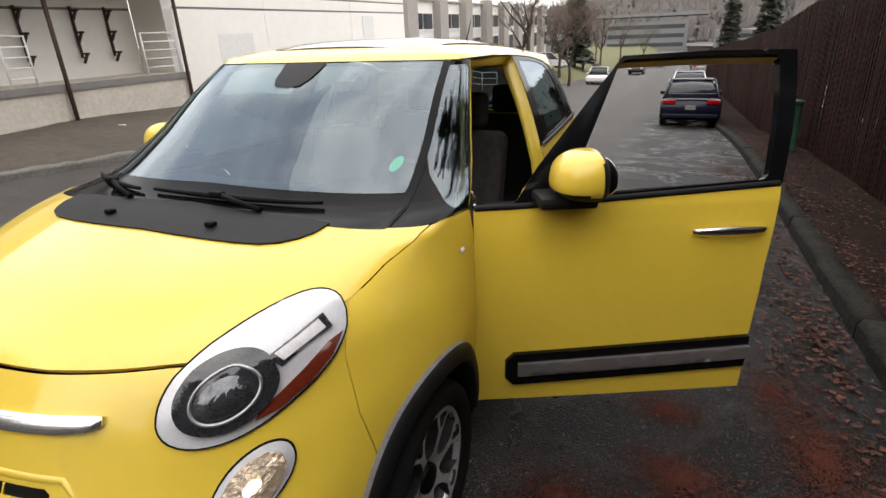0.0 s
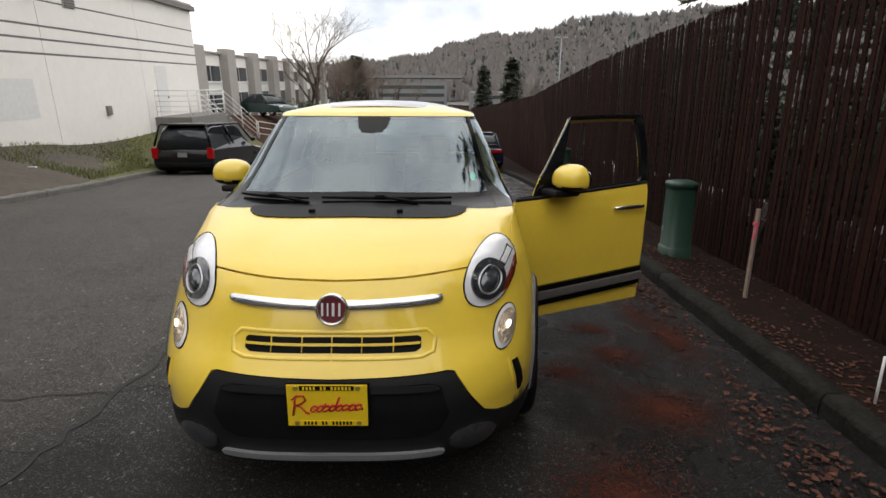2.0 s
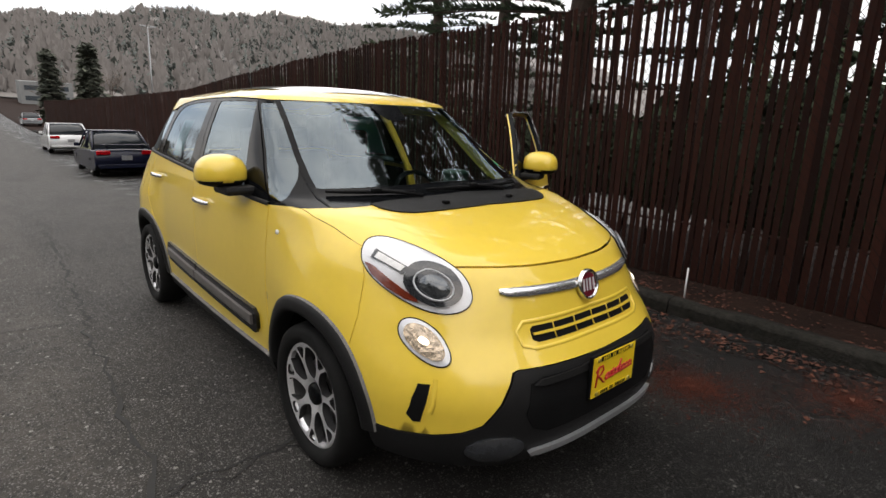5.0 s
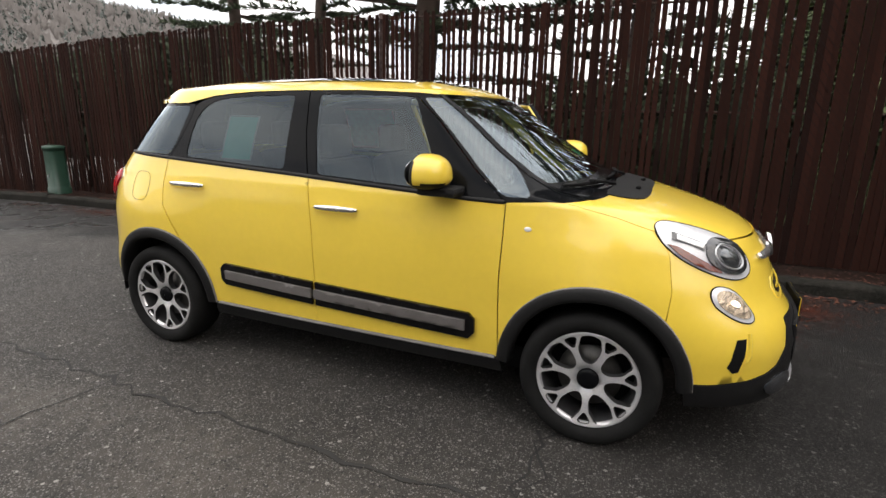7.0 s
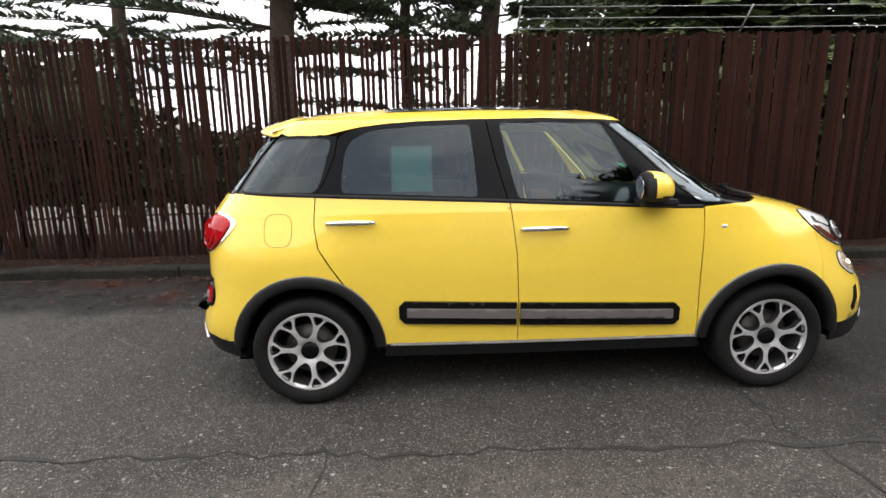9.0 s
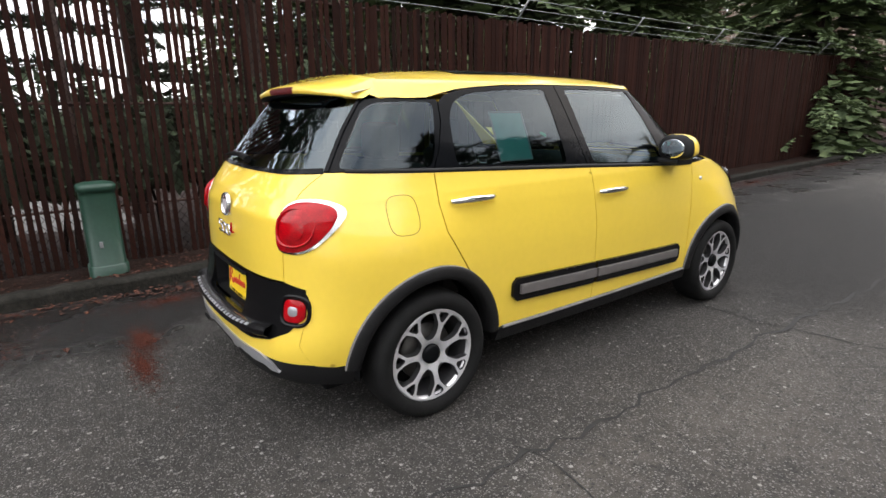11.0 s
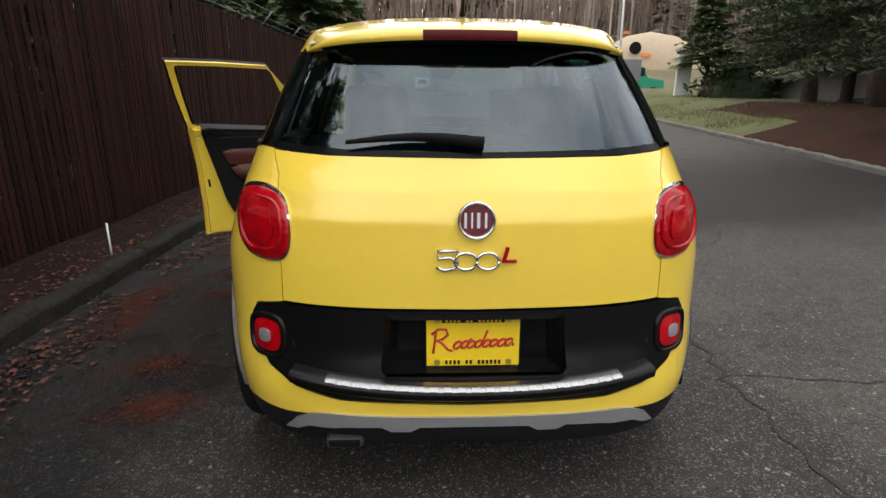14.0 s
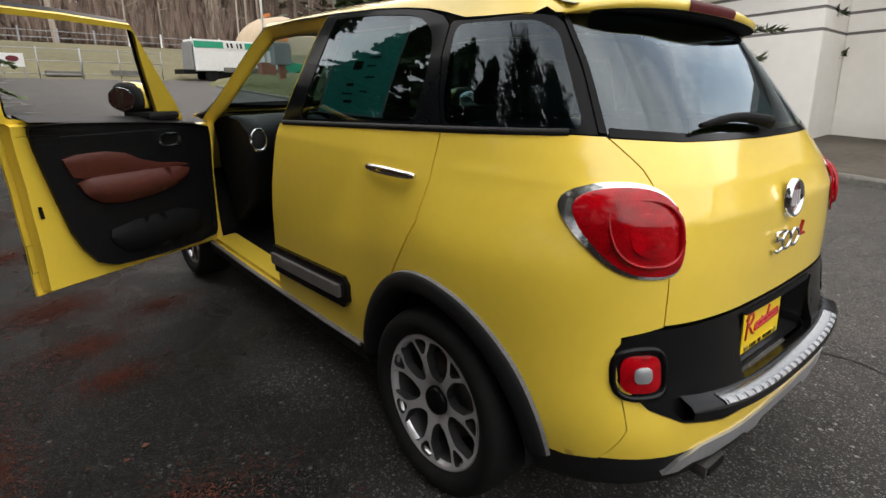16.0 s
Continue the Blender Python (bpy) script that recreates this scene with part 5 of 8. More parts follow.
# ---- surfaces of the street ----
def asphalt(name):
    """Worn asphalt: pale stones, blotches, and ground darkened along the fence and below the nose of the car: damp,
    with the shade painted in.
    """
    m = mat(name, (.082, .076, .069), .72, spec=.28, second=(.028, .027, .026), scale=1.3, bump=.9, bump_scale=120)
    n, l = m.node_tree.nodes, m.node_tree.links
    bsdf = n["Principled BSDF"]
    ramp = next(x for x in n if x.type == "VALTORGB")
    co = next(x for x in n if x.type == "TEX_COORD")

    def math_node(op, a, b=None, c=None):
        q = n.new("ShaderNodeMath")
        q.operation = op
        for k, v in enumerate((a, b, c)):
            if isinstance(v, (int, float)):
                q.inputs[k].default_value = v
            elif v is not None:
                l.new(v, q.inputs[k])
        return q.outputs[0]

    def smooth(v, lo, hi):
        q = n.new("ShaderNodeMapRange")
        q.interpolation_type = "SMOOTHSTEP"
        q.inputs["From Min"].default_value, q.inputs["From Max"].default_value = lo, hi
        l.new(v, q.inputs["Value"])
        return q.outputs[0]
    xyz, wob = n.new("ShaderNodeSeparateXYZ"), n.new("ShaderNodeTexNoise")
    wob.inputs["Scale"].default_value, wob.inputs["Detail"].default_value = .9, 5
    l.new(co.outputs["Object"], xyz.inputs[0])
    l.new(co.outputs["Object"], wob.inputs["Vector"])
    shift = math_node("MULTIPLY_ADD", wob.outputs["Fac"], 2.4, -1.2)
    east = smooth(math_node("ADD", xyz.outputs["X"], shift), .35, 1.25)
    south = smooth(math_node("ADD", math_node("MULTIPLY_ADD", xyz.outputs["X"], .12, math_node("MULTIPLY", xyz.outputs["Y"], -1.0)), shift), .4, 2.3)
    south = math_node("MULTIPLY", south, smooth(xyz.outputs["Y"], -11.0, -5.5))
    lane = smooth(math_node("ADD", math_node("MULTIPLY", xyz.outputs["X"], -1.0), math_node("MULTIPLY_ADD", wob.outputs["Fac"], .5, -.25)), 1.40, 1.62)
    # one mask for damp ground and for shade darkened into the colour
    wet_shade = math_node("MAXIMUM", east, math_node("MULTIPLY", south, .92))
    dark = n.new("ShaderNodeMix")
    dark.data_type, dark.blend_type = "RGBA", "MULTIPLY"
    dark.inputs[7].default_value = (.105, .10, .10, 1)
    l.new(wet_shade, dark.inputs[0])
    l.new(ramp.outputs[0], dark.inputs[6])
    pale = n.new("ShaderNodeMix")
    pale.data_type, pale.blend_type = "RGBA", "MULTIPLY"
    tone = n.new("ShaderNodeMix")
    tone.data_type = "RGBA"
    tone.inputs[6].default_value, tone.inputs[7].default_value = (.74, .73, .72, 1), (1.06, 1.03, 1.0, 1)
    l.new(lane, tone.inputs[0])
    pale.inputs[0].default_value = 1.0
    l.new(dark.outputs[2], pale.inputs[6])
    l.new(tone.outputs[2], pale.inputs[7])
    color = pale.outputs[2]
    for size, cut, pick, tone in ((34, .20, .86, (.34, .33, .31, 1)), (85, .28, .60, (.22, .21, .20, 1)), (60, .32, .62, (.018, .018, .018, 1)), (140, .34, .5, (.17, .165, .155, 1))):
        vor, sep, mix = n.new("ShaderNodeTexVoronoi"), n.new("ShaderNodeSeparateColor"), n.new("ShaderNodeMix")
        vor.inputs["Scale"].default_value = size
        l.new(co.outputs["Object"], vor.inputs["Vector"])
        l.new(vor.outputs["Color"], sep.inputs[0])
        spot = math_node("MULTIPLY", math_node("LESS_THAN", vor.outputs["Distance"], math_node("MULTIPLY", sep.outputs[1], cut * 1.8)), math_node("GREATER_THAN", sep.outputs[0], pick))
        mix.data_type = "RGBA"
        mix.inputs[7].default_value = tone
        l.new(math_node("MULTIPLY", spot, math_node("MULTIPLY_ADD", wet_shade, -.62, .8)), mix.inputs[0])
        l.new(color, mix.inputs[6])
        color = mix.outputs[2]
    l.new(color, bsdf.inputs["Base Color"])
    puddle = n.new("ShaderNodeTexNoise")
    puddle.inputs["Scale"].default_value, puddle.inputs["Detail"].default_value = 1.5, 4
    l.new(co.outputs["Object"], puddle.inputs["Vector"])
    film = math_node("MULTIPLY", east, smooth(puddle.outputs["Fac"], .47, .60))
    l.new(math_node("MULTIPLY_ADD", film, -.42, math_node("MULTIPLY_ADD", wet_shade, -.06, .68)), bsdf.inputs["Roughness"])
    return m


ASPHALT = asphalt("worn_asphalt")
CRACK = mat("crack_filler", (.016, .0155, .015), .8, vary=.3, scale=20)
CONCRETE = mat("old_concrete", (.20, .19, .17), .85, second=(.085, .085, .075), scale=2.2, bump=.4, bump_scale=60)
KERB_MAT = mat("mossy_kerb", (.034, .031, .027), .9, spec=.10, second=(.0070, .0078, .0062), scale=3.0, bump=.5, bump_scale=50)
SOIL = mat("leafy_soil", (.027, .014, .010), .95, spec=.10, second=(.009, .0055, .0045), scale=2.5, bump=.8, bump_scale=40)
GRASS = mat("lawn", (.125, .140, .040), .9, second=(.085, .074, .034), scale=1.1, bump=.9, bump_scale=50)
BLADE = mat("grass_blade", (.14, .165, .045), .8, second=(.10, .095, .038), scale=2, per_piece=.7)
FIELD = mat("field_grass", (.165, .143, .076), .95, second=(.088, .083, .044), scale=.25, bump=.6, bump_scale=12)
LEAF_LITTER = mat("fallen_leaves", (.115, .044, .027), .75, spec=.25, second=(.014, .0065, .0055), scale=3, per_piece=.9)
NEEDLES = mat("red_needles", (.10, .027, .015), .9, spec=.2, second=(.034, .011, .0075), scale=4, per_piece=.8)
SLAT = mat("brown_slat", (.041, .0152, .0108), .80, second=(.0095, .0050, .0042), scale=1.6, spec=.08, per_piece=.55, bump=.2, bump_scale=90, rough_vary=.1)
GALV = mat("galvanised", (.33, .34, .35), .5, metal=.7, vary=.2, scale=20)
WIRE = mat("coated_wire", (.012, .0065, .0055), .7, spec=.15, vary=.3, scale=8)
RUST_POST = mat("dark_post", (.045, .022, .016), .7, vary=.3, scale=8)
BARK = mat("bark", (.090, .062, .048), .95, second=(.035, .025, .020), scale=7, bump=.9, bump_scale=30)
PALE_BARK = mat("pale_bark", (.42, .35, .29), .95, second=(.17, .13, .105), scale=3, per_piece=.8)
TWIG = mat("twigs", (.17, .125, .098), .95, second=(.09, .066, .052), scale=6)
BRUSH = mat("winter_brush", (.27, .195, .155), .95, second=(.14, .102, .082), scale=.4, per_piece=.6)
NEEDLE_GREEN = mat("conifer_green", (.165, .220, .090), .8, second=(.062, .092, .040), scale=1.2, per_piece=.6)
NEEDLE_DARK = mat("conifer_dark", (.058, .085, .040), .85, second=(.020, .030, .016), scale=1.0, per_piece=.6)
NEEDLE_CEDAR = mat("cedar_green", (.070, .092, .034), .8, second=(.022, .033, .015), scale=1.0, per_piece=.7)
# needle green paled in colour to paint the haze over far trees
NEEDLE_HAZED = mat("hazed_needles", (.105, .115, .085), .9, second=(.055, .062, .048), scale=.4, per_piece=.6)
SHRUB_GREEN = mat("shrub_green", (.085, .13, .035), .75, second=(.025, .045, .015), scale=2, per_piece=.6)
# distance haze is put into both hill colours, which are paler for it
HAZED_HILL_BROWN = mat("hazed_winter_wood", (.22, .202, .190), .95, second=(.160, .147, .140), scale=.05, per_piece=.35)
HAZED_HILL_GREEN = mat("hazed_far_conifers", (.105, .120, .110), .95, second=(.080, .092, .086), scale=.05, per_piece=.35)
WHITE_WALL = mat("white_wall", (.90, .88, .83), .8, second=(.83, .81, .76), scale=.5, bump=.1, bump_scale=30)
WALL_GROOVE = mat("wall_groove", (.20, .19, .18), .9, vary=.2, scale=4)
DOCK_WALL = mat("dock_wall", (.66, .61, .53), .85, second=(.44, .40, .34), scale=1.2, bump=.2, bump_scale=30)
TAUPE = mat("taupe_pillar", (.36, .335, .31), .8, vary=.1, scale=2)
WINDOW_DARK = mat("window_dark", (.05, .06, .07), .12, vary=.3, scale=3, coat=.5)
WHITE_METAL = mat("white_paint", (.75, .75, .73), .45, vary=.08, scale=8)
GREEN_BOX = mat("green_cabinet", (.020, .060, .040), .42, second=(.013, .040, .027), scale=4, bump=.05)
WOOD_STAKE = mat("grey_stake", (.27, .20, .16), .85, vary=.25, scale=20)
PINK = mat("pink_ribbon", (.60, .10, .14), .7, vary=.15, scale=20)
VAN_BLACK = mat("van_black", (.006, .006, .007), .25, spec=.35, vary=.2, scale=4)
NAVY = mat("navy_paint", (.006, .008, .022), .25, spec=.35, vary=.2, scale=4)
CAR_WHITE = mat("white_car", (.62, .63, .64), .25, vary=.05, scale=4, coat=.9)
CAR_GREY = mat("grey_car", (.16, .17, .18), .25, vary=.1, scale=4, coat=.9)
CAR_TEAL = mat("dark_green_car", (.02, .055, .05), .25, vary=.1, scale=4, coat=.9)
CAR_GLASS = mat("car_glass", (.02, .025, .03), .06, vary=.2, scale=3)
TAN = mat("tan_dome", (.42, .33, .23), .9, vary=.12, scale=.5)
ORANGE = mat("orange_cloth", (.75, .22, .05), .7, vary=.1, scale=4)
TRUCK_GREEN = mat("truck_green", (.02, .30, .17), .45, vary=.1, scale=4)
BRICK_RED = mat("brick_base", (.26, .10, .06), .85, vary=.2, scale=8)
BLUE_GREY = mat("far_building", (.18, .185, .185), .8, vary=.12, scale=.3)

# ---- levels of the street; y runs down the hill, x to the fence ----
LEVEL = [(-400, 9), (-120, 6.2), (-60, 4.3), (-52, 3.9), (-46, 2.9), (-40, 1.3), (-33, .85), (-25, .40), (-15, .10), (-6, 0), (5, 0), (9, -.15), (12, -.30), (16, -.55), (25, -.62), (45, -.65), (70, -.5), (120, .5), (300, 8), (600, 22)]
WEST = [(-400, -40), (-60, -26), (-42, -13), (-34, -9.4), (-25, -10.3), (-16, -9.9), (-12, -9.3), (-8, -8.6), (-5, -8.05), (-2, -7.9), (0, -7.8), (3, -7.4), (6, -7.4), (9, -7.8), (13, -8.9), (16, -9.1), (25, -8.8), (40, -8.5), (65, -7.7), (200, -6), (600, -6)]
EAST = [(-400, 30), (-60, 9), (-40, 6.5), (-30, 4.2), (-22, 2.8), (-16, 2.62), (600, 2.62)]
FALL = [(-30, 0), (-16, .12), (4, .12), (9, 0), (600, 0)]


def road_height(x, y):
    """The carriageway drops towards the gutter along the fence."""
    return lerp(LEVEL, y) - lerp(FALL, y) * min(1, max(0, (x - .9) / (lerp(EAST, y) - .9))) ** 1.3
BANK = [(-400, 2), (-60, .3), (-30, .7), (-14, .85), (-7, .6), (-3, .25), (4, .25), (9.5, .75), (15, 1.25), (19, 1.8), (24, 2.0), (40, 1.9), (60, 1.2), (120, 1.0), (600, 2)]


def smooth_mesh(name, rows, material, **tags):
    bm = bmesh.new()
    vs = [[bm.verts.new(p) for p in r] for r in rows]
    for a, b in zip(vs, vs[1:]):
        for k in range(len(a) - 1):
            bm.faces.new((a[k], a[k + 1], b[k + 1], b[k])).smooth = True
    bmesh.ops.recalc_face_normals(bm, faces=bm.faces)
    ob = part(name, bm, material, None)
    return tagged(ob, **tags)


def soup(name, verts, faces, material, parent=None):
    me = bpy.data.meshes.new(name)
    me.from_pydata(verts, [], faces)
    for m in material if isinstance(material, (list, tuple)) else (material,):
        me.materials.append(m)
    ob = new(name, me)
    ob.parent = parent
    return ob


def box(name, x0, x1, y0, y1, z0, z1, material, parent=None, bevel=0.0, label="", category=""):
    bm = bmesh.new()
    add_box(bm, ((x0 + x1) / 2, (y0 + y1) / 2, (z0 + z1) / 2), (x1 - x0, y1 - y0, z1 - z0), bevel)
    ob = part(name, bm, material, parent, label)
    if category:
        ob["category"] = category
    return ob


YS = [-400, -250, -160, -110, -85, -70, -62, -56] + [-52 + k for k in range(0, 30)] + [-22 + .6 * k for k in range(0, 75)] + [23 + 1.5 * k for k in range(0, 22)] + [58, 64, 72, 85, 100, 125, 160, 220, 300, 420, 600]


def ground_height(x, y):
    g, w, e = lerp(LEVEL, y), lerp(WEST, y), lerp(EAST, y)
    if w < x < e:
        return road_height(x, y) - .06
    if x >= e:
        d = x - e
        far = min(1, max(0, (d - 1.4) / 6))
        return g - lerp(FALL, y) + .11 - .10 * min(1, d / .7) - .5 * far * (1 if y > -14 else 0) + .02 * math.sin(x * 3.1 + y * 2.3)
    d = w - x
    return g + .12 + lerp(BANK, y) * min(1, d / 3.2) + .03 * math.sin(x * 1.7 + y * 1.3) * min(1, d) + min(4, max(0, d - 12) * .04)


def build_ground():
    rows = []
    for y in YS:
        w, e = lerp(WEST, y), lerp(EAST, y)
        xs = [-600, -250, -120, -70, -45, w - 18, w - 12, w - 8, w - 6, w - 4.6, w - 3.6, w - 2.6, w - 1.8, w - 1.1, w - .5, w - .18, w + .02, (w + e) / 2, .9, 1.7, 2.2, e - .02, e + .18, e + .45, e + .8, e + 1.1, e + 1.4, e + 2.2, e + 3.5, e + 5.5, e + 8, e + 14, e + 25, 60, 120, 250, 600]
        rows.append([(x, y, ground_height(x, y)) for x in xs])
    bm = bmesh.new()
    vs = [[bm.verts.new(p) for p in r] for r in rows]
    for a, b in zip(vs, vs[1:]):
        for k in range(len(a) - 1):
            f = bm.faces.new((a[k], a[k + 1], b[k + 1], b[k]))
            f.smooth = True
            c = f.calc_center_median()
            if c.x > 8.0 and 1.5 < c.y < 60:
                f.material_index = 5
            elif c.x > lerp(EAST, c.y) and c.y > -45:
                f.material_index = 1
            elif (c.x < -7.5 and -12.5 < c.y < -3.5) or (c.x < lerp(WEST, c.y) - 1.5 and -19 < c.y < -3.5):
                f.material_index = 4
            elif c.x < -8.8 and 26.5 < c.y < 38:
                f.material_index = 4
            elif c.y < -36:
                f.material_index = 2
            elif c.x < 0 and -7 <= c.y < 8.6 + max(0, -7.8 - c.x) * 2.0 and c.y < 17:
                f.material_index = 3
    bmesh.ops.recalc_face_normals(bm, faces=bm.faces)
    return tagged(part("ground", bm, [GRASS, SOIL, FIELD, CONCRETE_DIRT, MULCH, LOT], None), "grass banks and leafy brown soil beside the road", kind="structure")


LOT = mat("wet_gravel_lot", (.10, .093, .083), .8, second=(.045, .042, .038), scale=.6, bump=.4, bump_scale=30)
MULCH = mat("needle_mulch", (.062, .026, .016), .95, second=(.024, .014, .009), scale=1.4, bump=.8, bump_scale=40, spec=.15)
CONCRETE_DIRT = mat("dirt_apron", (.105, .088, .066), .95, second=(.048, .042, .034), scale=.9, bump=.6, bump_scale=30)


def build_road():
    rows = []
    for y in [v for v in YS if v > -38.5]:
        w, e = lerp(WEST, y), lerp(EAST, y)
        xs = [w + (.8 - w) * k / 8 for k in range(9)] + [.8 + (e - .8) * k / 8 for k in range(1, 9)]
        rows.append([(x, y, road_height(x, y)) for x in xs])
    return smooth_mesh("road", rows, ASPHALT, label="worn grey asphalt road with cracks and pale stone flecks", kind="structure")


def build_kerb(name, line, side, y0, y1, label, material):
    """Kerb stones end to end, their joints open."""
    holder = tagged(new(name), label, kind="structure")
    y = y0
    rnd = random.Random(4)
    while y < y1:
        ln = 2.4 if y > -20 and y < 30 else 6
        a, b = y + .006, min(y + ln, y1) - .006
        bm = bmesh.new()
        prof = [(0, -.10), (.008, .09), (.030, .128), (.15, .132), (.165, .10), (.165, -.10)]
        rws = []
        for i in range(17):
            yy = a + (b - a) * i / 16
            x = lerp(line, yy)
            g = road_height(x, yy)
            wob = .007 * math.sin(yy * 5.3) + .005 * math.sin(yy * 13.1) + rnd.uniform(-.006, .006)
            rws.append([bm.verts.new((x + side * (px + (wob if 0 < q < 4 else 0)), yy, g + pz + (wob if 1 < q < 4 else 0))) for q, (px, pz) in enumerate(prof)])
        for u, v in zip(rws, rws[1:]):
            for q in range(len(prof) - 1):
                bm.faces.new((u[q], u[q + 1], v[q + 1], v[q])).smooth = q not in (0, 4)
        bm.faces.new(rws[0])
        bm.faces.new(rws[-1])
        bmesh.ops.recalc_face_normals(bm, faces=bm.faces)
        part("kerb_stone", bm, material, holder)
        y += ln
    return holder


def build_cracks():
    rnd = random.Random(11)

    def crack(points, width, name="crack"):
        verts, faces = [], []
        for i, (p, q) in enumerate(zip(points, points[1:])):
            n = max(2, int(math.dist(p, q) / .09))
            for k in range(n + (1 if i == len(points) - 2 else 0)):
                f = k / n
                x, y = p[0] + (q[0] - p[0]) * f, p[1] + (q[1] - p[1]) * f
                dx, dy = q[1] - p[1], -(q[0] - p[0])
                d = math.hypot(dx, dy)
                j, wd = rnd.gauss(0, .018), width * rnd.uniform(.35, 1.5)
                for s in (-1, 1):
                    verts.append((x + dx / d * (j + s * wd / 2), y + dy / d * (j + s * wd / 2), road_height(x, y) + .004))
        for k in range(len(verts) // 2 - 1):
            faces.append((2 * k, 2 * k + 1, 2 * k + 3, 2 * k + 2))
        return verts, faces
    for pts, w in (([(-1.25, 6.5), (-1.28, 4.2), (-1.30, 2.7), (-1.38, 1.2), (-1.41, .2), (-1.44, -.6), (-1.47, -1.5), (-1.53, -2.4), (-1.55, -5.3), (-1.8, -14), (-2.1, -24)], .022),
                   ([(-.86, -1.14), (-1.3, -1.13), (-1.7, -1.23), (-2.1, -1.28), (-2.6, -1.25), (-3.1, -1.9), (-4.2, -2.2)], .016), ([(-1.42, -1.13), (-1.2, -1.18), (-.95, -1.1), (-.7, -1.3)], .012),
                   ([(-1.5, -1.75), (-2.3, -1.82), (-3.4, -1.9)], .010), ([(-.2, 3.4), (-1.0, 4.4), (-1.35, 5.4)], .012), ([(-1.3, 1.15), (-2.6, 1.3), (-4.0, 1.2), (-7.0, 1.5)], .010)):
        v, f = crack(pts, w)
        ob = soup("road_crack", v, f, CRACK)
        tagged(ob, "dark crack running through the asphalt", kind="structure")


# ---- litter ----
def leaf_soup(spots, size, seed):
    """Curled leaves: four triangles each."""
    rnd = random.Random(seed)
    v, f = [], []
    for x, y, z in spots:
        a, s, t = rnd.uniform(0, 6.3), size * rnd.uniform(.5, 1.3), rnd.uniform(-.35, .35)
        c, n = math.cos(a), math.sin(a)
        k = len(v)
        up = s * rnd.uniform(.05, .35)
        for p, q, h in ((-.5, 0, 0), (-.1, .38, up), (.5, 0, up * .4), (-.1, -.36, up * rnd.uniform(.2, 1)), (0, 0, .1 * up)):
            v.append((x + (c * p - n * q) * s, y + (n * p + c * q) * s, z + .004 + h + t * s * p * .4))
        f += [(k, k + 1, k + 4), (k + 1, k + 2, k + 4), (k + 2, k + 3, k + 4), (k + 3, k, k + 4)]
    return v, f


def build_litter():
    rnd = random.Random(5)
    spots = []
    for _ in range(5200):
        y = rnd.uniform(-8, 13)
        x = 2.80 + abs(rnd.gauss(0, .45)) if rnd.random() < .7 else rnd.uniform(2.72, 3.8)
        if x < 3.85:
            spots.append((x, y, ground_height(x, y)))
    tagged(soup("leaf_litter", *leaf_soup(spots, .040, 1), LEAF_LITTER), "brown fallen leaves on the verge under the fence", "leaves", kind="stuff")
    spots = []
    for _ in range(1300):
        y = rnd.uniform(-8, 12)
        d = abs(rnd.gauss(0, .16)) + (.12 if math.sin(y * 1.7) + math.sin(y * .63 + 1) > .2 else 0)
        if math.sin(y * 2.3 + 1) + math.sin(y * 1.1) + rnd.gauss(0, .5) > .1:
            x = 2.60 - d
            spots.append((x, y, road_height(x, y)))
    for cx, cy, rx, ry, n in ((2.42, 1.3, .14, .55, 420), (2.28, -1.25, .12, .35, 150), (2.22, -1.95, .16, .5, 230), (2.45, 3.4, .12, .8, 240), (2.1, .55, .1, .3, 60), (2.35, -3.2, .14, .5, 160)):
        for _ in range(n):
            x, y = cx + rnd.gauss(0, rx), cy + rnd.gauss(0, ry)
            if x < 2.6:
                spots.append((x, y, road_height(x, y) + abs(rnd.gauss(0, .012))))
    for _ in range(120):
        x, y = rnd.uniform(1.0, 2.6), rnd.uniform(-5, 8)
        spots.append((x, y, road_height(x, y)))
    tagged(soup("gutter_leaves", *leaf_soup(spots, .042, 2), LEAF_LITTER), "brown leaves gathered along the kerb in the gutter", "leaves", kind="stuff")
    v, f = [], []
    for cx, cy, rx, ry, n in ((1.56, -.15, .17, .12, 300), (1.62, -.60, .20, .15, 480), (1.70, -1.28, .30, .22, 1000), (2.18, -.20, .17, .42, 900), (1.20, -.90, .22, .16, 340), (1.22, -2.05, .30, .34, 1100), (2.05, .25, .16, .3, 300), (1.58, .9, .28, .14, 260), (1.38, 1.33, .2, .12, 420), (1.05, 2.33, .24, .07, 330), (.61, 2.40, .28, .06, 320), (1.97, 2.01, .2, .4, 300), (1.9, -2.7, .4, .3, 700), (2.0, -4.2, .4, .7, 600), (1.5, 3.2, .4, .3, 260), (2.2, 4.2, .25, .8, 420), (2.25, 6.5, .25, 1.2, 500), (2.2, -9, .5, 2.5, 1200), (2.4, -14, .7, 3, 1200)):
        for _ in range(n * 5):
            q, a = abs(rnd.gauss(0, .5)), rnd.uniform(0, 6.3)
            x, y = cx + rx * q * 1.5 * math.cos(a), cy + ry * q * 1.5 * math.sin(a)
            b, ln = rnd.uniform(0, 6.3), rnd.uniform(.006, .017)
            z = road_height(x, y) + .004 + rnd.uniform(0, .003)
            k = len(v)
            dx, dy = math.cos(b) * ln, math.sin(b) * ln
            v += [(x, y, z), (x + dx - dy * .14, y + dy + dx * .14, z + .004), (x + dx * 2, y + dy * 2, z), (x + dx + dy * .16, y + dy - dx * .16, z + .003)]
            f.append((k, k + 1, k + 2, k + 3))
    tagged(soup("needle_litter", v, f, NEEDLES), "patches of fallen red brown needles on the asphalt", "needles", kind="stuff")


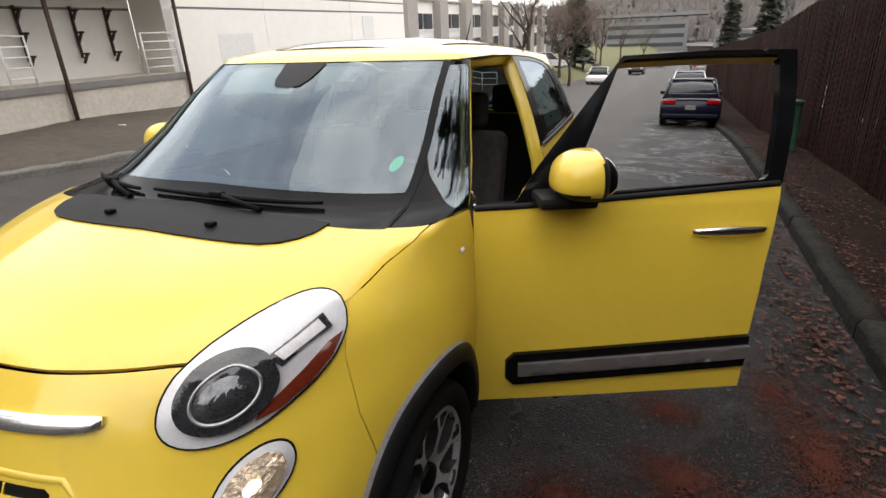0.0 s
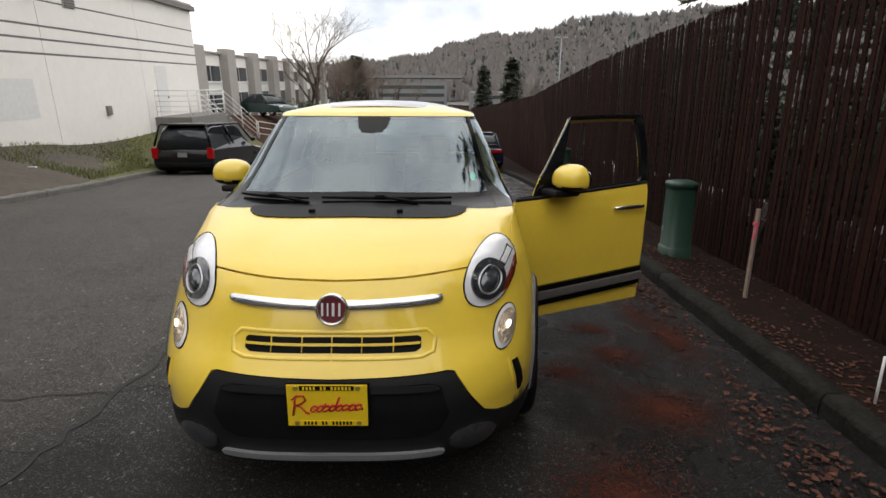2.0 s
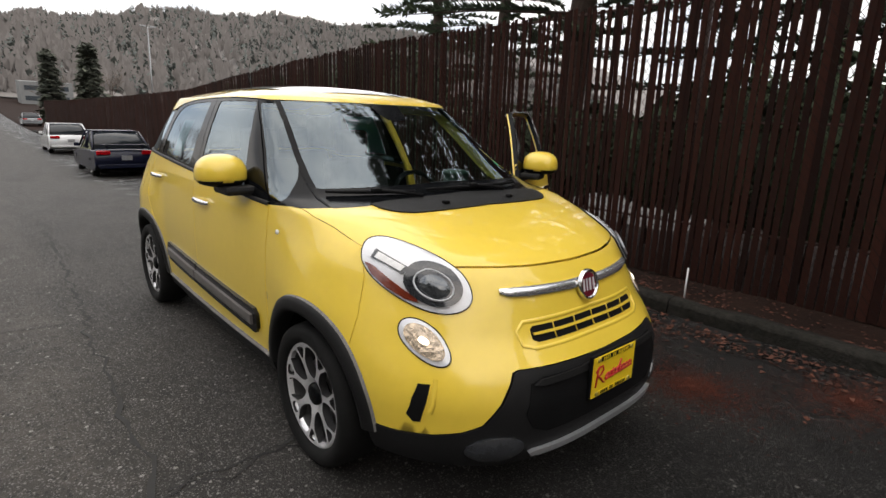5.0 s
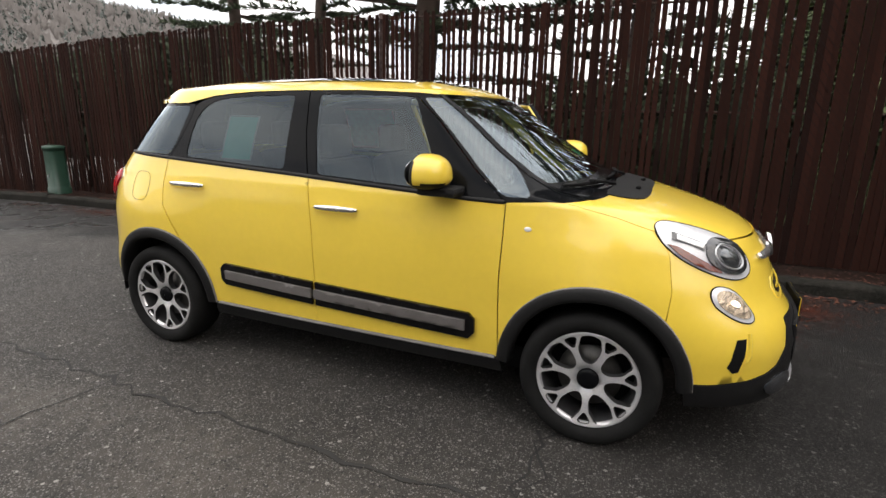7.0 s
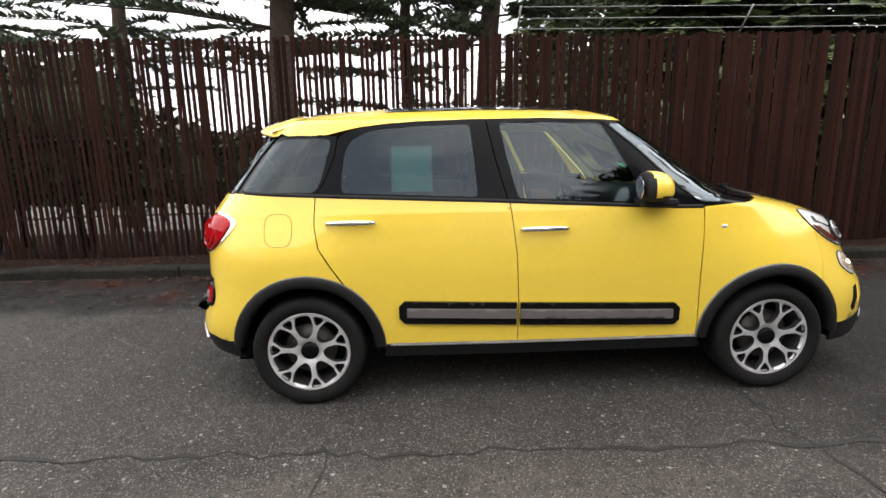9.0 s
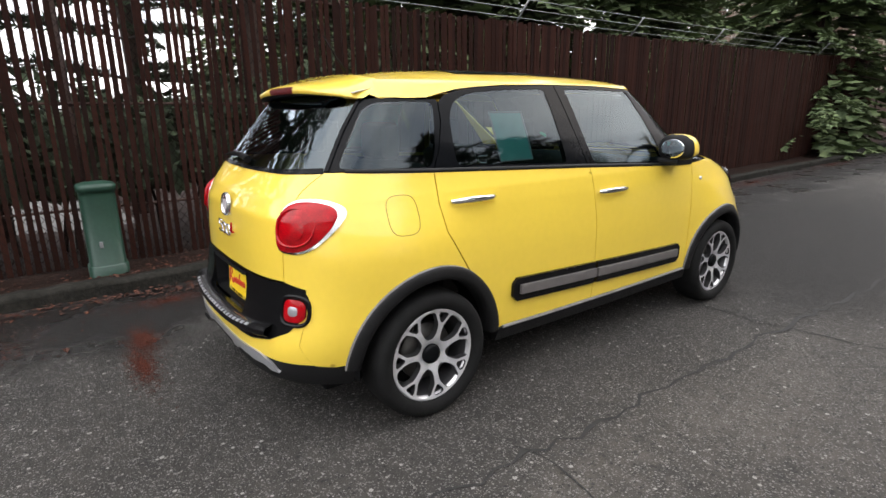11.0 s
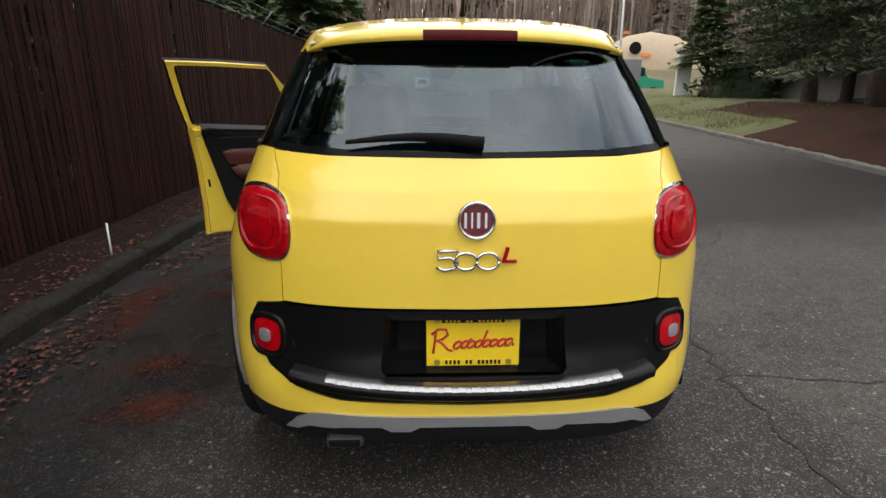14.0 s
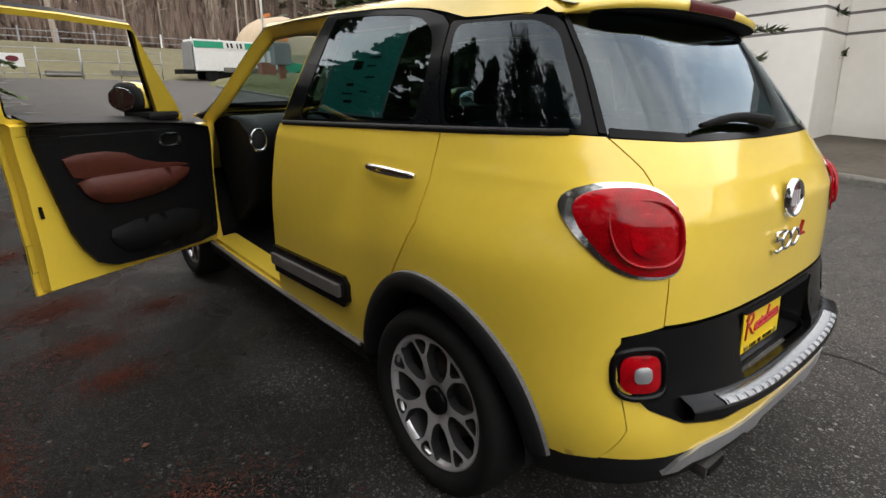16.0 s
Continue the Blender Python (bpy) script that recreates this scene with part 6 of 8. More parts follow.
# ---- the fence ----
FENCE_X, FENCE_TOP, FENCE_FOOT = 3.78, 2.80, -.10


def build_fence():
    fence = tagged(new("slat_fence"), "tall chain link fence filled with dark red brown slats", "fence")
    rnd = random.Random(7)
    meshes = {}

    def slat_mesh(width, tall):
        key = round(width, 3), round(tall, 2)
        if key not in meshes:
            bm = bmesh.new()
            add_box(bm, (0, 0, tall / 2), (.012, width, tall))
            for v in bm.verts:
                if v.co.z > tall * .9:
                    v.co.z -= .012 if v.co.y > 0 else 0
            me = bpy.data.meshes.new("slat")
            bm.to_mesh(me)
            bm.free()
            me.materials.append(SLAT)
            meshes[key] = me
        return meshes[key]
    far_v, far_f = [], []
    y, pitch, near = -21.0, .077, 0
    while y < 60:
        loose = -2.2 + .2 * math.sin(y * 3) < y < 13
        shut = not loose or rnd.random() < .05
        far_half = y > 6.3
        width = rnd.choice((.070, .072, .074)) if shut else ( rnd.choice((.050, .054, .058)) if far_half else rnd.choice((.052, .055, .058)) if y < -.4 else rnd.choice((.040, .044, .048, .052)))
        tall = FENCE_TOP - FENCE_FOOT + rnd.choice((-.03, -.015, 0, 0, .01, .02))
        g = lerp(LEVEL, y)
        x, lean = FENCE_X + rnd.uniform(-.006, .006), rnd.gauss(0, .006)
        if rnd.random() > .012 or y < -1.4:
            if -8.6 <= y <= 13.0 and near < 300:
                ob = new("slat", slat_mesh(width, tall))
                ob.parent = fence
                ob.location, ob.rotation_euler = (x, y, g + FENCE_FOOT), (lean, 0, rnd.gauss(0, .04))
                near += 1
            else:
                k = len(far_v)
                for dz in (0, tall):
                    for dx, dy in ((-.006, -width / 2), (.006, -width / 2), (.006, width / 2), (-.006, width / 2)):
                        far_v.append((x + dx, y + dy + lean * dz, g + FENCE_FOOT + dz))
                far_f += [(k, k + 1, k + 5, k + 4), (k + 1, k + 2, k + 6, k + 5), (k + 2, k + 3, k + 7, k + 6), (k + 3, k, k + 4, k + 7), (k + 4, k + 5, k + 6, k + 7)]
        y += pitch
    # the wire mesh that holds the slats
    wv, wf = [], []
    for side in (-1, 1):
        y = -5.5
        while y < 12.5:
            for lo, hi in ((0, .5), (.5, 1)):
                k = len(wv)
                for f in (lo, hi):
                    z = FENCE_FOOT + (FENCE_TOP - FENCE_FOOT) * f
                    yy = y + side * (z - FENCE_FOOT) * .8
                    for a in (0, 2.09, 4.19):
                        wv.append((FENCE_X - .012 * side + .0032 * math.cos(a), yy, lerp(LEVEL, yy) + z + .0045 * math.sin(a)))
                for q in range(3):
                    wf.append((k + q, k + (q + 1) % 3, k + 3 + (q + 1) % 3, k + 3 + q))
            y += .085
    mesh = soup("wire_mesh", wv, wf, WIRE, fence)
    mesh["kind"] = "stuff"
    soup("more_slats", far_v, far_f, SLAT, fence)["kind"] = "stuff"
    yy = -22.02
    tops = []
    while yy < 60:
        g = lerp(LEVEL, yy)
        bm = bmesh.new()
        add_tube(bm, [(FENCE_X + .06, yy, g - .2), (FENCE_X + .06, yy, g + FENCE_TOP + .02)], .038, 8)
        part("post", bm, RUST_POST, fence)
        if yy < -.5:
            bm = bmesh.new()
            a, b = Vector((FENCE_X + .04, yy, g + FENCE_TOP - .02)), Vector((FENCE_X - .24, yy, g + FENCE_TOP + .30))
            add_tube(bm, [a, b], .014, 6)
            part("barb_arm", bm, GALV, fence, "pale angled arm for the barbed wire")
        tops.append((yy, g))
        yy += 3.05
    for f in (.25, .6, .97):
        bm = bmesh.new()
        pts = [(FENCE_X + .04 - .28 * f, y, g + FENCE_TOP - .02 + .32 * f) for y, g in tops if y < -.5]
        add_tube(bm, pts, .005, 4)
        part("barbed_wire", bm, GALV, fence, "strand of barbed wire")
    for z in (.5, 1.55, FENCE_TOP - .06):
        bm = bmesh.new()
        add_tube(bm, [(FENCE_X + .022, y, g + z) for y, g in tops], .016, 6)
        part("rail", bm, RUST_POST, fence)
    return fence


def build_grass():
    rnd = random.Random(21)
    v, f = [], []
    for _ in range(22000):
        y = rnd.uniform(8.8, 24) if rnd.random() < .75 else rnd.uniform(-33, -13)
        x = lerp(WEST, y) - .2 - abs(rnd.gauss(0, 1.5))
        if math.sin(x * 2.1) + math.sin(y * 1.3 + x) + rnd.gauss(0, .5) < -.5:
            continue
        z = ground_height(x, y) - .01
        a, h, w = rnd.uniform(0, 6.3), rnd.uniform(.04, .13), rnd.uniform(.008, .018)
        k = len(v)
        v += [(x - w * math.cos(a), y - w * math.sin(a), z), (x + w * math.cos(a), y + w * math.sin(a), z), (x + rnd.gauss(0, .04), y + rnd.gauss(0, .04), z + h)]
        f.append((k, k + 1, k + 2))
    tagged(soup("grass_blades", v, f, BLADE), "short uneven green grass on the bank", "grass", kind="stuff")


def build_street_things():
    # cabinets, stake
    def cabinet(name, x, y, label):
        g = ground_height(x, y)
        ob = tagged(new(name), label, "utility cabinet", group="utility cabinets on the verge")
        bm = bmesh.new()
        rows = []
        for z, r in ((-.05, .170), (.12, .170), (.128, .160), (.135, .154), (.80, .150), (.84, .152), (.845, .164), (.885, .166), (.905, .158), (.922, .10), (.928, 0.002)):
            rows.append([bm.verts.new((r * abs(math.cos(t)) ** .55 * math.copysign(1, math.cos(t)), r * abs(math.sin(t)) ** .55 * math.copysign(1, math.sin(t)), z)) for t in [2 * math.pi * (k + .5) / 24 for k in range(24)]])
        for a, b in zip(rows, rows[1:]):
            for k in range(24):
                bm.faces.new((a[k], a[(k + 1) % 24], b[(k + 1) % 24], b[k])).smooth = True
        bmesh.ops.recalc_face_normals(bm, faces=bm.faces)
        part("cabinet_body", bm, GREEN_BOX, ob)
        bm = bmesh.new()
        add_box(bm, (-.150, .04, .34), (.02, .03, .06), .004)
        part("hasp", bm, GALV, ob)
        ob.location = (x, y, g)
    cabinet("green_cabinet", 3.26, 2.31, "dark green metal utility cabinet on the verge by the fence")
    cabinet("green_cabinet", 3.42, 9.3, "dark green metal utility cabinet farther along the verge")
    st = tagged(new("survey_stake"), "grey wooden survey stake with a pink ribbon", "stake")
    bm = bmesh.new()
    g = ground_height(3.3, .80)
    add_box(bm, (0, 0, .40), (.026, .034, .92), .003)
    part("stake", bm, WOOD_STAKE, st)
    bm = bmesh.new()
    add_box(bm, (-.006, 0, .72), (.036, .044, .035), .004)
    add_box(bm, (-.02, -.012, .64), (.006, .024, .14), .002, m=Matrix.Rotation(radians(8), 4, "Y"))
    part("ribbon", bm, PINK, st, "pink marker ribbon")
    st.location, st.rotation_euler = (3.30, .80, g), (radians(-2), radians(3), .3)
    bm = bmesh.new()
    add_tube(bm, [(0, 0, -.05), (0, 0, .30)], .008, 6)
    pk = part("survey_pin", bm, WHITE_METAL, None)
    pk.location = (2.95, -1.2, ground_height(2.95, -1.2))
    tagged(pk, "short white marker pin in the verge", "pin")


# ---- trees ----
def crown_soup(height, radius, base, seed, density=1.0, droop=.35, clump=.22, taper=1.0, ragged=.35, sprays=2, thin=.22):
    """Needle sprays along whorled branches."""
    rnd = random.Random(seed)
    v, f, limbs = [], [], []
    levels = int((height - base) / .38 * density) + 4
    for i in range(levels):
        h = base + (height - base) * (i / levels) ** .95
        r = radius * ((height - h) / (height - base)) ** taper * rnd.uniform(1 - ragged, 1 + ragged * .4) + .15
        for b in range(rnd.randint(5, 8)):
            a = rnd.uniform(0, 2 * math.pi)
            rr = r * rnd.uniform(.55, 1.08)
            tip = (rr * math.cos(a), rr * math.sin(a), h - droop * rr + rnd.uniform(-.1, .25))
            limbs.append(((0, 0, h), tip, max(.008, .03 * rr / radius)))
            n = max(3, int(rr / clump * 2.1))
            for k in range(n):
                t = (k + rnd.random()) / n
                if t < .15:
                    continue
                px, py = tip[0] * t, tip[1] * t
                pz = h + (tip[2] - h) * t ** 1.4 + .10 * math.sin(t * 3)
                for _ in range(sprays):
                    s = clump * rnd.uniform(.6, 1.4)
                    an = a + rnd.choice((-1, 1)) * rnd.uniform(.2, 1.3)
                    dx, dy, dz = math.cos(an) * s, math.sin(an) * s, -s * rnd.uniform(.0, .75) * droop * 2 + (rnd.uniform(-.5, .9) * s if droop < .1 else 0)
                    wx, wy = -math.sin(an) * s * thin, math.cos(an) * s * thin
                    q = len(v)
                    tw = rnd.uniform(-.5, .5) * s * .35
                    v.extend([(px, py, pz), (px + dx * .5 + wx, py + dy * .5 + wy, pz + dz * .35 + tw), (px + dx, py + dy, pz + dz), (px + dx * .5 - wx, py + dy * .5 - wy, pz + dz * .35 - tw)])
                    f.append((q, q + 1, q + 2, q + 3))
    return v, f, limbs


GROUPS = {"pine": "pines behind the fence", "fir": "firs behind the fence", "cedar": "cedars beside the lot"}


def conifer(x, y, height, radius, base, seed, label, green, name="conifer", density=1.0, clump=.24, droop=.35, trunk=.16, ragged=.35, taper=1.0, sink=0.0, sprays=2, thin=.22):
    v, f, limbs = crown_soup(height, radius, base, seed, density, droop, clump, taper, ragged, sprays, thin)
    tree = tagged(new(name), label, "tree", group=GROUPS[name] if name in GROUPS else "")
    bm = bmesh.new()
    rnd = random.Random(seed)
    add_tube(bm, [(rnd.gauss(0, .03) * k, rnd.gauss(0, .03) * k, -.4 + (height + .2) * k / 7) for k in range(8)], [trunk * (1.25 - 1.15 * k / 7) + .01 for k in range(8)], 10)
    for a, b, r in limbs[::2]:
        add_tube(bm, [a, ((a[0] + b[0]) / 2, (a[1] + b[1]) / 2, (a[2] + b[2]) / 2 + .08), b], [r, r * .7, .004], 4, cap=False)
    part("trunk", bm, BARK, tree)
    soup("crown", v, f, green, tree)
    if name == "pine" and x < 8.5:
        v, f, limbs = crown_soup(height, radius * 1.05, 4.7, seed + 500, .8, droop, clump * 1.25, taper, ragged, 12, .07)
        soup("upper_crown", v, f, green, tree)
    if name != "pine":
        v, f, limbs = crown_soup(height * .97, radius * (.95 if name == "cedar" else .78), base, seed + 500, min(density, 1.1), droop, clump * (1.2 if name == "cedar" else 1.9), taper, ragged, 5, .12 if name == "cedar" else .30)
        soup("inner_crown", v, f, green, tree)
    tree.location = (x, y, ground_height(x, y) - sink)
    tree["upright"] = 1
    return tree


def bare_tree(x, y, height, seed, label, spread=1.0, trunk=.16, material=None, z=None):
    rnd = random.Random(seed)
    tree = tagged(new("bare_tree"), label, "tree", group="bare street trees")
    bm, tw = bmesh.new(), bmesh.new()

    def grow(p, d, ln, r, depth):
        q = p + d * ln
        mid = p + d * ln * .5 + Vector((rnd.gauss(0, .05), rnd.gauss(0, .05), 0)) * ln
        add_tube(bm if depth < 3 else tw, [p, mid, q], [r, r * .85, r * .68], 6 if depth < 2 else 3, cap=False)
        if depth >= 6 or r < .003:
            return
        for _ in range(rnd.choice((2, 3, 3)) if depth else 5):
            e = (d + Vector((rnd.gauss(0, .42 * spread), rnd.gauss(0, .42 * spread), rnd.uniform(-.05, .3)))).normalized()
            grow(q, e, ln * rnd.uniform(.62, .86), r * rnd.uniform(.46, .62), depth + 1)
    grow(Vector((0, 0, -.3)), Vector((0, 0, 1)), height * .24, trunk, 0)
    part("trunk", bm, BARK, tree)
    part("twig_crown", tw, material or TWIG, tree)
    tree.location = (x, y, ground_height(x, y) if z is None else z)
    tree["upright"] = 1
    return tree


def leaf_mass(name, x, y, size, n, seed, material, label, category, leaf=.10, kind="", z=None):
    """A shrub or hedge: leaves in a rough hull."""
    rnd = random.Random(seed)
    v, f = [], []
    for _ in range(n):
        a, b = rnd.uniform(0, 6.3), rnd.uniform(-.3, 1.57)
        r = rnd.uniform(.72, 1.05) * (1 + .16 * math.sin(3 * a + seed) + .12 * math.sin(5 * b + 2 * a))
        p = Vector((abs(math.cos(a)) ** .6 * math.copysign(1, math.cos(a)) * math.cos(b) ** .5 if b > -1.5 else 0, abs(math.sin(a)) ** .6 * math.copysign(1, math.sin(a)) * max(.02, math.cos(b)) ** .5, max(-.25, math.sin(b)))) * r
        p = Vector((p.x * size[0], p.y * size[1], p.z * size[2]))
        s = leaf * rnd.uniform(.6, 1.4)
        d = Vector((rnd.gauss(0, 1), rnd.gauss(0, 1), rnd.gauss(0, .7))).normalized() * s
        e = Vector((rnd.gauss(0, 1), rnd.gauss(0, 1), rnd.gauss(0, .7))).normalized() * s * .5
        k = len(v)
        v += [tuple(p - d), tuple(p + e), tuple(p + d), tuple(p - e)]
        f.append((k, k + 1, k + 2, k + 3))
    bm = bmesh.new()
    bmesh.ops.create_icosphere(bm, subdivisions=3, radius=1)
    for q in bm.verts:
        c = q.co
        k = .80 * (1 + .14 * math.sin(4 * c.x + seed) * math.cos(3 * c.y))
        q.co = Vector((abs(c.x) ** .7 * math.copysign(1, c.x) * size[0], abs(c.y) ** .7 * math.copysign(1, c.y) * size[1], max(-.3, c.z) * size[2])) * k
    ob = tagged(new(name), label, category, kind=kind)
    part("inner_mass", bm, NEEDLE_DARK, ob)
    soup("foliage", v, f, material, ob)
    ob.location = (x, y, ground_height(x, y) if z is None else z)
    ob["upright"] = 1
    return ob


def build_trees():
    pine = "dark pine standing behind the fence, its branches over the slats"
    conifer(7.2, 3.45, 17, 3.8, 3.6, 3, pine, NEEDLE_DARK, "pine", .75, .15, .06, .24, .5, .40, .2, sprays=11, thin=.06)
    conifer(7.7, -.61, 16, 3.5, 3.4, 4, pine, NEEDLE_DARK, "pine", .70, .15, .06, .20, .5, .40, .2, sprays=11, thin=.06)
    conifer(10.5, 11.5, 15, 3.4, 2.6, 6, pine, NEEDLE_DARK, "pine", .65, .15, .06, .20, .5, .40, .2, sprays=11, thin=.06)
    conifer(9.4, 7.6, 15, 3.6, 3.4, 7, pine, NEEDLE_DARK, "pine", .5, .15, .06, .16, .5, .40, .2, sprays=11, thin=.06)
    conifer(9.8, 1.2, 12, 3.6, 2.9, 5, pine, NEEDLE_DARK, "pine", .45, .15, .06, .16, .5, .45, .2, sprays=10, thin=.06)
    fir = "dense dark green conifer with drooping branches"
    for k, (x, y, h, r) in enumerate(((4.9, -18.5, 16.5, 4.8), (8.0, -13.2, 14, 4.0), (8.6, -8.6, 13, 3.9), (9.6, -5.8, 13, 3.7), (19.5, -7.0, 15, 4.4), (26.5, -6.2, 16, 4.4), (24.0, -11.0, 16, 4.6), (12.5, -22, 15, 4.4), (13.0, -9.5, 15, 4.2))):
        conifer(x, y, h, r, .1, 8 + k, fir, NEEDLE_GREEN, "fir", 1.7 if x < 10 else 1.1, .25, .30, .20, .28, .75, sprays=10 if x < 10 else 6, thin=.17)
    cedar = "large spreading cedar with drooping boughs over the verge"
    for k, (x, y, h, r, low) in enumerate(((-12.2, -6.6, 11, 5.4, 1.3), (-14.8, -14.0, 12, 5.8, 2.0), (-16.5, -19.5, 12, 4.2, 2.0), (-19.0, -20.5, 13, 5.2, 1.8), (-22, -27, 13, 5.0, 1.6))):
        conifer(x, y, h, r, low, 20 + k, cedar, NEEDLE_CEDAR, "cedar", 2.4 if k == 0 else 1.5, .16, .09, .26, .4, .55, sprays=8, thin=.075)
    bare_tree(-9.9, 41.5, 13, 31, "bare winter tree behind the clipped hedge", 1.15, .20)
    bare_tree(-7.2, 45.0, 8.5, 32, "bare brown winter tree at the road side", 1.2, .16)
    for k, (x, y, h) in enumerate(((-10.5, 42, 8), (-9, 50, 9), (-11.5, 58, 9), (-9.5, 66, 10), (-13, 74, 11), (-9.5, 82, 10))):
        bare_tree(x, y, h, 40 + k, "bare brown street tree down the road", 1.2, .17)
    far_tree = bare_tree(-14, 92, 11, 47, "bare brown trees where the road meets the valley", 1.25, .18)
    for x, y, s in ((-20, 98, 1.0), (-9, 104, .95), (-26, 90, 1.1), (-5.5, 112, .9), (-17, 110, 1.1), (9, 108, .9), (16, 100, 1.0), (-11, 88, .8)):
        q = copy_thing(far_tree, Matrix.Translation((x, y, ground_height(x, y))) @ Matrix.Rotation(x * 1.7, 4, "Z") @ Matrix.Scale(s, 4))
        q["upright"] = 1
    conifer(-10.5, 66, 8, 3.0, .8, 50, "tall spruce among bare trees down the road", NEEDLE_HAZED, "spruce", 1.3, .45, .25, .2, sprays=4)
    conifer(7.0, 86, 9.5, 1.9, .4, 51, "narrow dark conifer far down the road", NEEDLE_HAZED, "cypress", 1.5, .45, .2, .2, sprays=4)
    conifer(11.5, 86, 11, 3.0, .4, 52, "green conifer far down the road", NEEDLE_HAZED, "fir", 1.4, .5, .2, .2, sprays=4)
    for x, y, size in ((-10.6, 39.6, (1.7, 1.6, 1.5)), (-8.9, 37.6, (1.6, 1.9, 1.55))):
        leaf_mass("hedge", x, y, size, 4200, 60, NEEDLE_DARK, "clipped dark green hedge on the bank", "hedge", .10)
    leaf_mass("rhododendron", -17.0, -26.2, (2.0, 1.8, 1.7), 1400, 70, SHRUB_GREEN, "big rounded green shrub by the lot", "shrub", .16)
    bare_tree(-15.6, -26.0, 4.5, 71, "small tree with a red brown trunk by the shrub", 1.3, .15)
    conifer(-15.4, -26.2, 5.5, 2.2, 1.7, 72, "small green conifer beside the shrub", NEEDLE_GREEN, "small_conifer", .9, .3, .2, .12)
    rnd = random.Random(8)
    for k in range(19):
        y = -2.4 + k * .8
        x = 5.0 + rnd.uniform(0, .9)
        tall = rnd.uniform(1.2, 1.5) if y < .4 else rnd.uniform(.75, 1.0) if y < 5.6 else rnd.uniform(.6, .8)
        bush = leaf_mass("undergrowth", x, y, (.8, .75, tall), 800, 80 + k, NEEDLE_DARK, "dark undergrowth behind the fence", "shrub", .11, z=ground_height(x, y) + .95)
        bm = bmesh.new()
        for dx, dy in ((.1, -.2), (-.12, .16), (.05, .02)):
            add_tube(bm, [(dx, dy, -1.0), (dx * .6, dy * .7, -.5), (0, 0, .1)], [.03, .025, .015], 5)
        part("stems", bm, BARK, bush)
    for k in range(9):
        y = 6.0 + k * 1.35
        bush = leaf_mass("laurel", 5.1 + rnd.uniform(0, .5), y, (.75, 1.0, .95), 1100, 120 + k, NEEDLE_DARK, "dark evergreen behind the fence with a clear stem", "shrub", .10, z=ground_height(5.2, y) + 2.0)
        bm = bmesh.new()
        add_tube(bm, [(0, 0, -2.1), (.04, .03, -1.0), (0, 0, .1)], [.06, .05, .03], 6)
        part("stem", bm, BARK, bush)


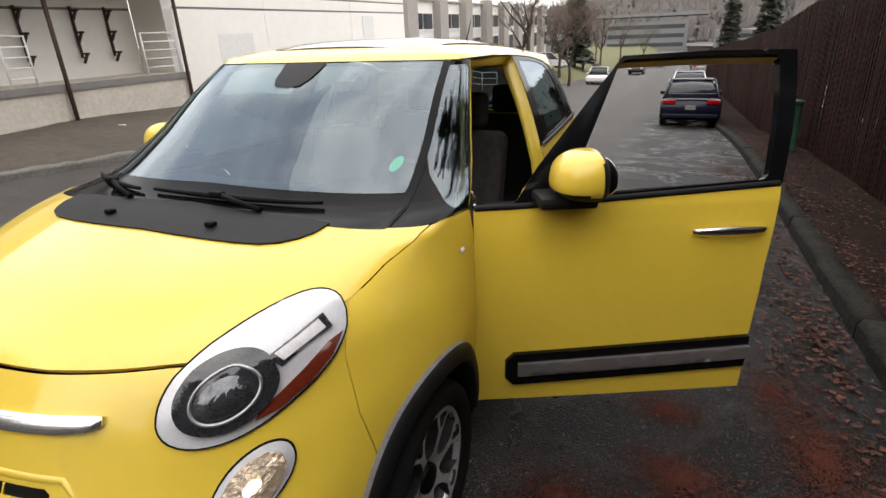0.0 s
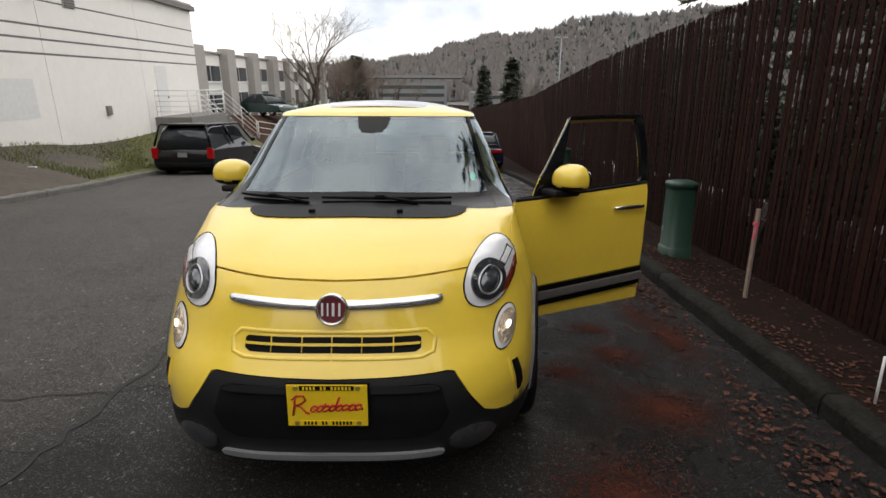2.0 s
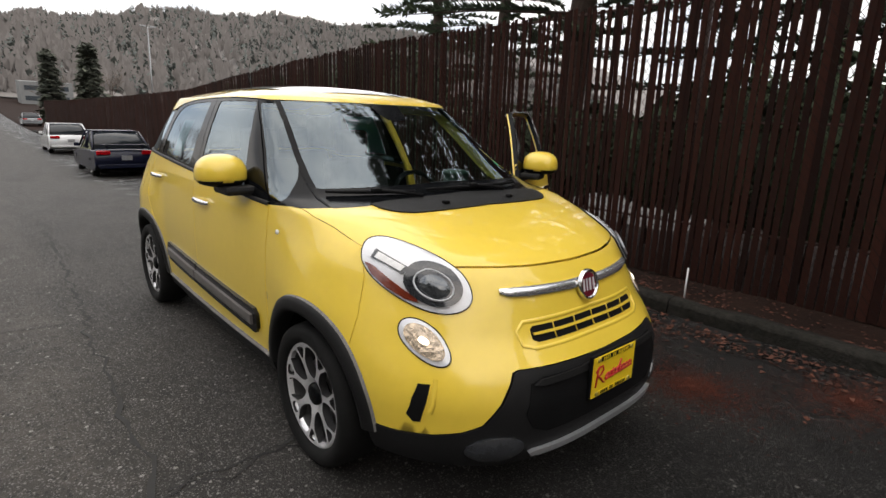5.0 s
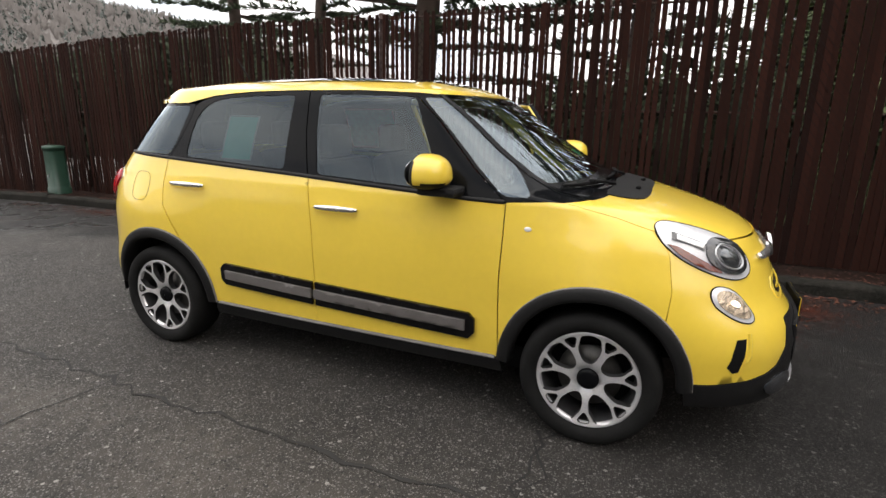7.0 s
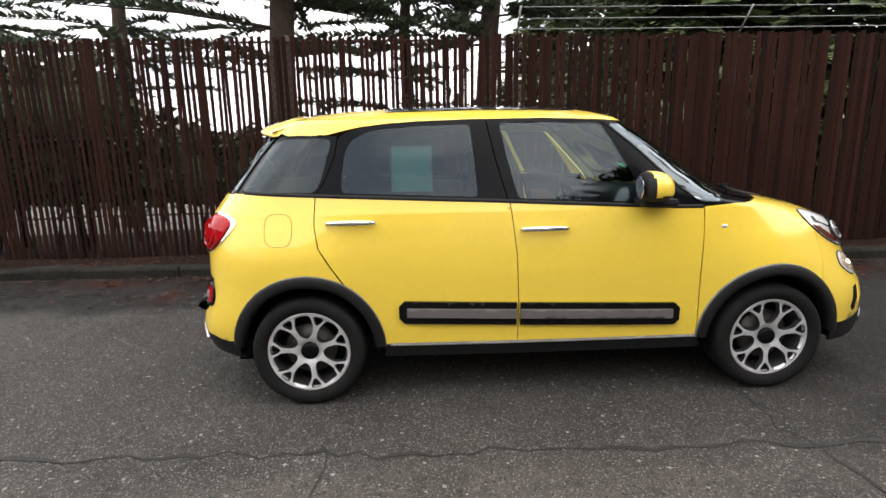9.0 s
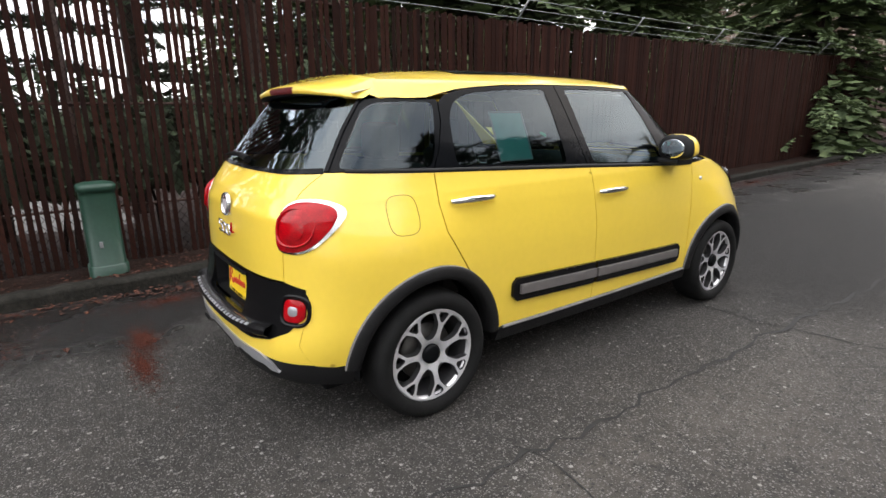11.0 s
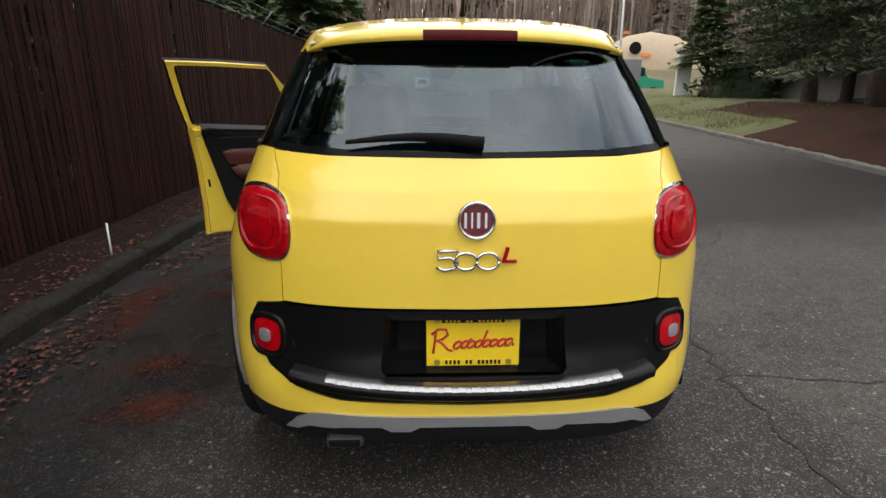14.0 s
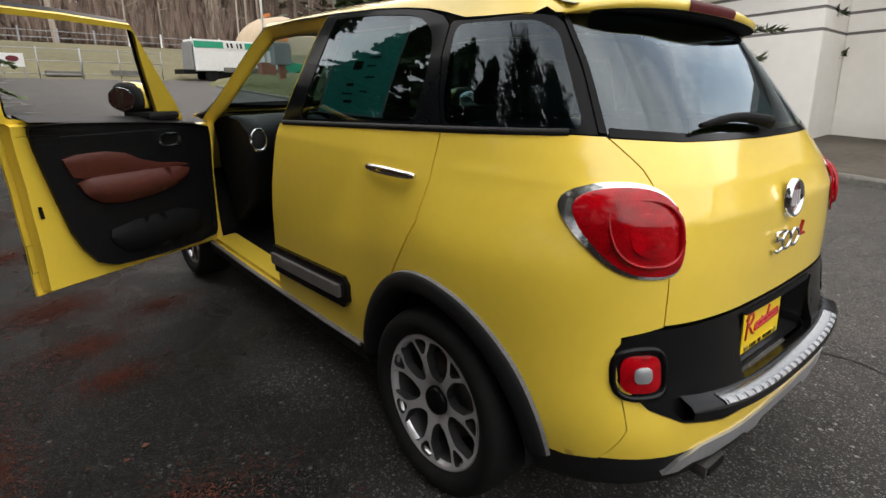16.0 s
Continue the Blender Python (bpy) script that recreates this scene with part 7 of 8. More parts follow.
def build_woods():
    """The tall bare wood beyond the field, and the wooded hill down the valley."""
    rnd = random.Random(13)
    tv, tf, gv, gf = [], [], [], []

    def pole(x, y, z, h, r, lean):
        k = len(tv)
        for dz, rr in ((-1, r), (h * .6, r * .7), (h, r * .2)):
            for t in range(5):
                a = t * 2 * math.pi / 5
                tv.append((x + rr * math.cos(a) + lean * dz, y + rr * math.sin(a), z + dz))
        for s in (0, 5):
            for t in range(5):
                tf.append((k + s + t, k + s + (t + 1) % 5, k + s + 5 + (t + 1) % 5, k + s + 5 + t))
        for _ in range(16):
            zz, a, ln = rnd.uniform(h * .2, h * .97), rnd.uniform(0, 6.3), rnd.uniform(.6, 2.6)
            q = len(tv)
            p = Vector((x + lean * zz, y, z + zz))
            d = Vector((math.cos(a) * ln, math.sin(a) * ln * .5, ln * rnd.uniform(.1, .7)))
            tv.extend([tuple(p), tuple(p + Vector((0, 0, .09))), tuple(p + d)])
            tf.append((q, q + 1, q + 2))
            for _ in range(3):
                q = len(tv)
                e = p + d * rnd.uniform(.3, 1)
                g = Vector((rnd.gauss(0, .5), rnd.gauss(0, .3), rnd.uniform(.1, .8)))
                tv.extend([tuple(e), tuple(e + Vector((.05, 0, .03))), tuple(e + g)])
                tf.append((q, q + 1, q + 2))

    def green(x, y, z, h, r, base):
        for _ in range(int(230 * h / 15)):
            f = rnd.random()
            hh = base + (h - base) * f
            a, rr = rnd.uniform(0, 6.3), r * (1 - f * .85) * rnd.uniform(.3, 1)
            p = Vector((x + rr * math.cos(a), y + rr * math.sin(a), z + hh))
            s = rnd.uniform(.5, 1.2)
            q = len(gv)
            d = Vector((math.cos(a), math.sin(a), -.35)) * s
            w = Vector((-math.sin(a), math.cos(a), rnd.uniform(-.3, .3))) * s * .4
            gv.extend([tuple(p), tuple(p + d * .5 + w), tuple(p + d), tuple(p + d * .5 - w)])
            gf.append((q, q + 1, q + 2, q + 3))
    for _ in range(640):
        x, y = rnd.uniform(-80, 42), rnd.uniform(-100, -60)
        pole(x, y, ground_height(x, y), rnd.uniform(13, 26), rnd.choice((.07, .10, .14, .20, .27)), rnd.gauss(0, .02))
    sv, sf = [], []
    for _ in range(27000):
        x, y = rnd.uniform(-85, 45), rnd.uniform(-104, -60)
        base = Vector((x, y, ground_height(x, y) + rnd.random() ** 2.1 * 9.5))
        for _ in range(3):
            d = Vector((rnd.gauss(0, .32), rnd.gauss(0, .3), rnd.uniform(.6, 4.0)))
            k = len(sv)
            sv.extend([tuple(base), tuple(base + Vector((.11, 0, 0))), tuple(base + d)])
            sf.append((k, k + 1, k + 2))
    for _ in range(130):
        x, y = rnd.uniform(-75, 45), rnd.uniform(-100, -66)
        h = rnd.uniform(14, 24)
        pole(x, y, ground_height(x, y), h, .25, 0)
        green(x, y, ground_height(x, y), h, rnd.uniform(2, 3.4), h * rnd.uniform(.35, .6))
    for x, y, h in ((-32, -58, 14), (-38, -56, 16), (-44, -50, 15), (-28, -60, 15), (10, -45, 14), (14, -52, 16), (18, -40, 15)):
        pole(x, y, ground_height(x, y), h, .25, 0)
        green(x, y, ground_height(x, y), h, 3.2, 2)
    wood = tagged(new("woodland"), "tall bare brown wood with dark firs beyond the field", "woods", kind="stuff")
    soup("bare_trunks", tv, tf, PALE_BARK, wood)
    soup("fir_foliage", gv, gf, NEEDLE_HAZED, wood)
    soup("thicket", sv, sf, BRUSH, wood)
    # hill
    def hill_z(x, y):
        d = (y - 240) / 260
        ridge = lerp([(-400, 18), (-120, 26), (-60, 35), (-20, 44), (18, 52), (47, 59), (128, 72), (200, 80), (420, 90)], x)
        return 4 + max(0, min(1, d)) ** .8 * ridge + 2.2 * math.sin(x * .06) + 1.5 * math.sin(x * .17 + 1)
    rows = [[(x, y, hill_z(x, y)) for x in range(-420, 700, 20)] for y in (225, 250, 280, 320, 360, 400, 450, 500, 560)]
    smooth_mesh("far_hill", rows, HAZED_HILL_BROWN, label="wooded brown hill across the valley", kind="structure")
    bv, bf, cv, cf = [], [], [], []
    for _ in range(11000):
        x, y = rnd.uniform(-200, 420), 235 + 330 * rnd.random() ** 1.4
        z = hill_z(x, y)
        ever = rnd.random() < (.16 if x < 60 else .30)
        h, r = (rnd.uniform(8, 14), rnd.uniform(1.6, 2.6)) if ever else (rnd.uniform(6, 11), rnd.uniform(1.4, 2.6))
        V, F = (cv, cf) if ever else (bv, bf)
        for q in range(11):
            k, a = len(V), rnd.uniform(0, 2 * math.pi)
            if ever:
                g = q / 11
                rr = r * (1.1 - g) * rnd.uniform(.6, 1.1)
                c = Vector((x + .5 * rr * math.cos(a), y + .5 * rr * math.sin(a), z + h * (.15 + .8 * g)))
                d, e = Vector((math.cos(a) * rr, math.sin(a) * rr, -.4 * rr)), Vector((-math.sin(a), math.cos(a), 0)) * rr * .8
                V.extend([tuple(c - d * .5), tuple(c + e + Vector((0, 0, -.3 * rr))), tuple(c + d), tuple(c - e + Vector((0, 0, .9 * rr)))])
            else:
                c = Vector((x + rnd.gauss(0, .3 * r), y + rnd.gauss(0, .3 * r), z + h * rnd.uniform(0, .45)))
                d = Vector((math.cos(a) * r * rnd.uniform(.1, .7), math.sin(a) * r * .4, h * rnd.uniform(.35, .6)))
                e = Vector((.45 + .25 * r * rnd.random(), 0, 0))
                V.extend([tuple(c), tuple(c + d * .6 + e), tuple(c + d), tuple(c + d * .5 - e)])
            F.append((k, k + 1, k + 2, k + 3))
    hw = tagged(new("hill_woods"), "far wooded slope of bare trees and firs", "woods", kind="stuff")
    soup("bare_crowns", bv, bf, HAZED_HILL_BROWN, hw)
    soup("fir_crowns", cv, cf, HAZED_HILL_GREEN, hw)


# ---- buildings; these stand upright on the slope ----
GRADE = radians(3.15)
SLOPE = Matrix.Rotation(-GRADE, 4, "X")


def level(x, y, z):
    """A place given on the sloping street, in the upright world."""
    return SLOPE @ Vector((x, y, z))


def groove_wall(name, axis, at, a0, a1, z0, z1, parent, joints=(), out=1, thick=.3):
    """A wall panel with recessed bands and upright joints, built as separate courses."""
    bands = [z0, 2.52, 2.58, 2.93, 2.99, 3.30, 3.36, 4.02, 4.07, z1]
    for k in range(0, len(bands), 2):
        cuts = [a0, *joints, a1]
        for p, q in zip(cuts, cuts[1:]):
            lo, hi = p + .012, q - .012
            b = (at - thick, at) if out > 0 else (at, at + thick)
            if axis == "x":
                box("wall_panel", b[0], b[1], lo, hi, bands[k], bands[k + 1], WHITE_WALL, parent)
            else:
                box("wall_panel", lo, hi, b[0], b[1], bands[k], bands[k + 1], WHITE_WALL, parent)
    b = (at - thick, at - .03) if out > 0 else (at + .03, at + thick)
    if axis == "x":
        box("wall_core", b[0], b[1], a0 + .01, a1 - .01, z0, z1 - .02, WALL_GROOVE, parent)
    else:
        box("wall_core", a0 + .01, a1 - .01, b[0], b[1], z0, z1 - .02, WALL_GROOVE, parent)


def rail_run(parent, pts, n, height, material, r=.022, posts=True):
    for k in range(n):
        h = height * (k + 1) / n
        bm = bmesh.new()
        add_tube(bm, [(x, y, z + h) for x, y, z in pts], r if k == n - 1 else r * .8, 6)
        part("rail", bm, material, parent)
    if posts:
        for x, y, z in pts:
            bm = bmesh.new()
            add_tube(bm, [(x, y, z - .05), (x, y, z + height)], r, 6)
            part("post", bm, material, parent)


def build_hall():
    hall = tagged(new("warehouse"), "long white warehouse with recessed bands and a loading dock", "building")
    top = 5.15
    groove_wall("wall", "x", -11.4, 8.9, 23.1, -1.6, top, hall, (12.9, 18.2))
    groove_wall("wall", "x", -12.6, -1.2, 8.9, -1.2, top, hall, (3.6,))
    groove_wall("wall", "y", -1.2, -12.9, -11.1, -1.2, top, hall)
    groove_wall("wall", "x", -11.1, -5.0, -1.2, -1.2, top, hall)
    groove_wall("wall", "y", 23.1, -24, -11.4, -1.6, top, hall)
    box("end_wall", -24, -11.4, -5.3, -5.02, -1, top, WHITE_WALL, hall)
    box("return_wall", -12.6, -11.4, 8.9, 9.2, -1, top, WHITE_WALL, hall)
    box("roof", -24, -11.2, -5.2, 23.2, top - .25, top - .05, WALL_GROOVE, hall, label="flat grey roof")
    box("roof_edge", -11.45, -11.33, 8.9, 23.15, top - .02, top + .06, TAUPE, hall)
    # dock
    box("dock_platform", -12.6, -10.75, .5, 8.75, -1.2, .92, DOCK_WALL, hall, .02, "stained loading dock")
    box("dock_lip", -10.78, -10.70, .5, 8.75, .80, .94, WALL_GROOVE, hall)
    door = box("dock_door", -12.62, -12.54, 1.2, 4.2, .93, 3.0, TAUPE, hall, .01, "grey roll-up dock door")
    for k in range(9):
        box("door_slat", -12.55, -12.515, 1.25, 4.15, 1.0 + .22 * k, 1.19 + .22 * k, TAUPE, door)
    box("canopy", -12.6, -10.4, .5, 8.75, 3.02, 3.14, GALV, hall, .01, "sheet metal canopy over the dock")
    box("canopy_edge", -10.42, -10.36, .5, 8.75, 2.98, 3.18, WALL_GROOVE, hall)
    for y in (.6, 2.6, 5.4, 8.65):
        bm = bmesh.new()
        add_tube(bm, [(-10.68, y, -.6), (-10.68, y, 3.02)], .045, 8)
        part("canopy_post", bm, RUST_POST, hall)
    for y in (5.0, 5.9, 7.2, 8.1):
        bm = bmesh.new()
        add_box(bm, (-12.56, y, 2.0), (.05, .05, 1.2))
        for z in (1.5, 2.0, 2.5):
            add_box(bm, (-12.42, y, z), (.26, .05, .05))
            add_box(bm, (-12.46, y, z - .12), (.05, .05, .26), m=Matrix.Rotation(radians(40), 4, "Y"))
        part("wall_bracket", bm, RUST_POST, hall, "dark steel wall bracket")
    for y0, y1 in ((7.6, 8.6), (.6, 1.9), (4.4, 4.9)):
        rail_run(hall, [(-10.85, y0, .92), (-10.85, y1, .92)], 5, 1.0, WHITE_METAL)
    # fittings on the long wall
    for y in (11.2, 14.4):
        v = box("wall_vent", -11.42, -11.36, y - .28, y + .28, 3.98, 4.50, TAUPE, hall, .01, "louvred wall vent")
        for k in range(6):
            box("vent_slat", -11.37, -11.33, y - .25, y + .25, 4.02 + .08 * k, 4.06 + .08 * k, WALL_GROOVE, v)
    bm = bmesh.new()
    add_box(bm, (-11.28, 12.6, 4.2), (.22, .20, .22), .03)
    part("wall_lamp", bm, BRICK_RED, hall, "small wall lamp")
    box("wall_patch", -11.41, -11.392, 10.7, 12.2, .75, 1.85, WHITE_METAL, hall, .002, "painted-over patch")
    box("meter_box", -11.42, -11.32, 15.4, 15.65, .65, .95, WALL_GROOVE, hall)
    d = box("hall_door", -11.42, -11.37, 19.1, 20.0, .15, 2.4, WHITE_METAL, hall, .01, "white metal door")
    box("door_handle", -11.38, -11.34, 19.85, 19.92, 1.1, 1.2, WALL_GROOVE, d)
    # upper landing and stair to the road
    z0 = 0.38
    box("landing", -11.4, -9.9, 18.6, 22.3, -1.6, z0, WALL_GROOVE, hall, .02, "dark concrete landing")
    rail_run(hall, [(-9.95, 18.7, z0), (-9.95, 20.5, z0), (-9.95, 22.2, z0)], 5, 1.05, WHITE_METAL)
    rail_run(hall, [(-11.3, 18.65, z0), (-9.95, 18.65, z0)], 5, 1.05, WHITE_METAL)
    for k in range(10):
        box("stair_step", -11.2, -9.9, 22.3 + .42 * k, 22.72 + .42 * k, -2.4, z0 - .165 * (k + 1), CONCRETE, hall)
    for x in (-11.2, -9.95):
        rail_run(hall, [(x, 22.3, z0), (x, 24.4, z0 - .82), (x, 26.5, z0 - 1.65)], 4, 1.0, WHITE_METAL)
    rail_run(hall, [(-9.9, 26.6, z0 - 1.7), (-9.0, 27.8, z0 - 2.0), (-8.5, 29.0, z0 - 2.1)], 3, 1.0, WHITE_METAL)
    # side door with its stair
    z1 = .72
    box("side_landing", -11.1, -9.35, -4.6, -2.45, -.8, z1, CONCRETE, hall, .02, "concrete landing at the side door")
    for k in range(4):
        box("side_step", -11.0, -9.4, -2.45 + .28 * k, -2.17 + .28 * k, -.8, z1 - .17 * (k + 1), CONCRETE, hall, .01)
    d = box("side_door", -11.12, -11.05, -4.35, -3.45, z1, z1 + 2.05, TAUPE, hall, .01, "grey side door with a paper notice")
    box("door_frame", -11.11, -11.065, -4.45, -3.35, z1, z1 + 2.15, WHITE_METAL, hall)
    box("notice", -11.05, -11.04, -4.1, -3.7, z1 + 1.25, z1 + 1.6, WALL_GROOVE, d)
    rail_run(hall, [(-9.4, -3.9, z1), (-9.4, -3.2, z1), (-9.4, -2.5, z1)], 5, 1.0, WHITE_METAL)
    rail_run(hall, [(-9.4, -4.6, z1 - .5), (-9.4, -3.9, z1)], 4, .95, WHITE_METAL)
    hall["upright"] = 0
    return hall


def build_office():
    off = tagged(new("office_building"), "two storey office with taupe pillars and dark windows", "building")
    x = -14.0
    box("wall", x - 12, x, 25.5, 66, -3, 3.45, WHITE_WALL, off)
    for k in range(8):
        y = 28.4 + 4.8 * k
        box("pillar", x - .1, x + .55, y - .7, y + .7, -3, 3.80, TAUPE, off, .03)
        for z0, z1 in ((-.35, 1.05), (1.80, 2.72)):
            w = box("window", x - .05, x + .04, y + .9, y + 3.9, z0, z1, WINDOW_DARK, off, 0, "dark office window")
            box("mullion", x + .03, x + .07, y + 2.35, y + 2.43, z0, z1, TAUPE, w)
            box("sill", x - .02, x + .12, y + .85, y + 3.95, z0 - .10, z0, WHITE_METAL, w)
        box("spandrel", x - .02, x + .06, y + .8, y + 4.0, 1.2, 1.65, WHITE_METAL, off)
    box("parapet", x - 12, x + .2, 25.4, 66.2, 3.45, 3.56, TAUPE, off)
    off["upright"] = 0
    low = tagged(new("low_building"), "dark low building under the cedars", "building")
    box("wall", -30, -19.0, -31, -6, -1, 3.6, WALL_GROOVE, low)
    box("roof", -31, -18.2, -32, -5, 3.6, 3.85, TAUPE, low)
    for k in range(6):
        box("window", -19.05, -18.95, -29 + 4 * k, -27 + 4 * k, 1.0, 2.4, WINDOW_DARK, low)
    low["upright"] = 0
    for k, (x0, x1, y0, h) in enumerate(((-24, 2, 200, 1.6), (-40, -24, 150, -1.0), (10, 22, 185, -1.5), (-70, -44, 170, 1.0))):
        far = tagged(new("far_building"), "pale grey building far down the valley", "building")
        box("wall", x0, x1, y0, y0 + 12, -14, h, BLUE_GREY, far)
        for q in range(3):
            box("window_band", x0 + 1, x1 - 1, y0 - .1, y0, h - 2.2 - 2.8 * q, h - 1.0 - 2.8 * q, WINDOW_DARK, far)
        far["upright"] = 0


# ---- parked vehicles ----
def vehicle(name, label, at, yaw, size, profile, roof, paint, lamps=True, wheel_r=.31, axles=(.19, .79), plate_bars=True, glass_split=2):
    """profile: lower body outline along its length (0 nose to 1 tail) and height; roof: the cabin's corners."""
    ln, wd, ht = size
    car = tagged(new(name), label, "car")

    def hull(pts, halfs, name, material, parent, inset=0.0):
        bm = bmesh.new()
        rows = []
        n = len(pts)
        for f in (-1, -.94, -.80, 0, .80, .94, 1):
            row = []
            for k, (u, z) in enumerate(pts):
                w = halfs[k] * wd / 2
                bow = 1 - .05 * abs(f) ** 6
                row.append(bm.verts.new((f * w, (u - .5) * ln * (1 - .03 * abs(f) ** 4), z * ht * (bow if z > .35 else 1))))
            rows.append(row)
        for a, b in zip(rows, rows[1:]):
            for k in range(n):
                bm.faces.new((a[k], a[(k + 1) % n], b[(k + 1) % n], b[k])).smooth = True
        bm.faces.new(rows[0])
        bm.faces.new(rows[-1])
        bmesh.ops.recalc_face_normals(bm, faces=bm.faces)
        return part(name, bm, material, parent)
    hull(profile, [1.0] * len(profile), "body", paint, car)
    hull(roof, [.94 if z < .66 else .78 for u, z in roof], "cabin", CAR_GLASS, car)
    top = [(u, z) for u, z in roof if z > .8]
    u0, u1 = min(u for u, z in top), max(u for u, z in top)
    bm = bmesh.new()
    add_box(bm, (0, ((u0 + u1) / 2 - .5) * ln, ht * .985), (wd * .74, (u1 - u0) * ln * 1.02, ht * .035), .02)
    part("roof", bm, paint, car)
    base = [u for u, z in roof if z < .66]
    b0, b1 = min(base), max(base)
    for s in (-1, 1):
        for f0, f1 in ((b0, u0), (b0 + (b1 - b0) * .5, u0 + (u1 - u0) * .5), (b1, u1)):
            bm = bmesh.new()
            add_tube(bm, [(s * wd * .468, (f0 - .5) * ln, ht * .60), (s * wd * .386, (f1 - .5) * ln, ht * .975)], .035, 6)
            part("pillar", bm, paint, car)
    for s in (-1, 1):
        for a in axles:
            bm = bmesh.new()
            add_lathe(bm, [(-.10, .16), (-.10, wheel_r), (.09, wheel_r), (.10, wheel_r - .03), (.10, wheel_r * .70)], 28, at=(s * (wd / 2 - .10), (a - .5) * ln, wheel_r), side=s)
            bmesh.ops.recalc_face_normals(bm, faces=bm.faces)
            w = part("wheel", bm, RUBBER, car)
            bm = bmesh.new()
            add_lathe(bm, [(.085, wheel_r * .72), (.095, wheel_r * .66), (.07, wheel_r * .2), (.10, .001)], 20, at=(s * (wd / 2 - .10), (a - .5) * ln, wheel_r), side=s)
            part("rim", bm, ALLOY, w)
        bm = bmesh.new()
        if glass_split == 1:
            add_box(bm, (s * wd * .46, ln * .488, ht * .47), (wd * .10, .12, ht * .20), .03)
        else:
            add_box(bm, (s * wd * .36, ln * .490, ht * .555), (wd * .22, .08, ht * .09), .03)
        part("tail_light", bm, RED_LENS, car, "red tail light")
        bm = bmesh.new()
        add_box(bm, (s * wd * .38, -ln * .475, ht * .42), (wd * .18, .10, ht * .08), .03)
        part("headlight", bm, WHITE_LENS, car, "clear headlight")
        bm = bmesh.new()
        add_box(bm, (s * wd * .53, (b0 + .05 - .5) * ln, ht * .64), (.16, .10, .12), .03)
        part("door_mirror", bm, paint, car)
    for y, z, h in ((ln * .492, .26, .09), (-ln * .492, .24, .09)):
        bm = bmesh.new()
        add_box(bm, (0, y, ht * z), (wd * .92, .10, ht * h), .03)
        part("bumper", bm, paint, car)
    bm = bmesh.new()
    add_box(bm, (0, ln * .499, ht * .44), (.30, .02, .14), .004)
    part("plate", bm, GALV, car, "dull number plate")
    car.matrix_basis = Matrix.Translation(at) @ Matrix.Rotation(radians(yaw), 4, "Z")
    return car


SEDAN = ([(.0, .24), (.0, .40), (.03, .47), (.30, .56), (.86, .62), (.985, .60), (1.0, .45), (1.0, .24), (.92, .15), (.06, .15)], [(.27, .55), (.42, .95), (.52, 1.0), (.68, .98), (.86, .61)])
VAN = ([(.0, .20), (.005, .36), (.03, .43), (.10, .475), (.22, .52), (.6, .55), (.95, .56), (.985, .54), (1.0, .46), (1.0, .26), (.985, .20), (.95, .14), (.05, .14)], [(.19, .51), (.29, .74), (.37, .91), (.44, .975), (.55, 1.0), (.84, .99), (.91, .965), (.955, .88), (.985, .55)])


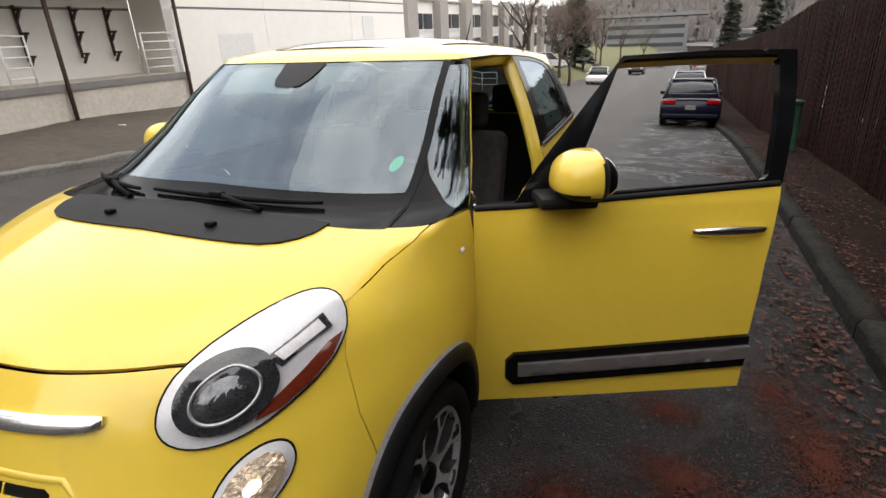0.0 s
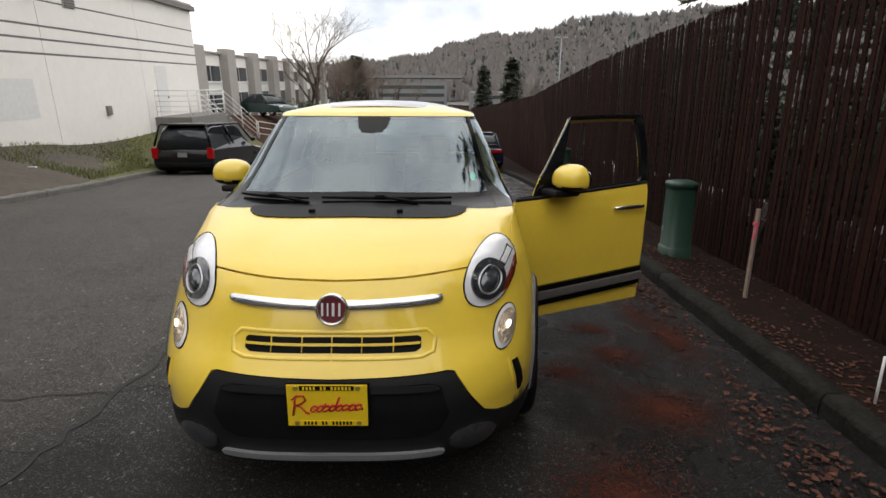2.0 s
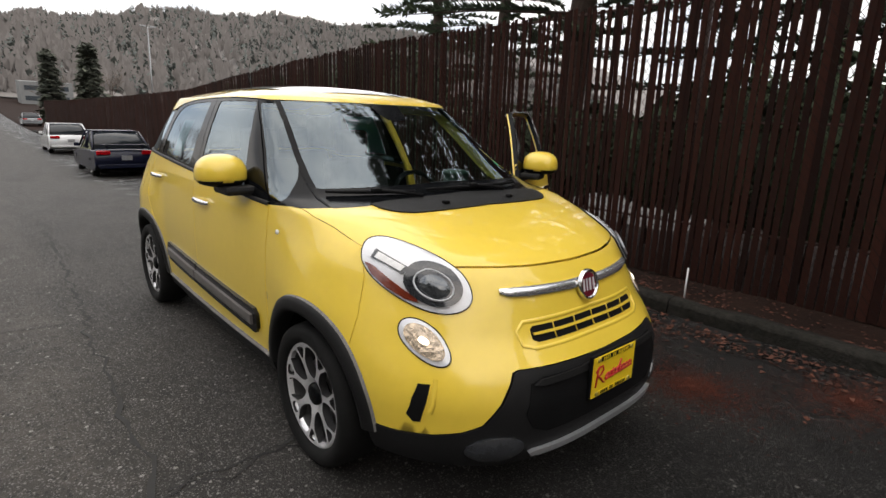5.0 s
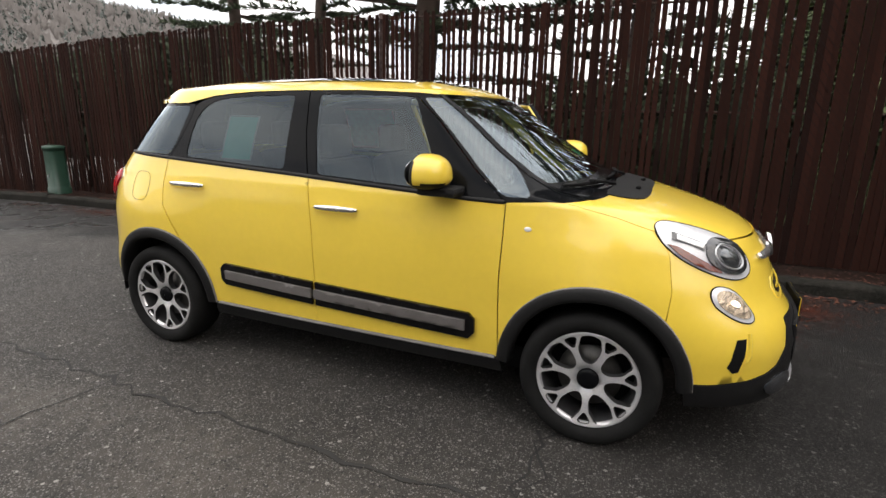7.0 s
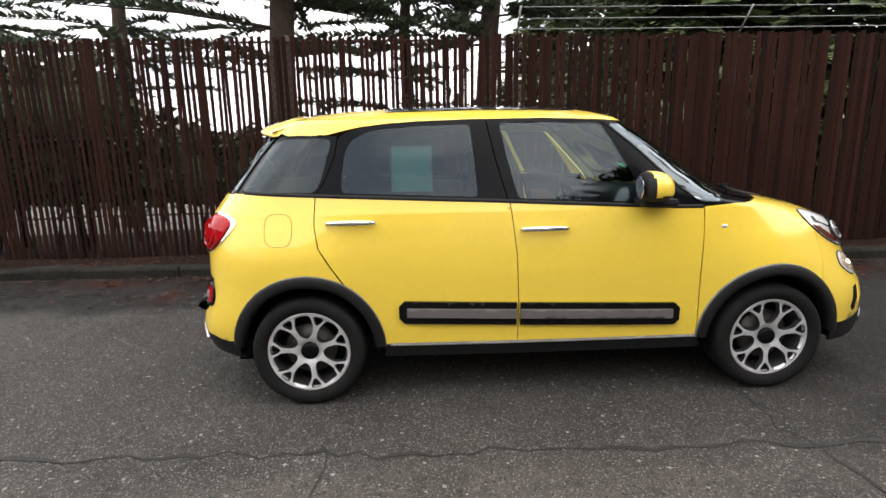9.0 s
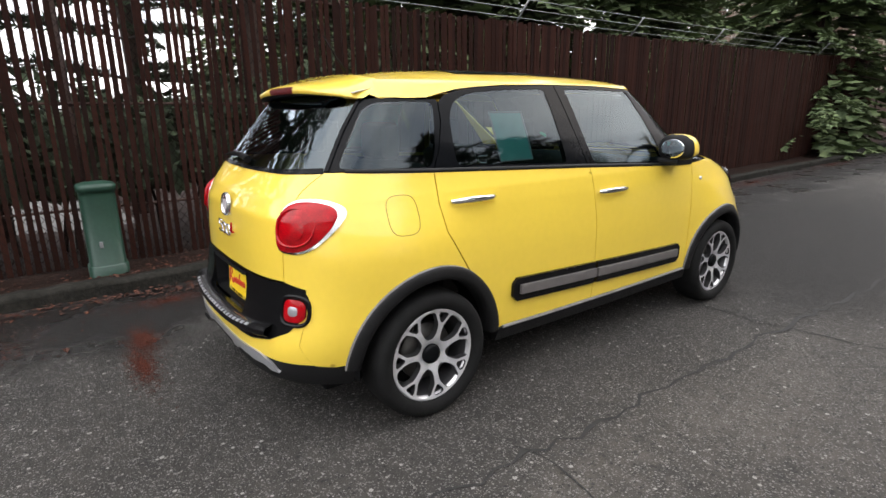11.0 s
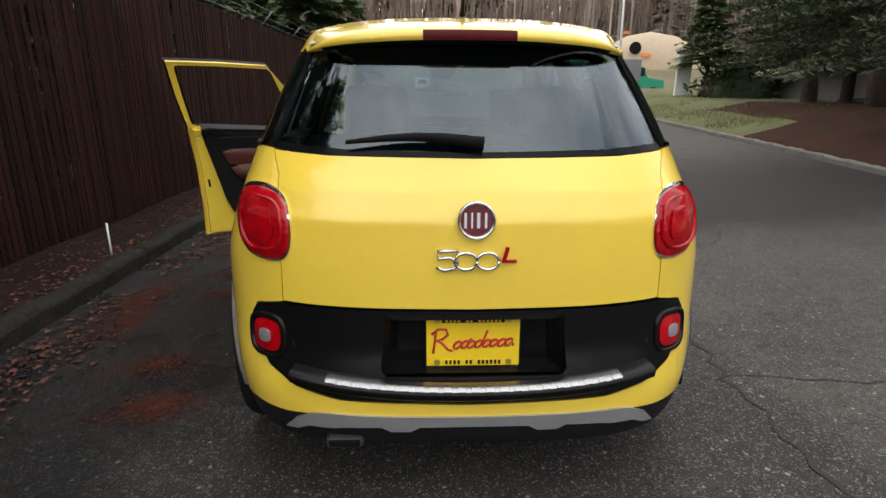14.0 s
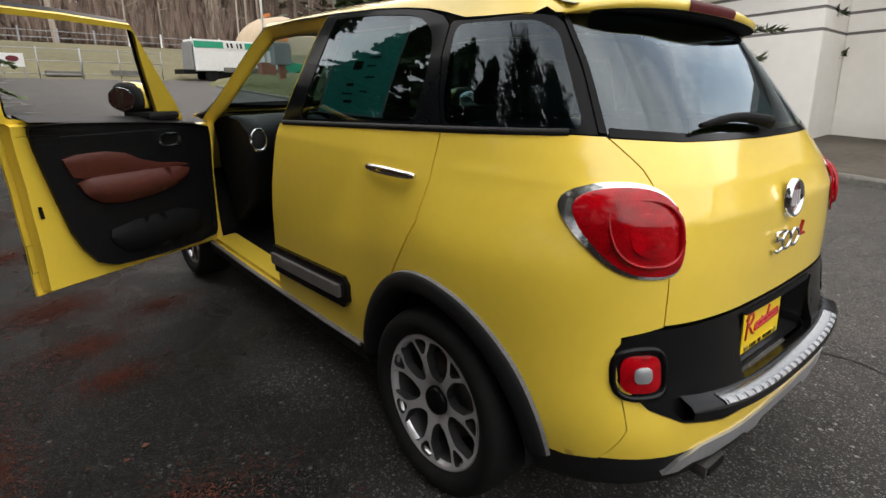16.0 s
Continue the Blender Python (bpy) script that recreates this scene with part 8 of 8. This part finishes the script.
def build_vehicles():
    vehicle("minivan", "black minivan parked at the far kerb", (-8.0, 15.9, lerp(LEVEL, 15.5)), 180, (4.9, 1.95, 1.75), *VAN, VAN_BLACK, wheel_r=.33, glass_split=1)
    bm = bmesh.new()
    sp = vehicle("sedan", "dark navy sedan with a rear wing parked at the kerb", (1.84, 18.4, lerp(LEVEL, 18.4)), 180, (4.45, 1.75, 1.42), *SEDAN, NAVY)
    add_box(bm, (0, 2.08, 1.02), (1.35, .20, .03), .012)
    add_box(bm, (-.5, 2.06, .95), (.05, .14, .14))
    add_box(bm, (.5, 2.06, .95), (.05, .14, .14))
    part("rear_wing", bm, NAVY, sp)
    for k, (x, y, kind, paint, yaw, label) in enumerate(((-5.3, 49.5, SEDAN, CAR_WHITE, 0, "pale car parked far down the road"), (-3.7, 72.5, VAN, VAN_BLACK, 0, "dark van far down the road"), (3.6, 74, SEDAN, CAR_GREY, 180, "grey car parked far down the road"), (1.9, 31, SEDAN, CAR_WHITE, 180, "white car parked along the kerb down the road"), (-10.8, 52, SEDAN, CAR_WHITE, 120, "white car in a far car park"), (-11.9, 34.6, SEDAN, CAR_TEAL, 60, "dark green car parked beyond the office steps"), (-3, 95, VAN, CAR_WHITE, 90, "white van at the far junction"), (3.5, -60, SEDAN, CAR_WHITE, 0, "white car beyond the gate"))):
        z = ground_height(x, y) if x < lerp(WEST, y) or y < -46 else lerp(LEVEL, y)
        vehicle("parked_car", label, (x, y, z), yaw, (4.4, 1.78, 1.45 if kind is SEDAN else 1.75), *kind, paint)
    # box truck
    t = tagged(new("box_truck"), "white box truck with a green stripe parked on the grass", "truck")
    z, y = 1.0, -35.0
    t.location = (-1.2, -4.3, .12)
    def piece(name, at, size, material, bevel=.0, label="", turn=None):
        bm = bmesh.new()
        add_box(bm, (at[0], y + at[1], z + at[2]), size, bevel, m=turn)
        return part(name, bm, material, t, label)
    piece("box_body", (-11.7, 0, 1.78), (5.9, 2.4, 2.05), WHITE_METAL, .03, "white box body")
    piece("stripe", (-11.7, 1.21, 2.48), (5.86, .02, .42), TRUCK_GREEN, 0, "green stripe")
    piece("logo_patch", (-11.5, 1.225, 2.48), (1.5, .02, .44), WHITE_METAL)
    for x, w in ((-11.05, .20), (-11.32, .26), (-11.72, .16), (-11.98, .24)):
        piece("logo_bar", (x, 1.24, 2.48), (w * .6, .02, .32), DARK, 0, "", Matrix.Rotation(radians(12), 4, "Y"))
    piece("chassis", (-12.3, 0, .62), (7.6, .9, .16), DARK, .02)
    piece("tail_lift", (-8.35, 0, .66), (.8, 2.3, .30), DARK, .03, "dark tail lift")
    piece("lift_plate", (-8.62, 0, 1.7), (.08, 2.3, 1.9), GALV, .02)
    bm = bmesh.new()
    vs = []
    for q in (-1.05, 1.05):
        vs.append([bm.verts.new((x, y + q, z + k)) for x, k in ((-14.8, .55), (-14.8, 2.35), (-15.5, 2.35), (-15.95, 1.55), (-17.2, 1.35), (-17.3, .55))])
    for k in range(6):
        bm.faces.new((vs[0][k], vs[0][(k + 1) % 6], vs[1][(k + 1) % 6], vs[1][k]))
    bm.faces.new(vs[0][::-1])
    bm.faces.new(vs[1])
    bmesh.ops.recalc_face_normals(bm, faces=bm.faces)
    cab = part("cab", bm, TRUCK_GREEN, t, "green cab")
    for q in (-1.06, 1.06):
        bm = bmesh.new()
        add_box(bm, (-15.3, y + q, z + 1.95), (.75, .02, .6), .01)
        part("cab_window", bm, CAR_GLASS, cab)
    for x in (-9.9, -10.85, -16.4):
        for q in (-.95, .95):
            bm = bmesh.new()
            bmesh.ops.create_cone(bm, cap_ends=True, segments=24, radius1=.46, radius2=.46, depth=.28)
            bmesh.ops.transform(bm, matrix=pose(x, y + q, z + .42, 90), verts=bm.verts)
            part("wheel", bm, RUBBER, t)


def build_lot_things():
    sg = tagged(new("sign_board"), "white board with a red and black oval on the gate", "sign")
    z = 1.3
    box("board", -.55, .55, -38.55, -38.50, z + .5, z + 1.25, WHITE_METAL, sg, .01)
    bm = bmesh.new()
    bmesh.ops.create_cone(bm, cap_ends=True, segments=24, radius1=.24, radius2=.24, depth=.02)
    bmesh.ops.transform(bm, matrix=pose(0, -38.48, z + .95, 90) @ Matrix.Diagonal((1.3, .7, 1, 1)), verts=bm.verts)
    part("oval", bm, MAROON, sg)
    for x in (-.5, .5):
        box("leg", x - .03, x + .03, -38.55, -38.50, z - .2, z + .5, GALV, sg)
    gate = tagged(new("chain_gate"), "chain link gate and fence across the old lane", "gate")
    for x in (-8, -5.5, -3.4, -1.2, 1.2, 2.6, 4.2):
        bm = bmesh.new()
        add_tube(bm, [(x, -38.9, z - .3), (x, -38.9, z + 1.7)], .06 if x in (1.2, -3.4) else .035, 8)
        part("post", bm, GALV, gate)
    for zz in (.15, .9, 1.6):
        bm = bmesh.new()
        add_tube(bm, [(-8, -38.9, z + zz), (4.2, -38.9, z + zz)], .025, 6)
        part("rail", bm, GALV, gate)
    wf = tagged(new("field_fence"), "pale rail fence along the top of the field", "fence")
    for k in range(20):
        x = -30 + 2.6 * k
        box("post", x - .06, x + .06, -54.06, -53.94, 3.8, 5.1, WHITE_METAL if 4 < k < 9 else GALV, wf)
    for zz in (4.3, 4.8):
        box("rail", -30, 20, -54.03, -53.97, zz, zz + .06, GALV, wf)
    for k, (x, y, l) in enumerate(((-2.6, -40.5, 2.0), (-6.5, -41, 2.4), (-14, -37.5, 4.5), (2.0, -40, 1.2))):
        b = box("stone_slab", x - l / 2, x + l / 2, y - .4, y + .4, ground_height(x, y) - .05, ground_height(x, y) + .28, CONCRETE, None, .05)
        tagged(b, "pale slab lying at the edge of the lot", "slab")
    fp = tagged(new("flagpole"), "white flagpole on a brick base", "flagpole")
    bm = bmesh.new()
    add_tube(bm, [(0, 0, 0), (0, 0, 11)], [.09, .05], 10)
    part("pole", bm, WHITE_METAL, fp)
    bm = bmesh.new()
    add_box(bm, (0, 0, .3), (1.0, .8, .8), .03)
    part("brick_base", bm, BRICK_RED, fp)
    bm = bmesh.new()
    add_box(bm, (-.3, 0, 3.7), (.55, .03, .2), .01, m=Matrix.Rotation(radians(14), 4, "Y"))
    part("pennant", bm, ORANGE, fp, "orange cloth")
    fp.location = (-13.4, -34.2, ground_height(-13.4, -34.2))
    fp["upright"] = 1
    ub = tagged(new("meter_cabinet"), "pale grey electrical cabinet on a post", "cabinet")
    box("cabinet", -.55, .55, -.3, .3, .75, 2.0, GALV, ub, .04)
    box("pedestal", -.18, .18, -.15, .15, -.3, .75, BRICK_RED, ub)
    ub.location = (-12.7, -30.2, ground_height(-12.7, -30.2))
    ub["upright"] = 1
    wp = box("white_panel", -15.0, -14.2, -27.4, -27.2, ground_height(-14.6, -27.3) - .2, ground_height(-14.6, -27.3) + 2.6, WHITE_METAL, None, .02)
    tagged(wp, "tall white panel beside the shrub", "panel")
    dome = tagged(new("earth_dome"), "tan covered mound with an orange band behind the field", "mound")
    rows = []
    for i in range(9):
        f = i / 8
        rows.append([(-21.8 + 4.9 * (1 - f ** 2) ** .5 * math.cos(a) * (1 + .05 * math.sin(3 * a)), -50 + 3.2 * (1 - f ** 2) ** .5 * math.sin(a), 3.6 + 3.6 * f) for a in [2 * math.pi * k / 24 for k in range(25)]])
    bm = bmesh.new()
    vs = [[bm.verts.new(p) for p in r] for r in rows]
    for a, b in zip(vs, vs[1:]):
        for k in range(24):
            bm.faces.new((a[k], a[k + 1], b[k + 1], b[k])).smooth = True
    bmesh.ops.remove_doubles(bm, verts=bm.verts, dist=.01)
    part("cover", bm, TAN, dome)
    bm = bmesh.new()
    add_box(bm, (-20.3, -46.85, 4.9), (1.0, .1, .3), .05)
    part("orange_band", bm, ORANGE, dome)
    bm = bmesh.new()
    bmesh.ops.create_cone(bm, cap_ends=True, segments=20, radius1=.55, radius2=.5, depth=.2)
    bmesh.ops.transform(bm, matrix=pose(-19.4, -47.3, 5.5, 90), verts=bm.verts)
    part("round_port", bm, DARK, dome)
    lamp = tagged(new("street_lamp"), "twin headed street lamp far down the road", "lamp")
    bm = bmesh.new()
    add_tube(bm, [(0, 0, 0), (0, 0, 13)], [.12, .07], 8)
    part("pole", bm, GALV, lamp)
    for s in (-1, 1):
        bm = bmesh.new()
        add_box(bm, (s * .6, 0, 13.05), (.8, .4, .2), .05)
        part("lamp_head", bm, GALV, lamp)
    lamp.location = (18.7, 84, 0)
    lamp["upright"] = 1
    br = tagged(new("overpass"), "grey concrete overpass far down the valley", "bridge")
    box("deck", -60, 8, 215, 222, 15.2, 16.2, BLUE_GREY, br)
    for k in range(7):
        box("pier", -56 + 9.4 * k, -55 + 9.4 * k, 216, 221, 0, 15.2, BLUE_GREY, br)
    for p in ((-9.2, 8.6), (-9.6, 5.6)):
        b = box("litter_scrap", p[0] - .09, p[0] + .09, p[1] - .03, p[1] + .03, max(ground_height(*p), lerp(LEVEL, p[1])) + .002, max(ground_height(*p), lerp(LEVEL, p[1])) + .03, WHITE_METAL, None, .008)
        tagged(b, "small pale scrap of litter on the ground", "litter")


build_ground()
build_road()
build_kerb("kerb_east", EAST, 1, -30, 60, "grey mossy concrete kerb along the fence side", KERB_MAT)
build_kerb("kerb_west", WEST, -1, -33, 70, "pale concrete kerb along the far side", CONCRETE)
build_cracks()
build_litter()
build_grass()
build_street_things()
build_trees()
build_woods()
build_hall()
build_office()
build_vehicles()
build_lot_things()
build_fence()
# the whole street lies on a grade; buildings were built upright already
for ob in list(scene.objects):
    if ob.parent is None and ob.type in ("MESH", "EMPTY"):
        mode = ob["upright"] if "upright" in ob else 2
        if mode == 1:
            ob.location = level(*ob.location)
        elif mode == 2:
            ob.matrix_basis = SLOPE @ ob.matrix_basis
        if "upright" in ob:
            del ob["upright"]
